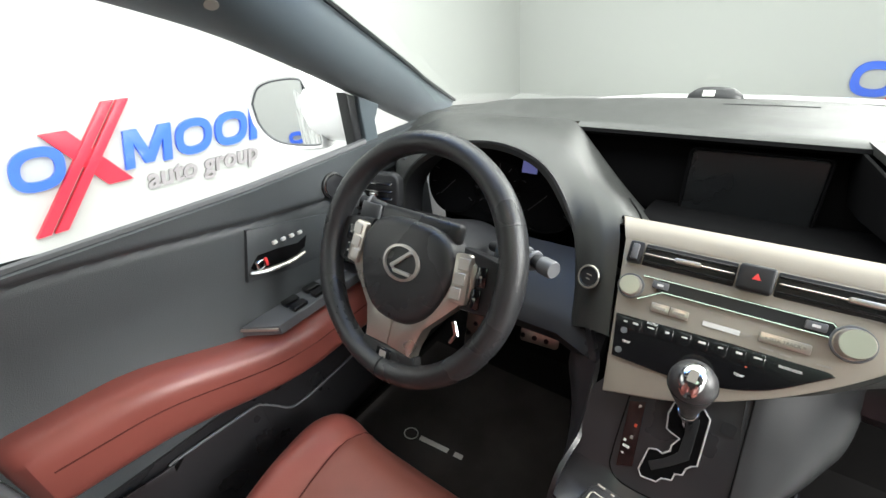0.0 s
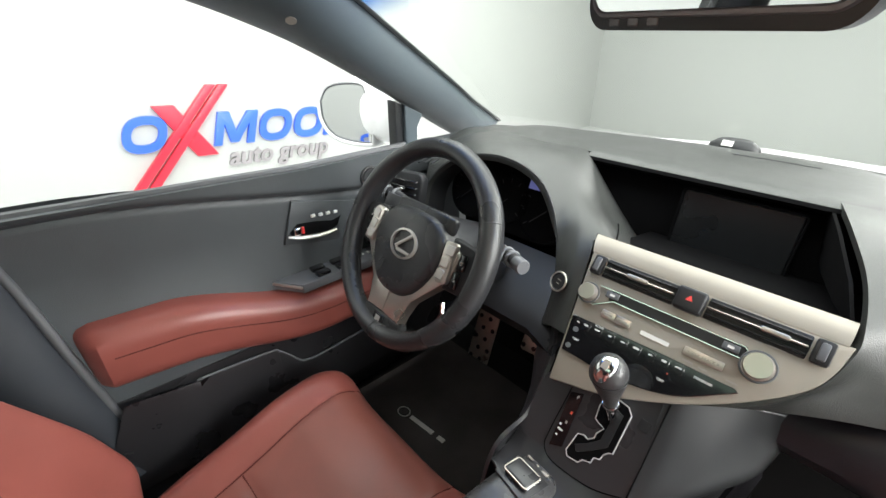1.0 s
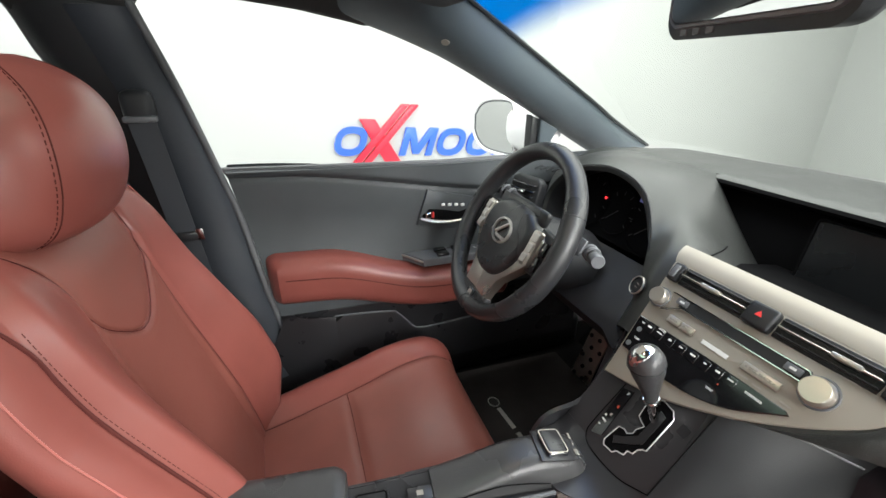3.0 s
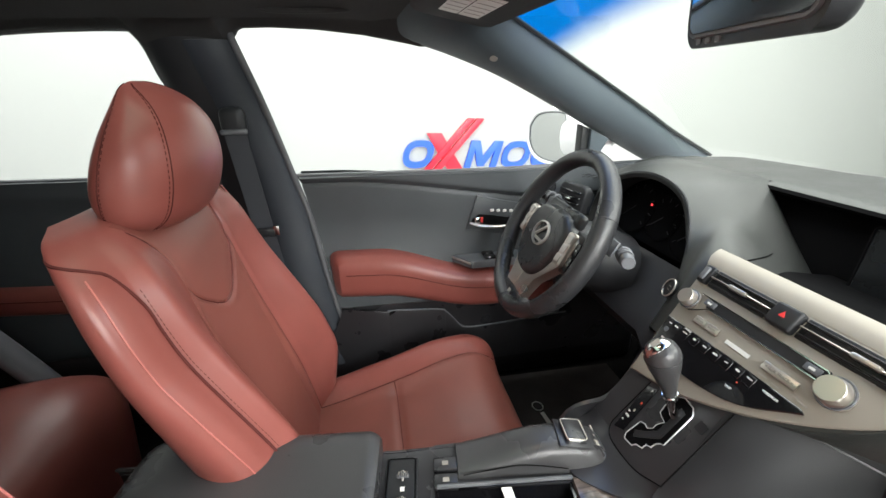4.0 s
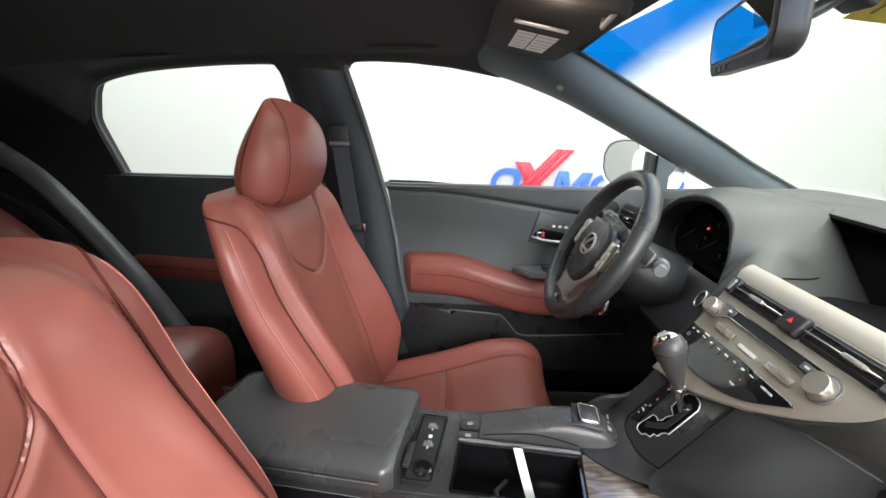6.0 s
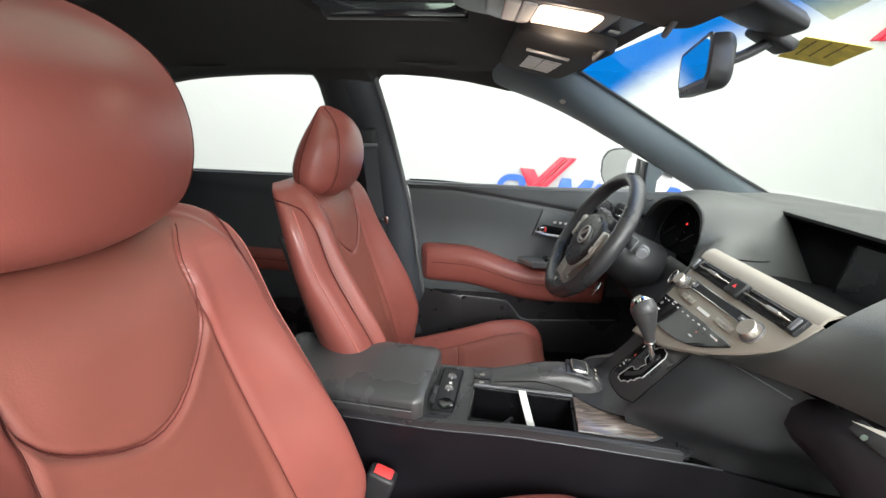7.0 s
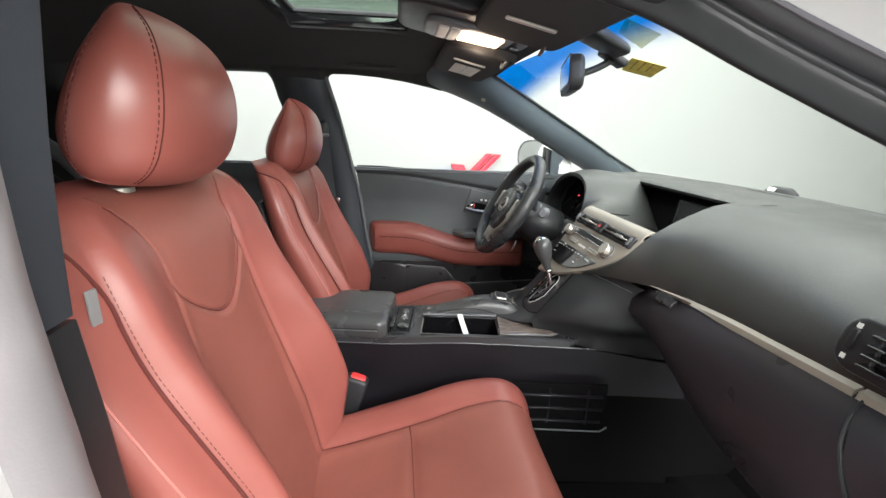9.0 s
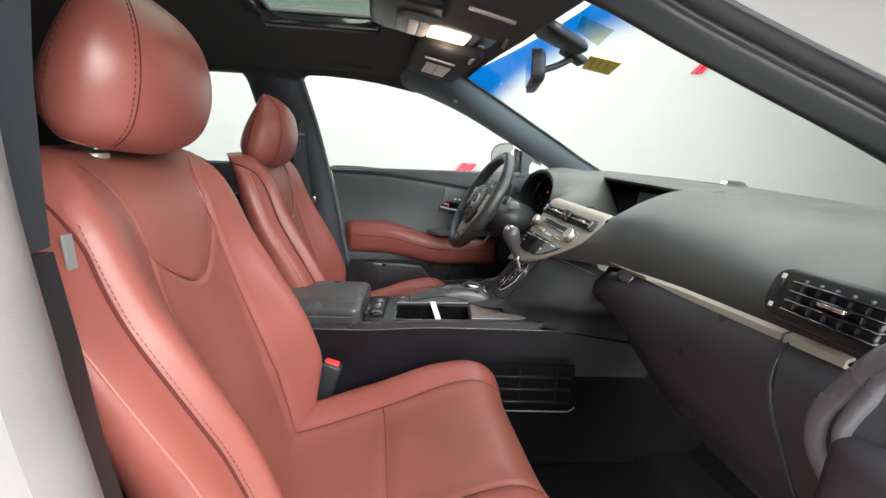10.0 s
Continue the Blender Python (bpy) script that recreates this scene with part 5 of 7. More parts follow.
    part("maker_plate", moved(box(0.036, 0.0055, 0.0006), at(-0.009, -0.022, 0.0008)), PRINT, panel, "pale raised maker bar")
    for u, v, w in ((0.035, -0.030, 0.012), (0.052, -0.031, 0.010), (0.083, -0.030, 0.012), (-0.118, 0.0215, 0.014), (0.106, 0.026, 0.018)):
        part("print", moved(box(w, 0.002, 0.0004), at(u, v, 0.0005)), GREYPRINT, panel)
    # climate panel, gloss black
    low = cat([(-0.110, -0.092, 0), (-0.03, -0.092, 0), (0.037, -0.076, 0), (0.093, -0.038, 0)], 6)
    hv = part("climate_panel", moved(prism([(0.088, -0.035), (0.0, -0.0355), (-0.118, -0.040)] + [(p.x, p.y) for p in low], 0.003, 0.001, 1, 0.0005), PANEL), GLOSS, panel, "glossy black climate panel")
    for k, u in enumerate((-0.105, -0.093, -0.076, -0.058, -0.040, -0.022, -0.004, 0.013, 0.030)):
        key = part("climate_key", moved(box(0.013, 0.013, 0.0012, 0.0005, 1), at(u, -0.049 + 0.0006 * k, 0.0036)), GLOSS, hv)
        part("mark", moved(box(0.0045 + 0.0015 * (k % 3), 0.0016 + 0.0008 * (k % 2), 0.0004), at(u, -0.047 + 0.0006 * k, 0.0046)), PRINT, key)
    lettering("TEMP", 0.0040, PRINT, hv, at(-0.098, -0.071, 0.0037))
    lettering("TEMP", 0.0040, PRINT, hv, at(0.018, -0.066, 0.0037))
    lettering("AUTO", 0.0042, PRINT, hv, at(-0.076, -0.0405, 0.0037))
    lettering("PASSENGER", 0.0038, PRINT, hv, at(0.058, -0.0435, 0.0037))
    for u, v, r in ((-0.104, -0.058, 0.004), (-0.104, -0.083, 0.004), (0.022, -0.055, 0.0010)):
        part("indicator", moved(lathe([(0, 0), (r, 0), (r, 0.0008), (0, 0.0008)], 14), at(u, v, 0.0036)), AMBER_LAMP if u > 0 else GREYPLASTIC, hv)
    # recess with the screen: shelf, back wall, cheeks and overhanging lip; near-black sheets carry its shade
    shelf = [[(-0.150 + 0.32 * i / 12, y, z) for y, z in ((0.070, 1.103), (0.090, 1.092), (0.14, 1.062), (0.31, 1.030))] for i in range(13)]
    part("screen_shelf", thick(grid(shelf), 0.004), BLACK_AND_SHADE, dash)
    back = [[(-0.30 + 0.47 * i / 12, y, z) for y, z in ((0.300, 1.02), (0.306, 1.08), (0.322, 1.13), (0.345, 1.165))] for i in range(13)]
    part("screen_surround", thick(grid(back), 0.004), BLACK_AND_SHADE, dash)
    sm = basis((-0.020, 0.288, 1.086), (1, 0, 0), (0, 0.14, 0.99))
    screen = part("display_screen", moved(prism(rounded(0.172, 0.100, 0.006), 0.003, 0.001, 1), sm), SCREEN, dash, "dark switched-off navigation screen")
    part("bezel", moved(tube([(x, y, 0.002) for x, y in rounded(0.178, 0.106, 0.008)], 0.002, 6, True), sm), BLACK_AND_SHADE, screen)
    for name, material, profile in (("screen_lip", DASH, ((0.345, 1.167), (0.315, 1.1665), (0.296, 1.1645), (0.286, 1.160))), ("lip_underside", BLACK_AND_SHADE, ((0.286, 1.1595), (0.284, 1.156), (0.290, 1.151), (0.42, 1.146)))):
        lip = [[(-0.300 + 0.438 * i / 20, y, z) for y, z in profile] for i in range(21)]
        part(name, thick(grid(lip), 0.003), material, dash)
    # unseen black filler block, added to plug gaps behind the recess
    part("core", box(0.90, 0.16, 0.22, 0.01, 2, (0.0, 0.445, 1.025)), BLACK_AND_SHADE, dash)
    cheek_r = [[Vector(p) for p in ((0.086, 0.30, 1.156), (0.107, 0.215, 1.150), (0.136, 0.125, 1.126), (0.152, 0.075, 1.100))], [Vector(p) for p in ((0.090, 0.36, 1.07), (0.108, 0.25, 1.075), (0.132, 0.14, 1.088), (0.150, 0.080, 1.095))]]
    part("right_cheek", thick(grid(cheek_r), 0.004), BLACK_AND_SHADE, dash)
    cheek = []
    for k in range(21):
        w, row = k / 20, []
        for c in range(17):
            p = cheek_point(c, w)
            if w < 0.4:
                ridge, h, f = RIDGE[c]
                u = 0.5 - 0.5 * w / 0.4
                p = p.lerp(cheek_point(c, 0.4) * (1 - u) ** 2 + CHEEK_TOP[c] * 2 * u * (1 - u) + h * u * u, f)
            row.append(p)
        cheek.append(row)
    part("left_cheek", thick(grid(cheek), 0.004), DASH, dash)
    part("cheek_seam", tube([p + Vector((0.0008, -0.0008, 0.0012)) for p in cheek[10][8:]], 0.0012, 5), BLACK_AND_SHADE, dash)


build_centre()


def build_passenger_dash():
    # upper shell: rolls from the top edge down to the trim strip; its left border sweeps round the screen recess
    def shell_point(x, k):
        y = 0.30 - 0.235 * (1 - (1 - k) ** 1.7)
        z = 1.166 - 0.150 * k ** 1.9 + 0.025 * smoothstep(0.25, 0.70, x) * smoothstep(0.4, 1.0, k)
        return Vector((x, y - 0.02 * smoothstep(0.3, 0.7, x) * k, z))

    border = cat([(0.095, 0.300, 1.166), (0.118, 0.215, 1.160), (0.148, 0.125, 1.138), (0.163, 0.060, 1.110), (0.164, 0.030, 1.086), (0.146, 0.000, 1.046), (0.104, -0.026, 1.010), (0.056, -0.044, 0.988)], 5)
    rows = []
    n = len(border) - 1
    for i in range(53):
        row = []
        for j, left in enumerate(border):
            k = j / n
            if i < 16:
                t, far = i / 16, shell_point(0.30, k)
                step = shell_point(0.34, k) - far
                c = far - step * 2.2
                row.append(left * (1 - t) ** 2 + c * 2 * t * (1 - t) + far * t * t)
            else:
                row.append(shell_point(0.30 + 0.44 * (i - 16) / 36, k))
        rows.append(row)
    part("passenger_pad", thick(grid(rows), 0.010), DASH, dash)
    # trim strip
    for a, b in ((0.27, 0.60), (0.604, 0.676)):
        strip = []
        for k in range(17):
            x = a + (b - a) * k / 16
            w = 0.004 + 0.011 * smoothstep(0.25, 0.42, x)
            y, z = 0.060 - 0.022 * (x - 0.25) / 0.42, 1.012 + 0.032 * (x - 0.25) / 0.42
            strip.append([(x, y + 0.006, z + w / 2), (x, y - 0.004, z + w / 2 - 0.003), (x, y - 0.006, z - w / 2 + 0.003), (x, y + 0.002, z - w / 2)])
        part("trim_strip", thick(grid(strip), 0.004), TRIM, dash, "champagne metal trim strip")
    # glove box below
    profile = ((0.068, 1.010), (0.046, 0.992), (0.030, 0.95), (0.024, 0.89), (0.035, 0.845), (0.08, 0.80), (0.20, 0.77))

    def shut_x(z):
        return float(np.interp(1.03 - z, [0, 0.03, 0.065, 0.095, 0.125, 0.16, 0.30], [0.602, 0.612, 0.622, 0.642, 0.672, 0.700, 0.74]))

    def lower_face(x, y, z):
        t = (x - 0.215) / 0.385
        deep = 0.42 + 0.58 * smoothstep(0.13, 0.50, x)  # the lid is shallow at its inner end
        z = 1.010 - (1.010 - z) * deep
        return Vector((x, y - 0.025 * t + 0.012 * smoothstep(0.26, 0.14, x), z - 0.030 * smoothstep(0.26, 0.14, x) + 0.030 * min(max(t, 0), 1) * smoothstep(0.75, 1.0, z)))

    glove = [[lower_face(0.135 + (shut_x(z) - 0.135) * i / 36, y, z) for y, z in profile] for i in range(37)]
    part("glove_box", thick(grid(glove), 0.010), GLOVE, dash, "dark glove box lid")
    end = [[lower_face(shut_x(z) + 0.003 + (0.79 - shut_x(z)) * i / 10, y, z) for y, z in profile] for i in range(11)]
    part("end_panel", thick(grid(end), 0.010), GLOVE, dash, "dark end panel beside the glove box")
    fine = cat([(0, y, z) for y, z in profile], 6)
    part("shut_line", tube([lower_face(shut_x(p.z) + 0.0015, p.y, p.z) for p in fine], 0.0022, 6), BLACK, dash)
    rim = cat([(0.770, -0.028, 1.125), (0.736, -0.03, 1.093), (0.719, -0.03, 1.060), (0.701, -0.03, 1.016), (0.702, -0.03, 0.983), (0.715, -0.03, 0.964), (0.734, -0.03, 0.952), (0.80, -0.02, 0.925)], 6)
    lip = cat([(0.790, -0.058, 1.118), (0.760, -0.06, 1.086), (0.7535, -0.06, 1.066), (0.747, -0.06, 1.046), (0.743, -0.06, 1.024), (0.749, -0.06, 1.005), (0.767, -0.06, 0.989), (0.825, -0.05, 0.962)], 6)
    part("end_moulding", tube([p + Vector((0.010, 0.008, 0.0)) for p in rim], 0.013, 12), MOULD, dash, "rounded mauve-grey end moulding")
    part("end_groove", thick(sheet_between([p + Vector((0.012, 0.004, 0)) for p in rim], [p + Vector((0.004, 0.020, 0)) for p in lip], 4), 0.004), GLOVE, dash)
    cap = part("end_cap", thick(sheet_between([p + Vector((0.004, 0.0, 0)) for p in lip], [p + Vector((0.110, 0.035, 0)) for p in lip], 5), 0.006), GLOVE, dash, "rounded dark end cap of the dashboard")
    part("cap_edge", tube([p + Vector((0.006, 0.006, 0)) for p in lip], 0.008, 10), MOULD, cap)
    part("end_rim", moved(box(0.085, 0.05, 0.17, 0.022, 5), pose(0.785, -0.045, 0.945, 0, 0, 6)), GLOVE, dash)
    latch = part("latch_plate", moved(box(0.050, 0.020, 0.006, 0.003, 2), basis((0.258, 0.042, 1.003), (1, -0.05, 0.03), (0, 0.62, 0.78))), CONSOLE, dash)
    part("key_slot", moved(lathe([(0, 0), (0.004, 0), (0.004, 0.004), (0, 0.004)], 16), basis((0.256, 0.037, 1.000), (1, 0, 0), (0, 0.62, 0.78))), CHROME, latch, "chrome lock")
    # side vent
    m = basis((0.641, 0.040, 1.094), (1, -0.10, 0.05), (0, 0.30, 0.95))
    part("vent_housing", moved(prism(rounded(0.155, 0.066, 0.024), 0.018, 0.008, 3, -0.010), m), BLACK, dash, "black vent housing")
    v = vent("air_vent", m @ pose(0.018, 0, 0.014), 0.110, 0.046, 4, 6, dash)
    for y in (0.019, -0.019):
        part("mark", moved(box(0.006, 0.006, 0.0006), m @ pose(-0.060, y, 0.0085)), PRINT, v)
    part("vent_wheel", moved(box(0.008, 0.026, 0.004, 0.002, 2), m @ pose(-0.060, 0.002, 0.0095)), BLACK, v)
    grille = basis((0.70, 0.17, 1.150), (1, -0.1, 0), (0, 1, 0.35))
    part("tweeter_grille", moved(prism(rounded(0.10, 0.05, 0.02), 0.003, 0.001, 1), grille), BLACK, dash)


build_passenger_dash()

# driver's outer vent and the grille slots above it
vm = basis((-0.594, 0.045, 1.073), (1, 0.20, 0), (0, 0.25, 0.95))
part("vent_housing", moved(prism(rounded(0.100, 0.078, 0.02), 0.02, 0.006, 3, -0.012), vm), BLACK, dash, "black vent housing")
vent("air_vent", vm @ pose(0, 0, 0.010), 0.082, 0.056, 4, 3, dash, 0.02)
for k in range(4):
    part("defroster_slot", moved(box(0.007, 0.020, 0.002), basis((-0.592 + 0.012 * k, 0.075 + 0.008 * k, 1.131), (1, 0, 0), (0.3, 1, 0.25))), BLACK, dash)


def pad_top(x, y):
    t = (0.665 - 0.60 * x * x - y) / (0.365 - 0.60 * x * x)
    return Vector((x, y, 1.1405 + 0.024 * smoothstep(0, 0.5, t) + 0.004 * math.sin(math.pi * t)))


for x0, x1, dy in ((-0.27, -0.045, 0.0), (-0.20, -0.045, 0.022), (-0.030, 0.22, 0.0), (-0.030, 0.30, 0.022)):
    pts = [pad_top(x, 0.566 + dy - 0.75 * x * x) for x in [x0 + (x1 - x0) * k / 16 for k in range(17)]]
    part("demister_slot", tube(pts, 0.0045, 6, flat=0.35), BLACK, dash)
part("pad_line", tube([pad_top(x, 0.478 - 0.4 * x * x) for x in [-0.094 + 0.14 * k / 14 for k in range(15)]], 0.0016, 6, flat=0.5), BLACK, dash)

# start button
sb = basis((-0.166, 0.010, 1.037), (1, -0.35, 0), (0.15, 0.45, 0.88))
start = part("start_button", moved(lathe([(0, 0), (0.016, 0), (0.016, 0.004), (0.013, 0.006), (0.012, 0.004), (0, 0.004)], 32), sb), BLACK, dash, "black start button with chrome ring")
part("ring", moved(tube([(0.0150 * math.cos(a), 0.0150 * math.sin(a), 0.005) for a in [2 * math.pi * k / 32 for k in range(32)]], 0.0015, 6, True), sb), SATIN, start)
part("mark", moved(box(0.008, 0.0014, 0.0005), sb @ pose(0, 0.003, 0.0045)), GREYPRINT, start)
part("mark", moved(box(0.006, 0.0014, 0.0005), sb @ pose(0, -0.003, 0.0045)), GREYPRINT, start)

# sensor pod at the foot of the windscreen
pod = tagged(part("sensor_pod", moved(lathe([(0.0, 0.0), (0.052, 0.0), (0.050, 0.008), (0.036, 0.018), (0.030, 0.021), (0.0, 0.022)], 24), Matrix.Translation((-0.122, 0.605, 1.150)) @ Matrix.Diagonal((1, 0.5, 1.0, 1))), BLACK),
             "small black pod at the foot of the windscreen", "sensor pod")
part("label", moved(box(0.022, 0.004, 0.012), pose(-0.132, 0.583, 1.164, -30)), PAPER, pod)

# ---- steering wheel, column and pedals ----
WHEEL_FACE = Vector((-0.0404, -0.8667, 0.4971))
WHEEL_SIDE = Vector((0.8667, -0.0404, 0.0))
WHEEL = basis((-0.3905, -0.1064, 1.0657), WHEEL_SIDE, WHEEL_FACE.cross(WHEEL_SIDE))
wheel = empty("steering_wheel", "black leather steering wheel with silver spokes", "steering wheel", WHEEL.translation)
R_RIM = 0.1672


def on_wheel(bm):
    return moved(bm, WHEEL)


def rim():
    rings = []
    for i in range(96):
        a = 2 * math.pi * i / 96
        c, s = math.cos(a), math.sin(a)
        grip = 0.0165 + 0.0018 * math.exp(-((abs(c) - 0.9) / 0.2) ** 2)
        ring = []
        for j in range(14):
            b = 2 * math.pi * j / 14
            rr = R_RIM + grip * math.cos(b)
            ring.append((rr * c, rr * s, 1.12 * grip * math.sin(b)))
        rings.append(ring)
    r = part("rim", on_wheel(grid(rings, close_u=True, close_v=True)), WRAP, wheel, "black perforated leather rim")
    for a in (28, 152, 205, 335, 270):
        c, s = math.cos(radians(a)), math.sin(radians(a))
        loop = [((R_RIM + 0.0176 * math.cos(b)) * c, (R_RIM + 0.0176 * math.cos(b)) * s, 0.0195 * math.sin(b)) for b in [2 * math.pi * k / 18 for k in range(18)]]
        part("rim_joint", on_wheel(tube(loop, 0.0011, 5, True)), BLACK, r)


rim()
HALF_HUB = [(0.0, 0.056), (0.045, 0.053), (0.074, 0.037), (0.087, 0.008), (0.081, -0.030), (0.063, -0.065), (0.035, -0.088), (0.0, -0.094)]
hub_line = cat([(x, y, 0) for x, y in HALF_HUB] + [(-x, y, 0) for x, y in HALF_HUB[-2:0:-1]], 4, True)
hub = part("hub", on_wheel(prism([(p.x, p.y) for p in hub_line], 0.045, 0.014, 4, -0.030)), WRAP, wheel, "dark leather airbag cover")
part("hub_crown", on_wheel(moved(box(0.150, 0.030, 0.020, 0.008, 3), pose(0.0, 0.052, -0.012))), WRAP, hub)
bm_ring = grid([[(k * 0.034 * math.cos(a) + 0.003, k * 0.026 * math.sin(a) - 0.006, z) for a in [2 * math.pi * i / 40 for i in range(40)]] for k, z in ((1.0, 0.014), (1.0, 0.0185), (0.87, 0.0195), (0.87, 0.014))], close_u=True, close_v=True)
part("badge_ring", on_wheel(bm_ring), BADGE, hub, "silver oval badge")
part("badge_hook", on_wheel(tube([(0.019, 0.013, 0.018), (0.007, 0.003, 0.018), (-0.013, -0.014, 0.018), (-0.006, -0.019, 0.018), (0.026, -0.019, 0.018)], 0.0032, 6)), BADGE, hub)


def spoke(sx):
    # one arm of the silver V round the cover, then the button pods, the black arm and the paddle behind
    vee = [(0.098, 0.033), (0.118, 0.018), (0.116, -0.022), (0.086, -0.056), (0.057, -0.088), (0.048, -0.118), (0.046, -0.134), (0.0005, -0.132), (0.0005, -0.086), (0.034, -0.080), (0.060, -0.058), (0.078, -0.026), (0.084, 0.008)]
    vee = [(sx * x, y) for x, y in vee]
    part("lower_spoke", on_wheel(prism(vee if sx < 0 else vee[::-1], 0.020, 0.003, 2, -0.016)), SATIN, wheel, "satin silver spoke")
    arm = [(0.086, 0.040), (0.130, 0.036), (0.160, 0.030), (0.162, -0.034), (0.128, -0.040), (0.100, -0.042)]
    arm = [(sx * x, y) for x, y in arm]
    a = part("side_spoke", on_wheel(prism(arm if sx < 0 else arm[::-1], 0.022, 0.005, 2, -0.024)), BLACK, wheel, "black spoke with buttons")
    pod = part("button_pod", on_wheel(moved(prism(rounded(0.025, 0.066, 0.005), 0.008, 0.002, 2, 0.0), pose(sx * 0.100, 0.0, 0.002, 0, 0, sx * 5))), SATIN, a, "silver button pod")
    for k in range(3):
        part("button", on_wheel(moved(box(0.017, 0.016, 0.003, 0.001, 1), pose(sx * (0.102 - 0.0018 * k), 0.020 - 0.020 * k, 0.011, 0, 0, sx * 5))), BADGE, pod)
    for k in range(2):
        part("button", on_wheel(moved(box(0.016, 0.026, 0.004, 0.002, 2), pose(sx * (0.125 - 0.002 * k), 0.010 - 0.030 * k, 0.001, 0, 0, sx * 5))), GLOSS, a)
        part("mark", on_wheel(moved(box(0.004, 0.003, 0.0006), pose(sx * (0.125 - 0.002 * k), 0.010 - 0.030 * k, 0.0033))), GREYPRINT, a)
    part("paddle", on_wheel(box(0.045, 0.030, 0.005, 0.002, 2, (sx * 0.135, 0.045, -0.040))), GREYPLASTIC, wheel, "grey shift paddle")


spoke(-1)
spoke(1)
part("lower_bridge", on_wheel(prism([(-0.050, -0.133), (-0.062, -0.160), (0.062, -0.160), (0.050, -0.133)], 0.018, 0.005, 3, -0.016)), WRAP, wheel)
part("plaque", on_wheel(box(0.028, 0.017, 0.003, 0.001, 1, (-0.003, -0.147, 0.003))), GLOSS, wheel, "small dark plaque")
part("plaque_mark", on_wheel(box(0.013, 0.010, 0.001, 0.0003, 1, (-0.003, -0.147, 0.0048))), BADGE, wheel, "small silver mark")

column = empty("steering_column", "black steering column shroud with two stalks", "steering column", (-0.38, 0.0, 1.0))
part("shroud", on_wheel(moved(lathe([(0.0, -0.17), (0.085, -0.17), (0.078, -0.10), (0.062, -0.045), (0.0, -0.042)], 28), Matrix.Diagonal((1.0, 0.85, 1, 1)))), BLACK, column)


def stalk(pts, r0, r1, cap):
    s = part("stalk", tube(cat(pts, 6), lambda t: r0 + (r1 - r0) * t, 14), BLACK, column)
    a, b = Vector(pts[-2]), Vector(pts[-1])
    d = (b - a).normalized()
    part("end_cap", moved(lathe([(0, 0), (r1 * 1.18, 0), (r1 * 1.18, 0.018), (r1, 0.021), (0, 0.021)], 24), basis(b - d * 0.006, d.orthogonal(), d.cross(d.orthogonal()))), cap, s)
    for k in range(2):
        p = a.lerp(b, 0.2 + 0.35 * k)
        part("collar", moved(tube([(r1 * 1.12 * math.cos(t), r1 * 1.12 * math.sin(t), 0) for t in [2 * math.pi * j / 24 for j in range(24)]], 0.003, 6, True), basis(p, d.orthogonal(), d.cross(d.orthogonal()))), GREYPLASTIC, s)


stalk([(-0.31, -0.005, 1.055), (-0.25, -0.028, 1.070), (-0.205, -0.050, 1.076)], 0.008, 0.0100, GREYPLASTIC)
stalk([(-0.46, -0.005, 1.06), (-0.53, -0.020, 1.085), (-0.585, -0.035, 1.095)], 0.009, 0.012, BLACK)
key = empty("key_ring", "small chrome tilt lever hanging under the column", "lever", (-0.34, -0.06, 0.94))
part("lever", tube([(-0.335, -0.085, 0.955), (-0.325, -0.095, 0.940), (-0.335, -0.10, 0.925)], 0.004, 8), CHROME, key)


def pedal(at, w, h, tilt, label, rows, cols):
    p = empty("pedal", label, "pedal", at, group="pedals")
    m = Matrix.Translation(at) @ pose(0, 0, 0, tilt, 0, 6)
    part("plate", moved(prism(rounded(w, h, 0.010), 0.006, 0.002, 2), m), SATIN, p, "brushed metal plate")
    for i in range(rows):
        for j in range(cols):
            x, y = (j - (cols - 1) / 2) * w / (cols + 0.2) + (w * 0.12 if i % 2 else -w * 0.12) * (cols > 1), (i - (rows - 1) / 2) * h / (rows + 0.3)
            part("rubber_stud", moved(lathe([(0, 0), (0.0075, 0), (0.006, 0.003), (0, 0.003)], 12), m @ pose(x, y, 0.0055)), BLACK, p)
    part("arm", tube([m @ Vector((0, h * 0.3, -0.002)), m @ Vector((0, h * 0.6, -0.05)), m @ Vector((0, h * 0.6 + 0.12, -0.10))], 0.008, 8), BLACK, p)


pedal((-0.565, 0.31, 0.515), 0.075, 0.18, 68, "drilled metal footrest pedal with black rubber studs", 5, 2)
pedal((-0.375, 0.33, 0.585), 0.105, 0.055, 62, "drilled metal brake pedal with black rubber studs", 2, 3)

mat = tagged(part("floor_mat", prism([(-0.72, -0.42), (-0.20, -0.42), (-0.20, 0.10), (-0.26, 0.28), (-0.70, 0.28)], 0.012, 0.004, 2, FLOOR_Z), MATPILE), "black carpet floor mat on the driver's side", "floor mat")
mm = basis((-0.50, -0.02, FLOOR_Z + 0.0135), (1.0, 0.10, 0), (-0.10, 1.0, 0))
part("badge", moved(tube([(0.018 * math.cos(a) - 0.055, 0.015 * math.sin(a), 0) for a in [2 * math.pi * k / 28 for k in range(28)]], 0.0015, 5, True), mm), BADGE, mat, "pale woven badge")
part("badge_bar", moved(box(0.080, 0.012, 0.001, at=(0.012, 0, 0)), mm), BADGE, mat)
part("badge_bar", moved(box(0.022, 0.012, 0.001, at=(0.080, 0, 0)), mm), BADGE, mat)
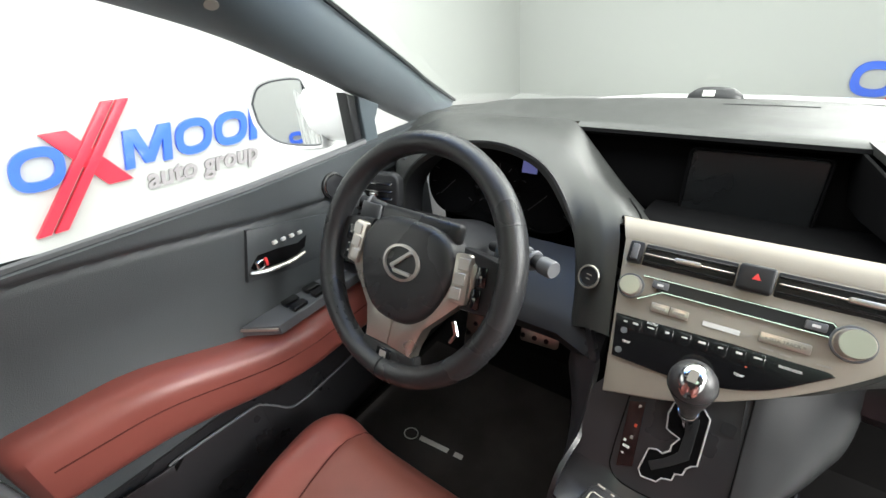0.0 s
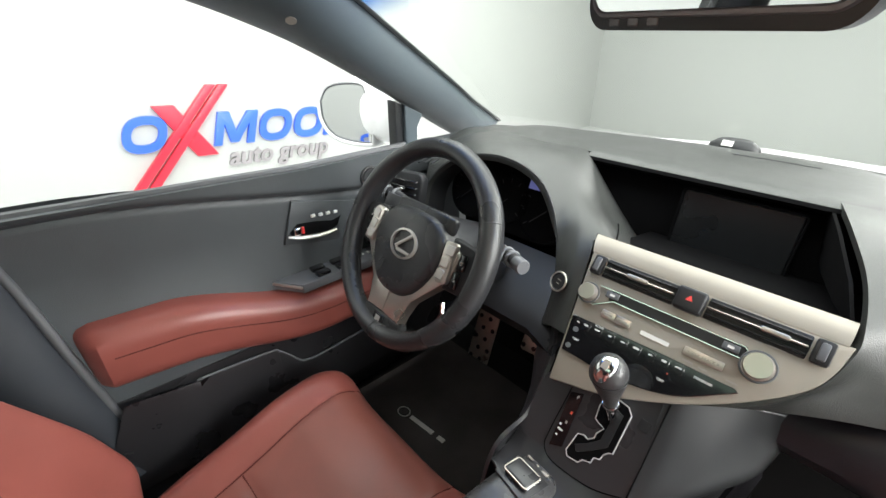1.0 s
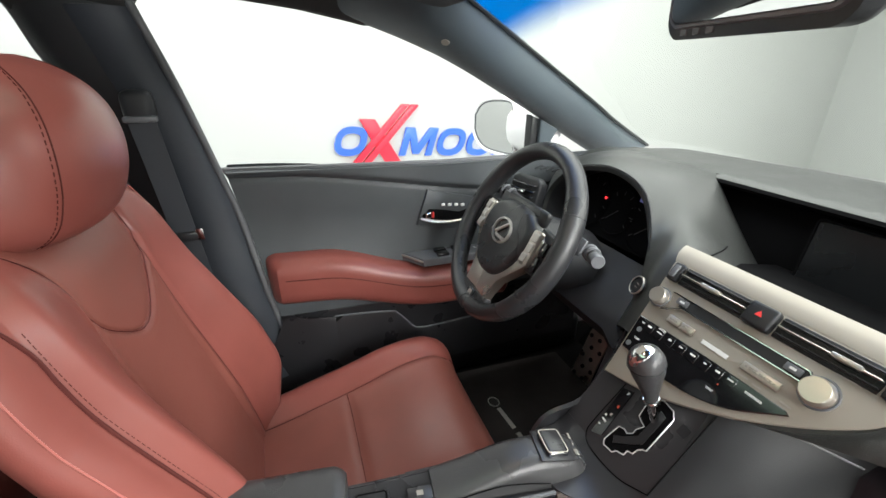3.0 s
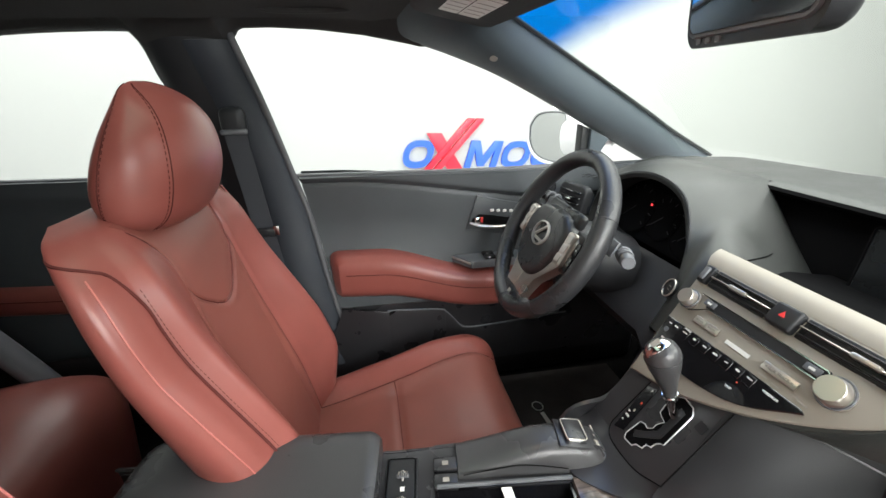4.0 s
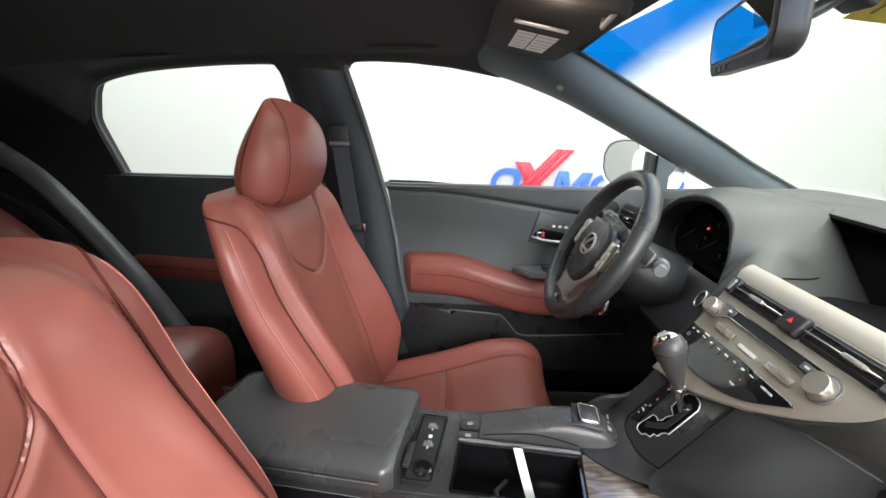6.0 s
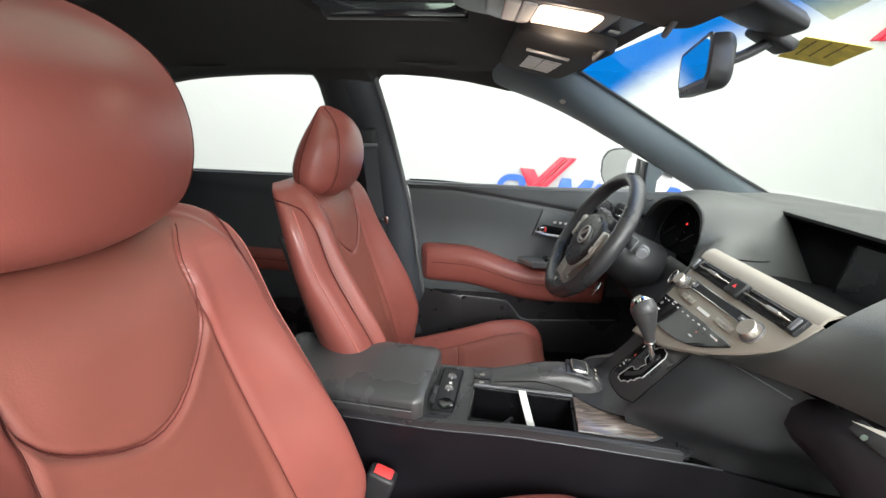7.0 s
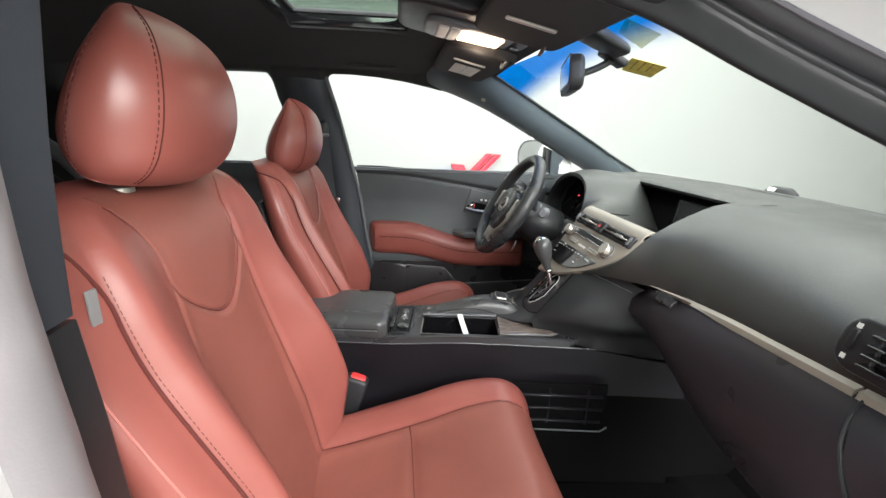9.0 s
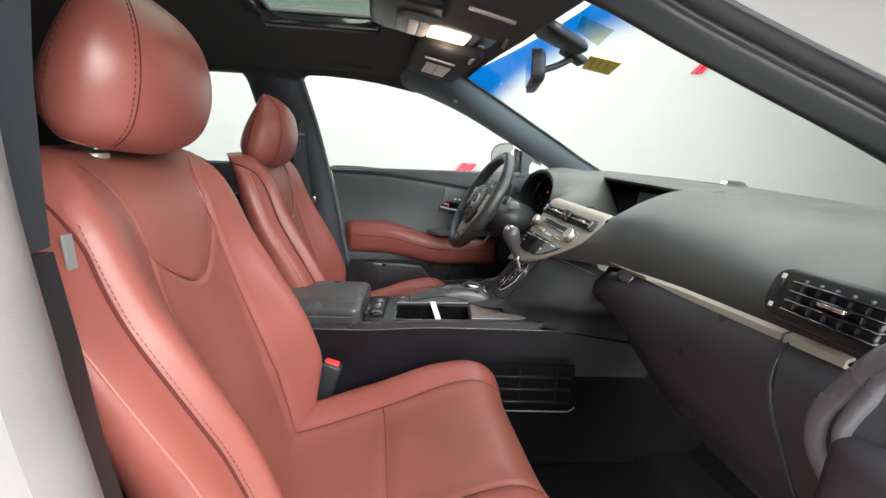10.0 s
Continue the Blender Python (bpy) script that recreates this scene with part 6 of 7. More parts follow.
# same kind of mat, its colour left near black for the shaded side
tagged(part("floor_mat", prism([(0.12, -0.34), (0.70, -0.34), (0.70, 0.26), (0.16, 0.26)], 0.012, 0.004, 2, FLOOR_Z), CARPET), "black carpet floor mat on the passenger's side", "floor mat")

# ---- centre console ----
console = empty("centre_console", "satin black centre console between the seats", "console", (-0.03, -0.35, FLOOR_Z))
CON = basis((-0.045, -0.49, 0.0), (0.9915, -0.13, 0), (0.13, 0.9915, 0))  # x across, y forwards along the console
GATE = basis((-0.0203, -0.0822, 0.9283), (0.993, -0.12, 0), (0.0755, 0.6248, 0.777))


def con(bm):
    return moved(bm, CON)


def build_console():
    # body: side walls and deck, cross-sections along its length
    def section(y):
        zt = 0.824 + 0.010 * smoothstep(0.0, 0.2, y) - 0.030 * smoothstep(0.46, 0.70, y)
        w = 0.092 + 0.004 * smoothstep(0.25, 0.5, y)
        return w, zt

    for sx in (-1, 1):
        rows = []
        for i in range(25):
            y = -0.40 + (1.12 if sx > 0 else 1.45) * i / 24
            w, zt = section(y)
            rows.append([(sx * (w - 0.005), y, zt + 0.001), (sx * (w + 0.001), y, zt - 0.002), (sx * (w + 0.0025), y, zt - 0.015), (sx * (w - 0.001), y, zt - 0.017), (sx * (w + 0.0005), y, 0.735), (sx * (w + 0.008), y, 0.60 + 0.10 * smoothstep(0.15, 0.32, y)), (sx * (w + 0.012), y, 0.55), (sx * (w + 0.012), y, FLOOR_Z)])
        part("deck_rail", con(thick(grid([r[:4] for r in rows if r[0][1] < 0.47]), 0.004)), CONSOLE, console)
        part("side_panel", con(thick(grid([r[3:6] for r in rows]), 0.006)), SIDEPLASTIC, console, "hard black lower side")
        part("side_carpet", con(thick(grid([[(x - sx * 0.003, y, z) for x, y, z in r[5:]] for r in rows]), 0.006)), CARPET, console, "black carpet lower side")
        part("side_trim", con(tube([(sx * (section(y)[0] + 0.0012), y, section(y)[1] - 0.017) for y in [-0.35 + 0.85 * k / 20 for k in range(21)]], 0.0014, 6)), GREYPLASTIC, console)
    # deck strips round the tray: rear, left, right and front
    def strip(x0, x1, y0, y1, dz=0.0):
        return con(thick(grid([[(x, y0 + (y1 - y0) * k / 8, section(y0 + (y1 - y0) * k / 8)[1] + dz) for k in range(9)] for x in (x0, x1)]), 0.012))

    part("deck", strip(-0.092, 0.092, -0.06, 0.085), CONSOLE, console)
    part("deck", strip(-0.094, -0.012, 0.085, 0.36), CONSOLE, console)
    part("deck", strip(0.080, 0.0935, 0.085, 0.45), CONSOLE, console)
    part("deck", strip(0.040, 0.082, 0.395, 0.46, -0.002), CONSOLE, console)
    # tray: open box with a bright front rail
    t = part("tray", con(joined(box(0.092, 0.187, 0.006, at=(0.034, 0.181, 0.757)), box(0.004, 0.187, 0.075, at=(-0.012, 0.181, 0.7945)), box(0.004, 0.187, 0.075, at=(0.080, 0.181, 0.7945)), box(0.092, 0.004, 0.075, at=(0.034, 0.087, 0.7935)), box(0.092, 0.004, 0.075, at=(0.034, 0.274, 0.7945)))), GLOSS, console, "deep black storage tray")
    part("rail", con(tube([(-0.013, 0.087, 0.838), (-0.013, 0.276, 0.841)], 0.0030, 8)), GREYPLASTIC, t, "grey rail")
    part("cup_divider", con(tube([(0.006, 0.165, 0.785), (0.035, 0.150, 0.792), (0.075, 0.165, 0.785)], 0.004, 8)), BLACK, t)
    # wood wedge in front of the tray
    part("wood_inlay", con(prism([(-0.016, 0.277), (0.079, 0.277), (0.0775, 0.395), (0.066, 0.412), (0.040, 0.388), (0.012, 0.345), (-0.010, 0.305)], 0.008, 0.002, 2, 0.831)), WOOD, console, "glossy grey-brown wood inlay")
    part("inlay_edge", con(tube([(0.0805, 0.277, 0.838), (0.0795, 0.397, 0.838), (0.067, 0.415, 0.838)], 0.0016, 6)), GREYPLASTIC, console)
    part("deck_seam", con(tube([(0.0945, 0.431, 0.800), (0.0935, 0.431, 0.832), (0.060, 0.440, 0.836)], 0.0012, 5)), BLACK_AND_SHADE, console)
    # dial box with two knurled heater wheels and a power socket
    d = part("dial_box", con(box(0.146, 0.046, 0.010, 0.003, 2, (0.0, 0.036, 0.8255))), BLACK, console)
    part("dial_rim", con(tube([(x, y, 0.8305) for x, y in rounded(0.140, 0.040, 0.004, 0.0, 0.036)], 0.0012, 5, True)), BLACK_AND_SHADE, d)
    for x in (-0.040, 0.001):
        w = part("heater_wheel", con(moved(lathe([(0, -0.0035), (0.0085, -0.0035), (0.0095, -0.002), (0.0095, 0.002), (0.0085, 0.0035), (0, 0.0035)], 24), pose(x, 0.038, 0.8275, 0, 90))), GREYPLASTIC, d, "small knurled heater wheel")
        for q in range(5):
            part("knurl", con(moved(box(0.0074, 0.0012, 0.0012), pose(x, 0.038 + 0.0096 * math.sin(0.32 * (q - 2)), 0.8275 + 0.0096 * math.cos(0.32 * (q - 2))))), SATIN, w)
        part("detent", con(box(0.018, 0.0030, 0.0020, 0.0008, 1, (x, 0.038, 0.8315))), BADGE, d)
    part("mark", con(box(0.007, 0.006, 0.0005, at=(-0.019, 0.038, 0.8308))), PRINT, d)
    sock = part("socket_cap", con(moved(lathe([(0, 0), (0.016, 0), (0.016, 0.005), (0.013, 0.007), (0, 0.006)], 8), pose(0.050, 0.040, 0.8295, 0, 0, 22.5))), GLOSS, d, "black socket cap")
    for x in (-0.052, -0.024):
        b = part("console_button", con(box(0.022, 0.034, 0.008, 0.002, 2, (x, 0.100, 0.8335))), CONSOLE, console)
        part("mark", con(box(0.007, 0.009, 0.0005, at=(x, 0.100, 0.838))), GREYPRINT, b)
    # hand rest: a long low hump that carries the pointer pad near its front
    crest_y = [0.118, 0.130, 0.150, 0.175, 0.200, 0.225, 0.250, 0.270, 0.312, 0.325, 0.336, 0.344]
    crest_z = [0.838, 0.8425, 0.8475, 0.856, 0.865, 0.8715, 0.8745, 0.8745, 0.868, 0.862, 0.850, 0.838]
    half_x = [0.0270, 0.0285, 0.0290, 0.0290, 0.0292, 0.0298, 0.0300, 0.0300, 0.0295, 0.0280, 0.0235, 0.0120]
    rings = []
    for i in range(61):
        y = 0.118 + 0.226 * i / 60
        top = sum(float(np.interp(y + e, crest_y, crest_z)) for e in (-0.006, 0, 0.006)) / 3
        w = float(np.interp(y, crest_y, half_x))
        base = section(y)[1] - 0.004
        ring = []
        for j in range(32):
            c, sn = math.cos(2 * math.pi * j / 32), math.sin(2 * math.pi * j / 32)
            up = max(0.0, math.copysign(abs(sn) ** 0.42, sn))
            ring.append((-0.060 + (w + 0.006 * (1 - up)) * math.copysign(abs(c) ** 0.55, c), y, base + (top - base) * up))
        rings.append(ring)
    hump = part("hand_rest", con(loft(rings)), KNOBLEATHER, console, "smooth black hand rest")
    part("skirt_line", con(tube(cat([(-0.027, 0.125, 0.840), (-0.028, 0.170, 0.847), (-0.0275, 0.205, 0.852), (-0.0265, 0.240, 0.849), (-0.0255, 0.275, 0.842)], 6), 0.0009, 5)), BLACK_AND_SHADE, hump)
    plate_m = CON @ pose(-0.060, 0.289, 0.8715, -8)
    part("pad_plate", moved(prism([(-0.026, -0.023), (0.026, -0.026), (0.028, 0.022), (-0.026, 0.024)], 0.0022, 0.0008, 2), plate_m), CONSOLE, hump, "satin black plate round the pad")
    pp = part("pointer_pad", moved(box(0.038, 0.029, 0.009, 0.003, 3, (0, 0, 0.006)), plate_m), CONSOLE, hump, "black pointer pad with chrome rim")
    part("rim", moved(tube([(x, y, 0.0085) for x, y in rounded(0.039, 0.030, 0.005)], 0.0011, 6, True), plate_m), SATIN, pp)
    part("front_edge", moved(box(0.003, 0.028, 0.005, 0.0012, 2, (0.0195, 0, 0.006)), plate_m), CHROME, pp, "chrome edge")
    for k, (w, h) in enumerate(((0.010, 0.004), (0.004, 0.004), (0.010, 0.007))):
        part("key", moved(box(w, h, 0.002, 0.0008, 1), CON @ pose(-0.076 + 0.014 * k, 0.3245 - 0.001 * k, 0.8640, -28)), GREYPRINT, hump)
    # arm rest lid
    rings = []
    for i in range(49):
        s = 0.5 - 0.5 * math.cos(math.pi * i / 48)
        y = -0.335 + 0.340 * s
        e = min(1.0, (7 * math.sin(math.pi * min(max(s, 0.003), 0.997))) ** 0.45)
        zc, w, h = 0.842 - 0.002 * s, 0.100 * (0.86 + 0.14 * e), 0.032
        ring = []
        for j in range(36):
            c, sn = math.cos(2 * math.pi * j / 36), math.sin(2 * math.pi * j / 36)
            ring.append((w * math.copysign(abs(c) ** 0.42, c) - 0.002, y, zc + h * (0.7 + 0.3 * e) * math.copysign(abs(sn) ** 0.5, sn)))
        rings.append(ring)
    lid = part("armrest_lid", con(loft(rings)), KNOBLEATHER, console, "black leather armrest lid")
    for z, mt in ((0.8455, BLACK_AND_SHADE), (0.8415, GREYPLASTIC)):
        part("stitching", con(tube([(0.0976, -0.30 + 0.285 * k / 14, z) for k in range(15)] + [(0.090, -0.004, z)], 0.0010, 5)), mt, lid)
    part("lid_base", con(box(0.186, 0.33, 0.035, 0.010, 2, (-0.002, -0.165, 0.818))), CONSOLE, console)
    part("lid_latch", con(box(0.05, 0.012, 0.012, 0.004, 2, (0.03, 0.014, 0.835))), CONSOLE, lid)

    # sloping shift plate and the flanks that flow up to the dashboard
    def g(bm):
        return moved(bm, GATE)

    part("shift_plate", g(prism([(-0.104, 0.0), (-0.060, 0.070), (0.052, 0.085), (0.055, 0.064), (0.067, -0.066), (0.0245, -0.087), (-0.030, -0.095), (-0.052, -0.087), (-0.100, -0.092)][::-1], 0.004, 0.0008, 1, -0.0055)), CONSOLE, console)
    slot = [Vector((x, y, 0)) for x, y in [(-0.0111, -0.0072), (-0.0150, 0.010), (-0.0130, 0.0242), (-0.0013, 0.0318), (0.0166, 0.0310), (0.0245, 0.0236), (0.0287, -0.0300), (0.0239, -0.0330), (0.0200, -0.0385), (0.0192, -0.0465), (0.0122, -0.0500), (0.0116, -0.0580), (0.0018, -0.0622), (-0.0019, -0.0690), (-0.0176, -0.0723), (-0.0227, -0.0665), (-0.0205, -0.0388), (-0.0126, -0.0350), (-0.0058, -0.0361), (0.0002, -0.0291), (-0.0005, -0.0223), (0.0046, -0.0112), (-0.0049, -0.0095)]]
    gate = part("shift_gate", g(prism([(p.x, p.y) for p in slot][::-1], 0.0015, 0, 1, -0.0010)), BLACK_AND_SHADE, console, "stepped black gear gate with chrome edge")
    part("gate_track", g(prism([(0.006, 0.020), (0.0165, 0.018), (0.0200, -0.028), (0.008, -0.042), (-0.010, -0.060), (-0.0165, -0.052), (-0.004, -0.041), (0.008, -0.026)][::-1], 0.0010, 0.0004, 1, 0.0008)), BLACK, gate)
    part("gate_edge", g(tube([(p.x, p.y, 0.0002) for p in slot], 0.0010, 6, True)), BRIGHTEDGE, gate, "chrome edge")
    strip_ = part("gear_display", g(prism([(-0.0575, 0.002), (-0.0408, 0.0095), (-0.0296, -0.068), (-0.0461, -0.077)], 0.0015, 0, 1, -0.0013)), GLOSS, console, "narrow black gear display")
    lettering("P", 0.006, PRINT, strip_, GATE @ pose(-0.0445, 0.001, 0.0006))
    for u, v, w, h, mt in ((-0.0416, -0.022, 0.003, 0.004, AMBER_LAMP), (-0.0412, -0.037, 0.003, 0.004, GREYPRINT), (-0.0470, -0.0435, 0.003, 0.003, PRINT), (-0.0435, -0.050, 0.008, 0.003, PRINT), (-0.0447, -0.059, 0.003, 0.002, PRINT)):
        part("gear_mark", g(box(w, h, 0.0005, at=(u, v, 0.0006))), mt, strip_)
    part("cover_cap", g(prism(rounded(0.014, 0.014, 0.002, 0.0425, 0.023), 0.001, 0, 1, -0.0008)), BLACK, console)
    arc = cat([(-0.0600, 0.008, -0.0012), (-0.0560, -0.060, -0.0012), (-0.0510, -0.0835, -0.0012), (-0.0300, -0.0925, -0.0012), (0.0245, -0.0845, -0.0012), (0.0655, -0.0645, -0.0012)], 6)
    part("plate_seam", g(tube(arc, 0.0009, 5)), BLACK_AND_SHADE, console)
    part("plate_seam", g(tube([(0.0545, 0.064, -0.0012), (0.0665, -0.065, -0.0012)], 0.0010, 5)), BLACK_AND_SHADE, console)
    # flanks; on the right one black and carpet colours also stand for shade
    right = [[(0.030, -0.043, 0.985), (0.046, -0.030, 0.996), (0.068, -0.004, 1.002), (0.105, 0.028, 0.994), (0.140, 0.060, 0.980), (0.160, 0.095, 0.968)],
             [(0.037, -0.089, 0.926), (0.060, -0.072, 0.934), (0.090, -0.040, 0.940), (0.118, 0.000, 0.938), (0.145, 0.045, 0.930), (0.160, 0.095, 0.920)],
             [(0.040, -0.1315, 0.8745), (0.064, -0.110, 0.882), (0.094, -0.072, 0.886), (0.122, -0.022, 0.885), (0.145, 0.030, 0.882), (0.155, 0.110, 0.880)],
             [(0.044, -0.141, 0.855), (0.060, -0.106, 0.845), (0.082, -0.068, 0.844), (0.102, -0.030, 0.848), (0.126, 0.035, 0.850), (0.150, 0.240, 0.840)],
             [(0.046, -0.132, 0.824), (0.064, -0.096, 0.822), (0.088, -0.058, 0.818), (0.102, -0.026, 0.816), (0.120, 0.045, 0.800), (0.138, 0.450, 0.760)]]
    tunnel = [[(0.048, -0.130, 0.705), (0.060, -0.100, 0.705), (0.082, -0.060, 0.705), (0.102, -0.010, 0.700), (0.120, 0.060, 0.690), (0.138, 0.450, 0.680)],
              [(0.048, -0.130, 0.440), (0.060, -0.100, 0.440), (0.082, -0.060, 0.440), (0.102, -0.010, 0.440), (0.120, 0.080, 0.440), (0.128, 0.660, 0.440)]]
    for name, some, material in (("right_flank", right, BLACK), ("flank_carpet_and_shade", right[4:] + tunnel, CARPET)):
        rows = [cat(r, 6) for r in some]
        cols = [cat([r[k] for r in rows], 6) for k in range(len(rows[0]))]
        part(name, thick(grid(cols), 0.006), material, console)
    part("flank_seam", tube(cat([(0.064, -0.023, 0.990), (0.105, 0.013, 0.980), (0.140, 0.046, 0.968)], 6), 0.0012, 5), GREYPLASTIC, console)
    left = [[(-0.121, -0.068, 0.925), (-0.128, -0.04, 0.95), (-0.16, 0.01, 0.97)], [(-0.119, -0.108, 0.877), (-0.130, -0.08, 0.88), (-0.17, -0.02, 0.90)], [(-0.128, -0.182, 0.834), (-0.132, -0.13, 0.80), (-0.15, 0.0, 0.78)], [(-0.125, -0.22, 0.62), (-0.13, -0.12, 0.55), (-0.15, 0.1, 0.50)]]
    rows = [cat(r, 6) for r in left]
    cols = [cat([r[k] for r in rows], 6) for k in range(len(rows[0]))]
    part("left_flank", thick(grid(cols), 0.006), CONSOLE, console)
    top = cat([GATE @ Vector((u, v, -0.0020)) for u, v in ((-0.100, -0.086), (-0.052, -0.084), (-0.030, -0.092), (0.0245, -0.084), (0.066, -0.064))], 6)
    foot_line = cat([(-0.129, -0.180, 0.834), (-0.085, -0.198, 0.837), (-0.032, -0.212, 0.840), (0.010, -0.180, 0.843), (0.045, -0.142, 0.853)], 6)
    rows = [[p.lerp(q, t) + Vector((0, 0.006, -0.010)) * math.sin(math.pi * t) * (1 - k / (len(top) - 1)) for k, (p, q) in enumerate(zip(top, foot_line))] for t in [i / 8 for i in range(9)]]
    part("front_deck", thick(grid(rows), 0.005), CONSOLE, console)


build_console()

# gear lever
lever = empty("gear_lever", "black leather gear knob with a chrome top on a steel shaft", "gear lever", (-0.027, -0.066, 0.934))
KNOB = Vector((-0.020, -0.108, 1.022))
foot = Vector((-0.014, -0.078, 0.928))
d_ = (KNOB - foot).normalized()
part("shaft", tube([foot, foot.lerp(KNOB, 0.6)], 0.0065, 12), CHROME, lever)
km = basis(KNOB, (1, -0.1, 0), Vector((1, -0.1, 0)).cross(-d_))
part("knob", moved(lathe([(0.0, -0.056), (0.0085, -0.056), (0.0095, -0.050), (0.0118, -0.038), (0.0160, -0.022), (0.0198, -0.008), (0.0220, 0.004), (0.0218, 0.013), (0.0185, 0.022), (0.0110, 0.028), (0.0, 0.030)], 32), basis(KNOB, d_.orthogonal(), d_.cross(d_.orthogonal()))), KNOBLEATHER, lever)
part("collar", moved(lathe([(0.0, -0.061), (0.0100, -0.061), (0.0110, -0.058), (0.0100, -0.055), (0.0, -0.055)], 24), basis(KNOB, d_.orthogonal(), d_.cross(d_.orthogonal()))), CHROME, lever, "chrome collar")
part("seam", moved(tube([(0.0221 * math.cos(a), 0.0221 * math.sin(a), 0.006) for a in [2 * math.pi * k / 36 for k in range(36)]], 0.0007, 5, True), basis(KNOB, d_.orthogonal(), d_.cross(d_.orthogonal()))), BLACK, lever)
KT = basis(KNOB + d_ * 0.008, (1, -0.10, 0), Vector((0.10, 0.80, 0.60)))
part("chrome_top", moved(grid([[(0.0115 * r * math.cos(a), 0.0185 * r * math.sin(a), math.sqrt(0.0230 ** 2 - (0.0115 * r * math.cos(a)) ** 2 - (0.0185 * r * math.sin(a)) ** 2) + 0.0016 * (1 - r ** 6) - 0.0006) for a in [2 * math.pi * k / 32 for k in range(32)]] for r in (0.02, 0.3, 0.6, 0.8, 0.9, 0.96, 1.0)], close_v=True), KT), CHROME, lever, "chrome top plate")
part("shift_mark", moved(box(0.008, 0.012, 0.0006), KT @ pose(0, 0.002, 0.0244)), GREYPRINT, lever)

# paper ticket standing in the tray
ticket = tagged(part("paper_slip", thick(grid([[CON @ Vector((0.068 - 0.066 * k + 0.004 * math.sin(3 * k), v - 0.034 * k, 0.775 + 0.074 * k)) for k in [j / 8 for j in range(9)]] for v in (0.207, 0.214, 0.221)]), 0.0008), PAPER),
                "curled white paper slip standing in the storage tray", "paper slip")

# seat belt buckle beside the passenger seat
buckle = empty("belt_buckle", "black seat belt buckle with a red press button", "belt buckle", (0.10, -0.58, 0.70))
bm_ = basis((0.098, -0.575, 0.705), (1, -0.1, 0.1), (0.1, 1, -0.35))
part("housing", moved(box(0.034, 0.052, 0.095, 0.008, 3), bm_), BLACK, buckle)
part("press_button", moved(box(0.022, 0.034, 0.012, 0.003, 2), bm_ @ pose(0, 0, 0.045)), REDPLASTIC, buckle, "red press button")
part("strap", moved(box(0.025, 0.006, 0.20), bm_ @ pose(0, 0.0, -0.13)), STRAP, buckle)

# ribbed black tray on the passenger footwell tunnel
net = empty("footwell_tray", "ribbed black tray along the tunnel in the passenger footwell", "tray", (0.12, -0.05, 0.5))
part("floor_plate", con(box(0.010, 0.27, 0.125, 0.004, 2, (0.128, 0.395, 0.680))), BLACK_AND_SHADE, net)
for k in range(3):
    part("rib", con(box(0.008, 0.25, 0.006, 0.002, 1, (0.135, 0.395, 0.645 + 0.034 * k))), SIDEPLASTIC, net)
for k in range(3):
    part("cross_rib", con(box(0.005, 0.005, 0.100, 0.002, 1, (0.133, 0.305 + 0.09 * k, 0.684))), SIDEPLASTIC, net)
part("edge", con(tube([(0.138, 0.26, 0.620), (0.138, 0.522, 0.620), (0.136, 0.538, 0.631)], 0.0020, 8)), GREYPLASTIC, net)

# ---- overhead: console, visors, mirror, handles ----
over = empty("overhead_console", "black overhead console with a lit map lamp", "overhead console", (-0.07, -0.30, 1.52))
OV = basis((-0.02, -0.30, 1.520), (1, 0, 0), (0, -0.97, 0.16))  # z points down into the cabin
part("housing", moved(prism(rounded(0.26, 0.30, 0.05, 0.0, 0.02), 0.030, 0.014, 4, -0.012), OV), BLACK, over)
pod = part("lamp_pod", moved(prism(rounded(0.150, 0.190, 0.035, -0.012, 0.015), 0.012, 0.006, 3, 0.016), OV), GREYPLASTIC, over, "pale grey lamp pod")
part("lens", moved(prism(rounded(0.112, 0.092, 0.014, -0.012, -0.012), 0.006, 0.003, 2, 0.026), OV), BULB, pod, "lit warm lamp lens")
part("rocker", moved(prism(rounded(0.112, 0.020, 0.005, -0.012, 0.047), 0.006, 0.002, 2, 0.026), OV), PRINT, pod, "pale grey rocker")
part("rocker", moved(prism(rounded(0.108, 0.022, 0.005, -0.012, 0.071), 0.006, 0.002, 2, 0.026), OV), PRINT, pod, "pale grey rocker")
part("holder_door", moved(prism(rounded(0.075, 0.11, 0.03, 0.085, -0.055), 0.012, 0.006, 3, 0.014), OV), BLACK, over, "black spectacle holder door")
part("holder_latch", moved(tube(cat([(0.075, -0.100, 0.024), (0.078, -0.102, 0.030), (0.092, -0.102, 0.030), (0.095, -0.100, 0.024)], 4), 0.0025, 6), OV), CHROME, over, "chrome latch")
part("switch", moved(box(0.012, 0.018, 0.003, 0.001, 1, (-0.062, -0.102, 0.020)), OV), PRINT, over)
data = bpy.data.lights.new("map_lamp", "POINT")
data.energy, data.color, data.shadow_soft_size = 0.5, (1.0, 0.78, 0.58), 0.03
lamp_ob = new("map_lamp", data)
lamp_ob.location = OV @ Vector((-0.04, -0.015, 0.055))


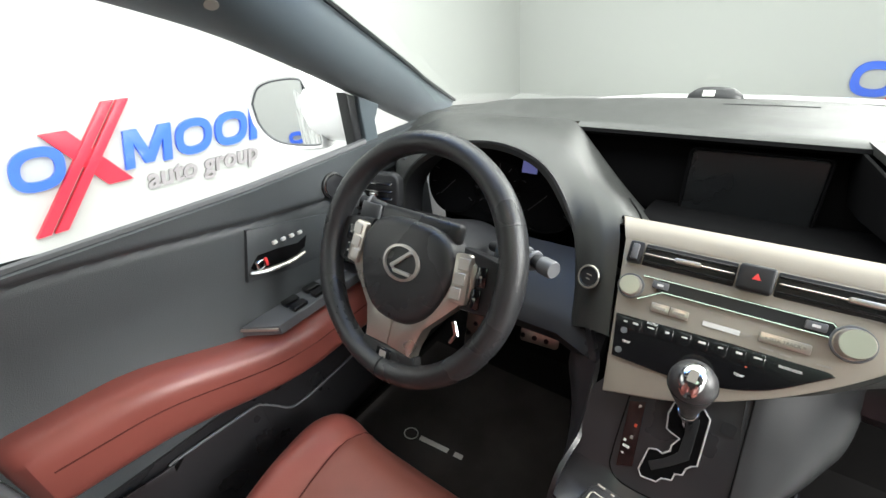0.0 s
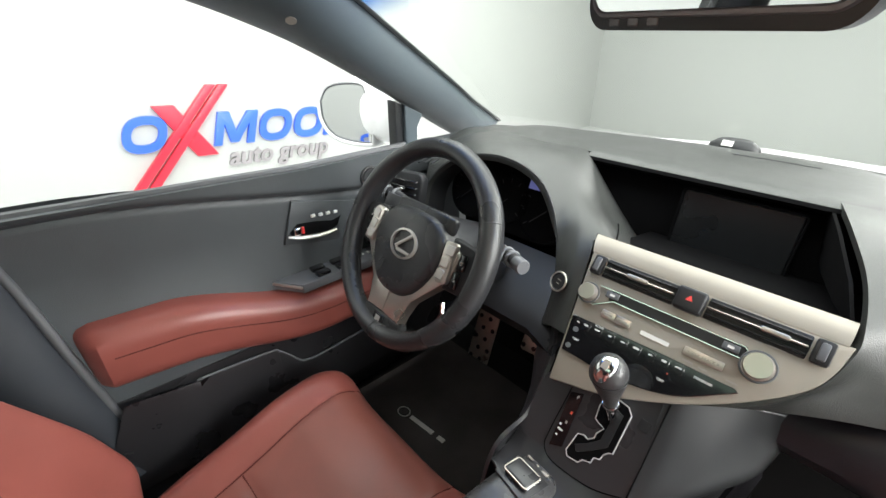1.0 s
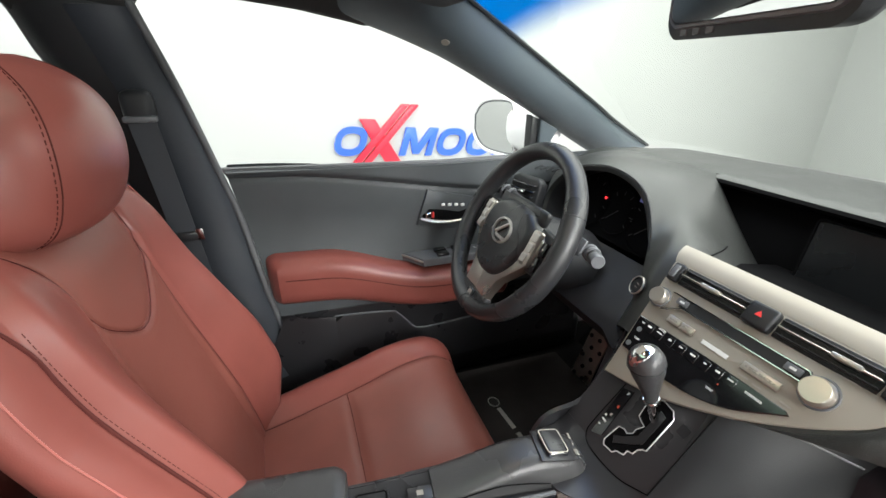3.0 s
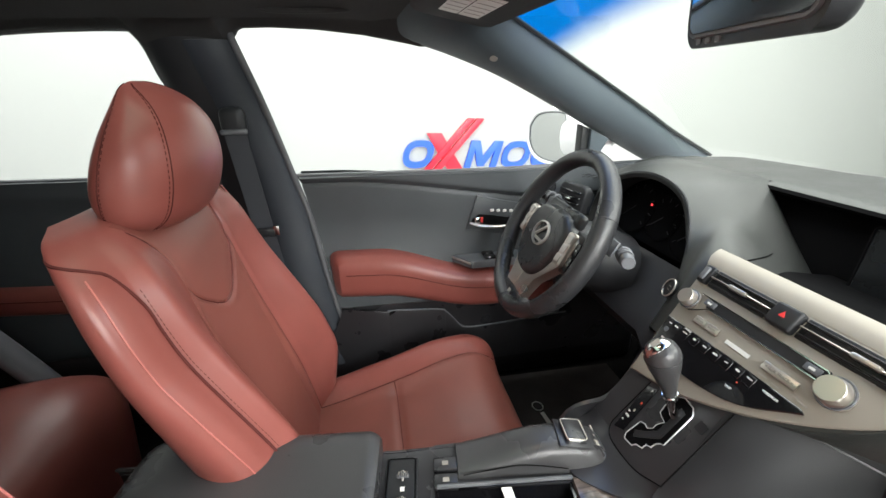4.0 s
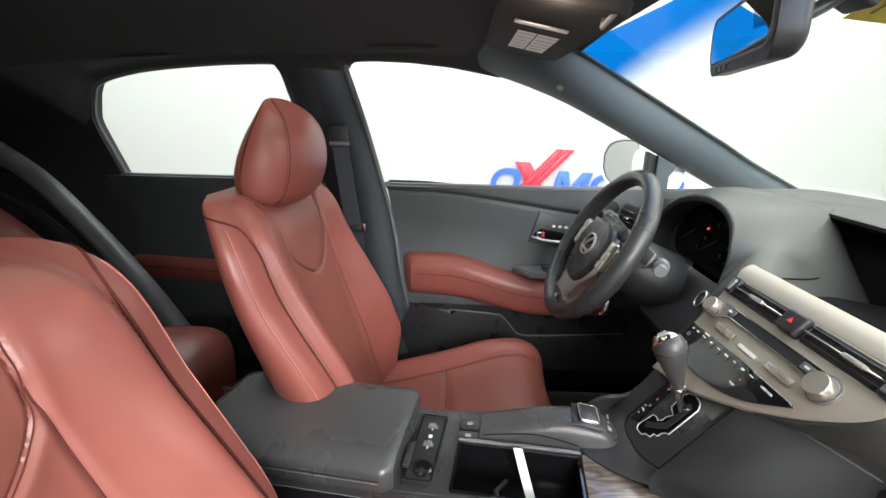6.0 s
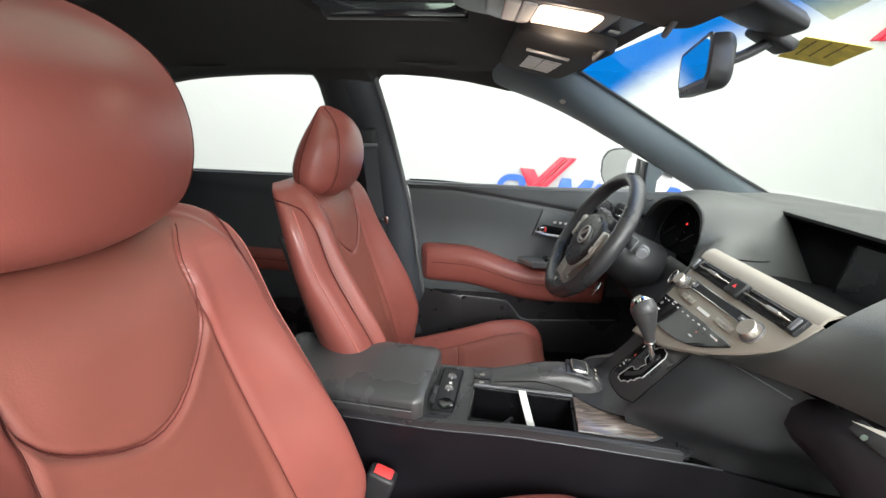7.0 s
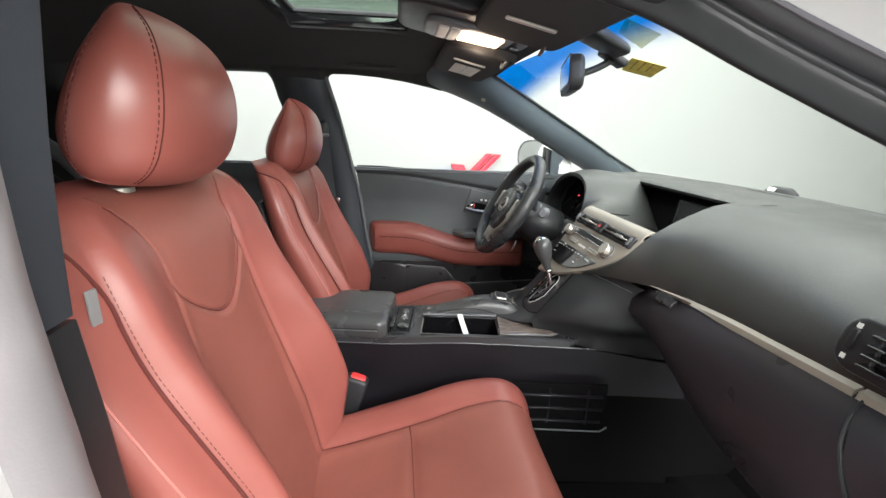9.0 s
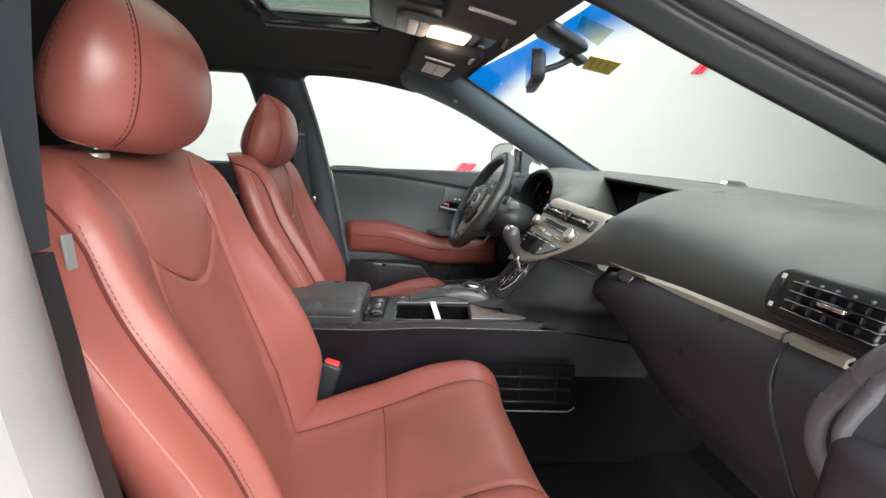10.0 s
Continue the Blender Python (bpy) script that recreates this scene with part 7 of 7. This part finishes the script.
def visor(at, side, label):
    """A folded sun visor; side is -1 on the driver's side. x runs outwards, y to the rear, z down into the cabin."""
    v = empty("sun_visor", label, "sun visor", at, group="sun visors")
    m = Matrix.Translation(at) @ basis((0, 0, 0), (1, 0.0, 0.0), (0, -0.977, 0.215))
    part("board", moved(prism(rounded(0.47, 0.165, 0.035, 0, 0, 8), 0.020, 0.008, 4, -0.008), m), LINER, v)
    part("mirror_cover", moved(box(0.012, 0.085, 0.005, 0.002, 2, (side * -0.088, 0.008, 0.0135)), m), SATIN, v, "silver cover edge")
    if side < 0:
        for y, h in ((0.020, 0.033), (-0.017, 0.036)):
            lab = part("label", moved(box(0.170, h, 0.0008, at=(-0.065, y, 0.0126)), m), PAPER, v, "white printed label")
            for k in range(5):
                part("print_line", moved(box(0.004 if k else 0.003, h * (0.84 if k else 0.98), 0.0004, at=(0.0 - 0.030 * k + (0.004 if not k else 0.0), y, 0.0131)), m), GREYPRINT, lab)
    part("clip", moved(tube([(side * -0.195, -0.055, 0.006), (side * -0.21, -0.052, 0.024), (side * -0.225, -0.060, 0.008)], 0.004, 8), m), GREYPLASTIC, v, "grey clip")
    return v


visor((-0.300, -0.273, 1.479), -1, "black cloth sun visor with white labels folded up")
visor((0.330, -0.250, 1.478), 1, "black cloth sun visor folded up on the passenger's side")

mirror = empty("rear_view_mirror", "black framed rear-view mirror hung from the windscreen", "mirror", (0.0, 0.0, 1.46))
MM = basis((-0.028, -0.092, 1.422), (0.955, -0.28, 0.0), (0.0, -0.05, 1.0))
part("shell", moved(prism(rounded(0.235, 0.070, 0.024, n=8), 0.028, 0.012, 4, -0.002), MM @ pose(0, 0, 0, 0, 180, 0)), BLACK, mirror)
part("glass", moved(prism(rounded(0.216, 0.050, 0.016, 0, 0.006, n=8), 0.002, 0.0, 1, 0.0022), MM), MIRROR, mirror, "mirror glass")
part("bezel", moved(tube([(x, y, 0.002) for x, y in rounded(0.222, 0.056, 0.018, 0, 0.006, n=8)], 0.003, 6, True), MM), GREYPLASTIC, mirror)
for k in range(3):
    part("button", moved(box(0.012, 0.007, 0.003, 0.001, 1, (-0.082 + 0.022 * k, -0.028, 0.002)), MM), GREYPLASTIC, mirror)
part("arm", tube(cat([(-0.026, -0.078, 1.424), (-0.036, -0.020, 1.445), (-0.045, 0.020, 1.466)], 5), 0.008, 10), BLACK, mirror)
part("foot", moved(box(0.045, 0.065, 0.018, 0.007, 3), Matrix.Translation((-0.045, 0.020, 1.470)) @ pose(0, 0, 0, -28)), BLACK, mirror)
rings = []
for t, w, h in ((0.0, 0.030, 0.008), (0.1, 0.036, 0.012), (0.5, 0.042, 0.015), (0.9, 0.046, 0.014), (1.0, 0.040, 0.008)):
    c = Vector((-0.004, 0.022 - 0.110 * t, 1.476 + 0.045 * t))
    rings.append([c + Vector((w * math.copysign(abs(math.cos(q)) ** 0.5, math.cos(q)), 0, h * math.copysign(abs(math.sin(q)) ** 0.5, math.sin(q)))) for q in [2 * math.pi * k / 24 for k in range(24)]])
pod2 = tagged(part("sensor_housing", loft(rings), BLACK), "black sensor housing behind the mirror", "sensor housing")


def on_screen(x, y, off=0.004):
    """A point just inside the windscreen over a place of the plan."""
    a, b = windscreen_base(x), windscreen_head(x)
    v = (y - a.y) / (b.y - a.y)
    return Vector((x, y, a.z + (b.z - a.z) * v + 0.008 * math.sin(math.pi * v) - off))


def screen_patch(corners, n=6, off=0.004):
    a, b, c, d = [Vector((*p, 0)) for p in corners]
    rows = [[a.lerp(b, i / n).lerp(d.lerp(c, i / n), j / n) for j in range(n + 1)] for i in range(n + 1)]
    return thick(grid([[on_screen(p.x, p.y, off) for p in row] for row in rows]), 0.0006)


# added pale film in place of a cut-out in the blue shade band
film = tagged(part("untinted_patch", screen_patch(((0.045, -0.020), (0.120, -0.045), (0.150, 0.012), (0.045, 0.035))), FILM), "pale film standing for an untinted patch of the windscreen beside the mirror", "film")
film.visible_shadow = False
sticker = tagged(part("windscreen_sticker", screen_patch(((-0.108, 0.075), (-0.020, 0.052), (0.042, 0.100), (-0.052, 0.122))), YELLOW), "mustard yellow service sticker on the windscreen", "sticker")
for k in range(3):
    part("print_line", screen_patch(((-0.074 + 0.016 * k, 0.079 + 0.010 * k), (-0.014 + 0.016 * k, 0.063 + 0.010 * k), (-0.0125 + 0.016 * k, 0.0645 + 0.010 * k), (-0.0725 + 0.016 * k, 0.0805 + 0.010 * k)), 3, 0.0050), YELLOWPRINT, sticker)


def grab(at, label):
    h = empty("grab_handle", label, "grab handle", at, group="grab handles")
    x, y, z = at
    part("bar", tube(cat([(x - 0.02, y - 0.11, z + 0.02), (x + 0.012, y - 0.09, z - 0.008), (x + 0.018, y, z - 0.014), (x + 0.012, y + 0.09, z - 0.008), (x - 0.02, y + 0.11, z + 0.02)], 6), 0.010, 10, flat=0.7), LINER, h)
    for s in (-1, 1):
        part("end_cap", box(0.03, 0.035, 0.03, 0.008, 2, (x - 0.015, y + s * 0.105, z + 0.012)), LINER, h)


grab((-0.650, -0.55, 1.512), "black folding grab handle over the driver's door")
grab((-0.675, -1.25, 1.505), "black folding grab handle over the rear door")

# pillar emblem on the left front pillar
i_ = min(range(len(upper_)), key=lambda i: abs(upper_[i].lerp(lower_[i], 0.55).y + 0.136))
p_, t_ = rows_[i_][6 + 1], (rows_[i_ - 1][7] - rows_[i_ + 1][7])
c_ = rows_[i_][8] - rows_[i_][6]
tagged(part("airbag_mark", moved(prism(rounded(0.017, 0.017, 0.008), 0.0012, 0, 1, 0.0), basis(p_ - t_.cross(c_).normalized() * (0.0004 if t_.cross(c_).x < 0 else -0.0004), t_ if t_.cross(c_).x > 0 else -t_, c_)), GREYPRINT), "small pale safety mark on the pillar trim", "safety mark")

# driver's seat belt on the centre pillar
belt = empty("seat_belt", "black seat belt hanging on the driver's centre pillar", "seat belt", (-0.70, -0.76, 1.3))
part("guide", moved(box(0.040, 0.055, 0.060, 0.016, 4), pose(-0.712, -0.752, 1.285, 0, 0, 0)), BLACK, belt, "black belt guide")
part("guide_slot", box(0.014, 0.058, 0.012, 0.004, 2, (-0.694, -0.750, 1.262)), GREYPLASTIC, belt)
part("webbing", thick(grid([[(-0.697, y, 1.262), (-0.704, y + 0.004, 1.20), (-0.712, y + 0.016, 1.05), (-0.715, y + 0.040, 0.80), (-0.715, y + 0.055, 0.50)] for y in (-0.774, -0.750, -0.726)]), 0.002), STRAP, belt, "blue-grey webbing")
part("tongue", box(0.012, 0.050, 0.022, 0.005, 2, (-0.705, -0.728, 1.012)), BLACK, belt, "black tongue")
part("tongue_plate", box(0.005, 0.016, 0.026, 0.002, 2, (-0.703, -0.700, 1.016)), CHROME, belt, "chrome tongue plate")

# outside mirror on the driver's door
om = empty("door_mirror", "white outside mirror on the driver's door", "door mirror", (-0.95, 0.12, 1.18))
n_ = Vector((0.43, -0.90, 0.03)).normalized()
u_ = Vector((0.90, 0.43, 0.0)).normalized()
OM = basis((-1.000, 0.130, 1.190), u_, n_.cross(u_))
GLASS_EDGE = [(p.x, p.y) for p in cat([(-0.055, 0.013, 0), (-0.031, 0.046, 0), (0.010, 0.060, 0), (0.074, 0.062, 0), (0.092, 0.046, 0), (0.099, -0.017, 0), (0.106, -0.078, 0), (0.090, -0.092, 0), (0.004, -0.085, 0), (-0.036, -0.062, 0), (-0.058, -0.021, 0)], 5)][:-1]


def grown(edge, d):
    """An outline moved outwards by d."""
    cx, cy = sum(p[0] for p in edge) / len(edge), sum(p[1] for p in edge) / len(edge)
    return [(cx + (x - cx) * (1 + d / math.hypot(x - cx, y - cy)), cy + (y - cy) * (1 + d / math.hypot(x - cx, y - cy))) for x, y in edge]


rings = [[OM @ Vector((x, y, z)) for x, y in grown(GLASS_EDGE, d)] for d, z in ((0.002, -0.004), (0.003, 0.006), (0.008, 0.009), (0.015, 0.004), (0.019, -0.012), (0.019, -0.04), (0.008, -0.075), (-0.02, -0.095), (-0.05, -0.102))]
part("shell", loft(rings), WHITE, om, "white painted shell")
part("rim", moved(tube([(x, y, 0.003) for x, y in grown(GLASS_EDGE, 0.001)], 0.0022, 6, True), OM), GREYPLASTIC, om)
part("glass", moved(prism(GLASS_EDGE, 0.002, 0, 1, 0.0), OM), MIRROR, om, "mirror glass")
arm = []
for k in range(9):
    t = k / 8
    c = (OM @ Vector((0.085, -0.012, -0.040))).lerp(Vector((-0.790, 0.215, 1.180)), t)
    arm.append([c + Vector((0.006 * math.cos(q), 0.045 * math.cos(q), (0.080 - 0.006 * t) * math.copysign(abs(math.sin(q)) ** 0.7, math.sin(q)))) for q in [2 * math.pi * j / 20 for j in range(20)]])
part("arm", loft(arm), WHITE, om, "white painted arm")
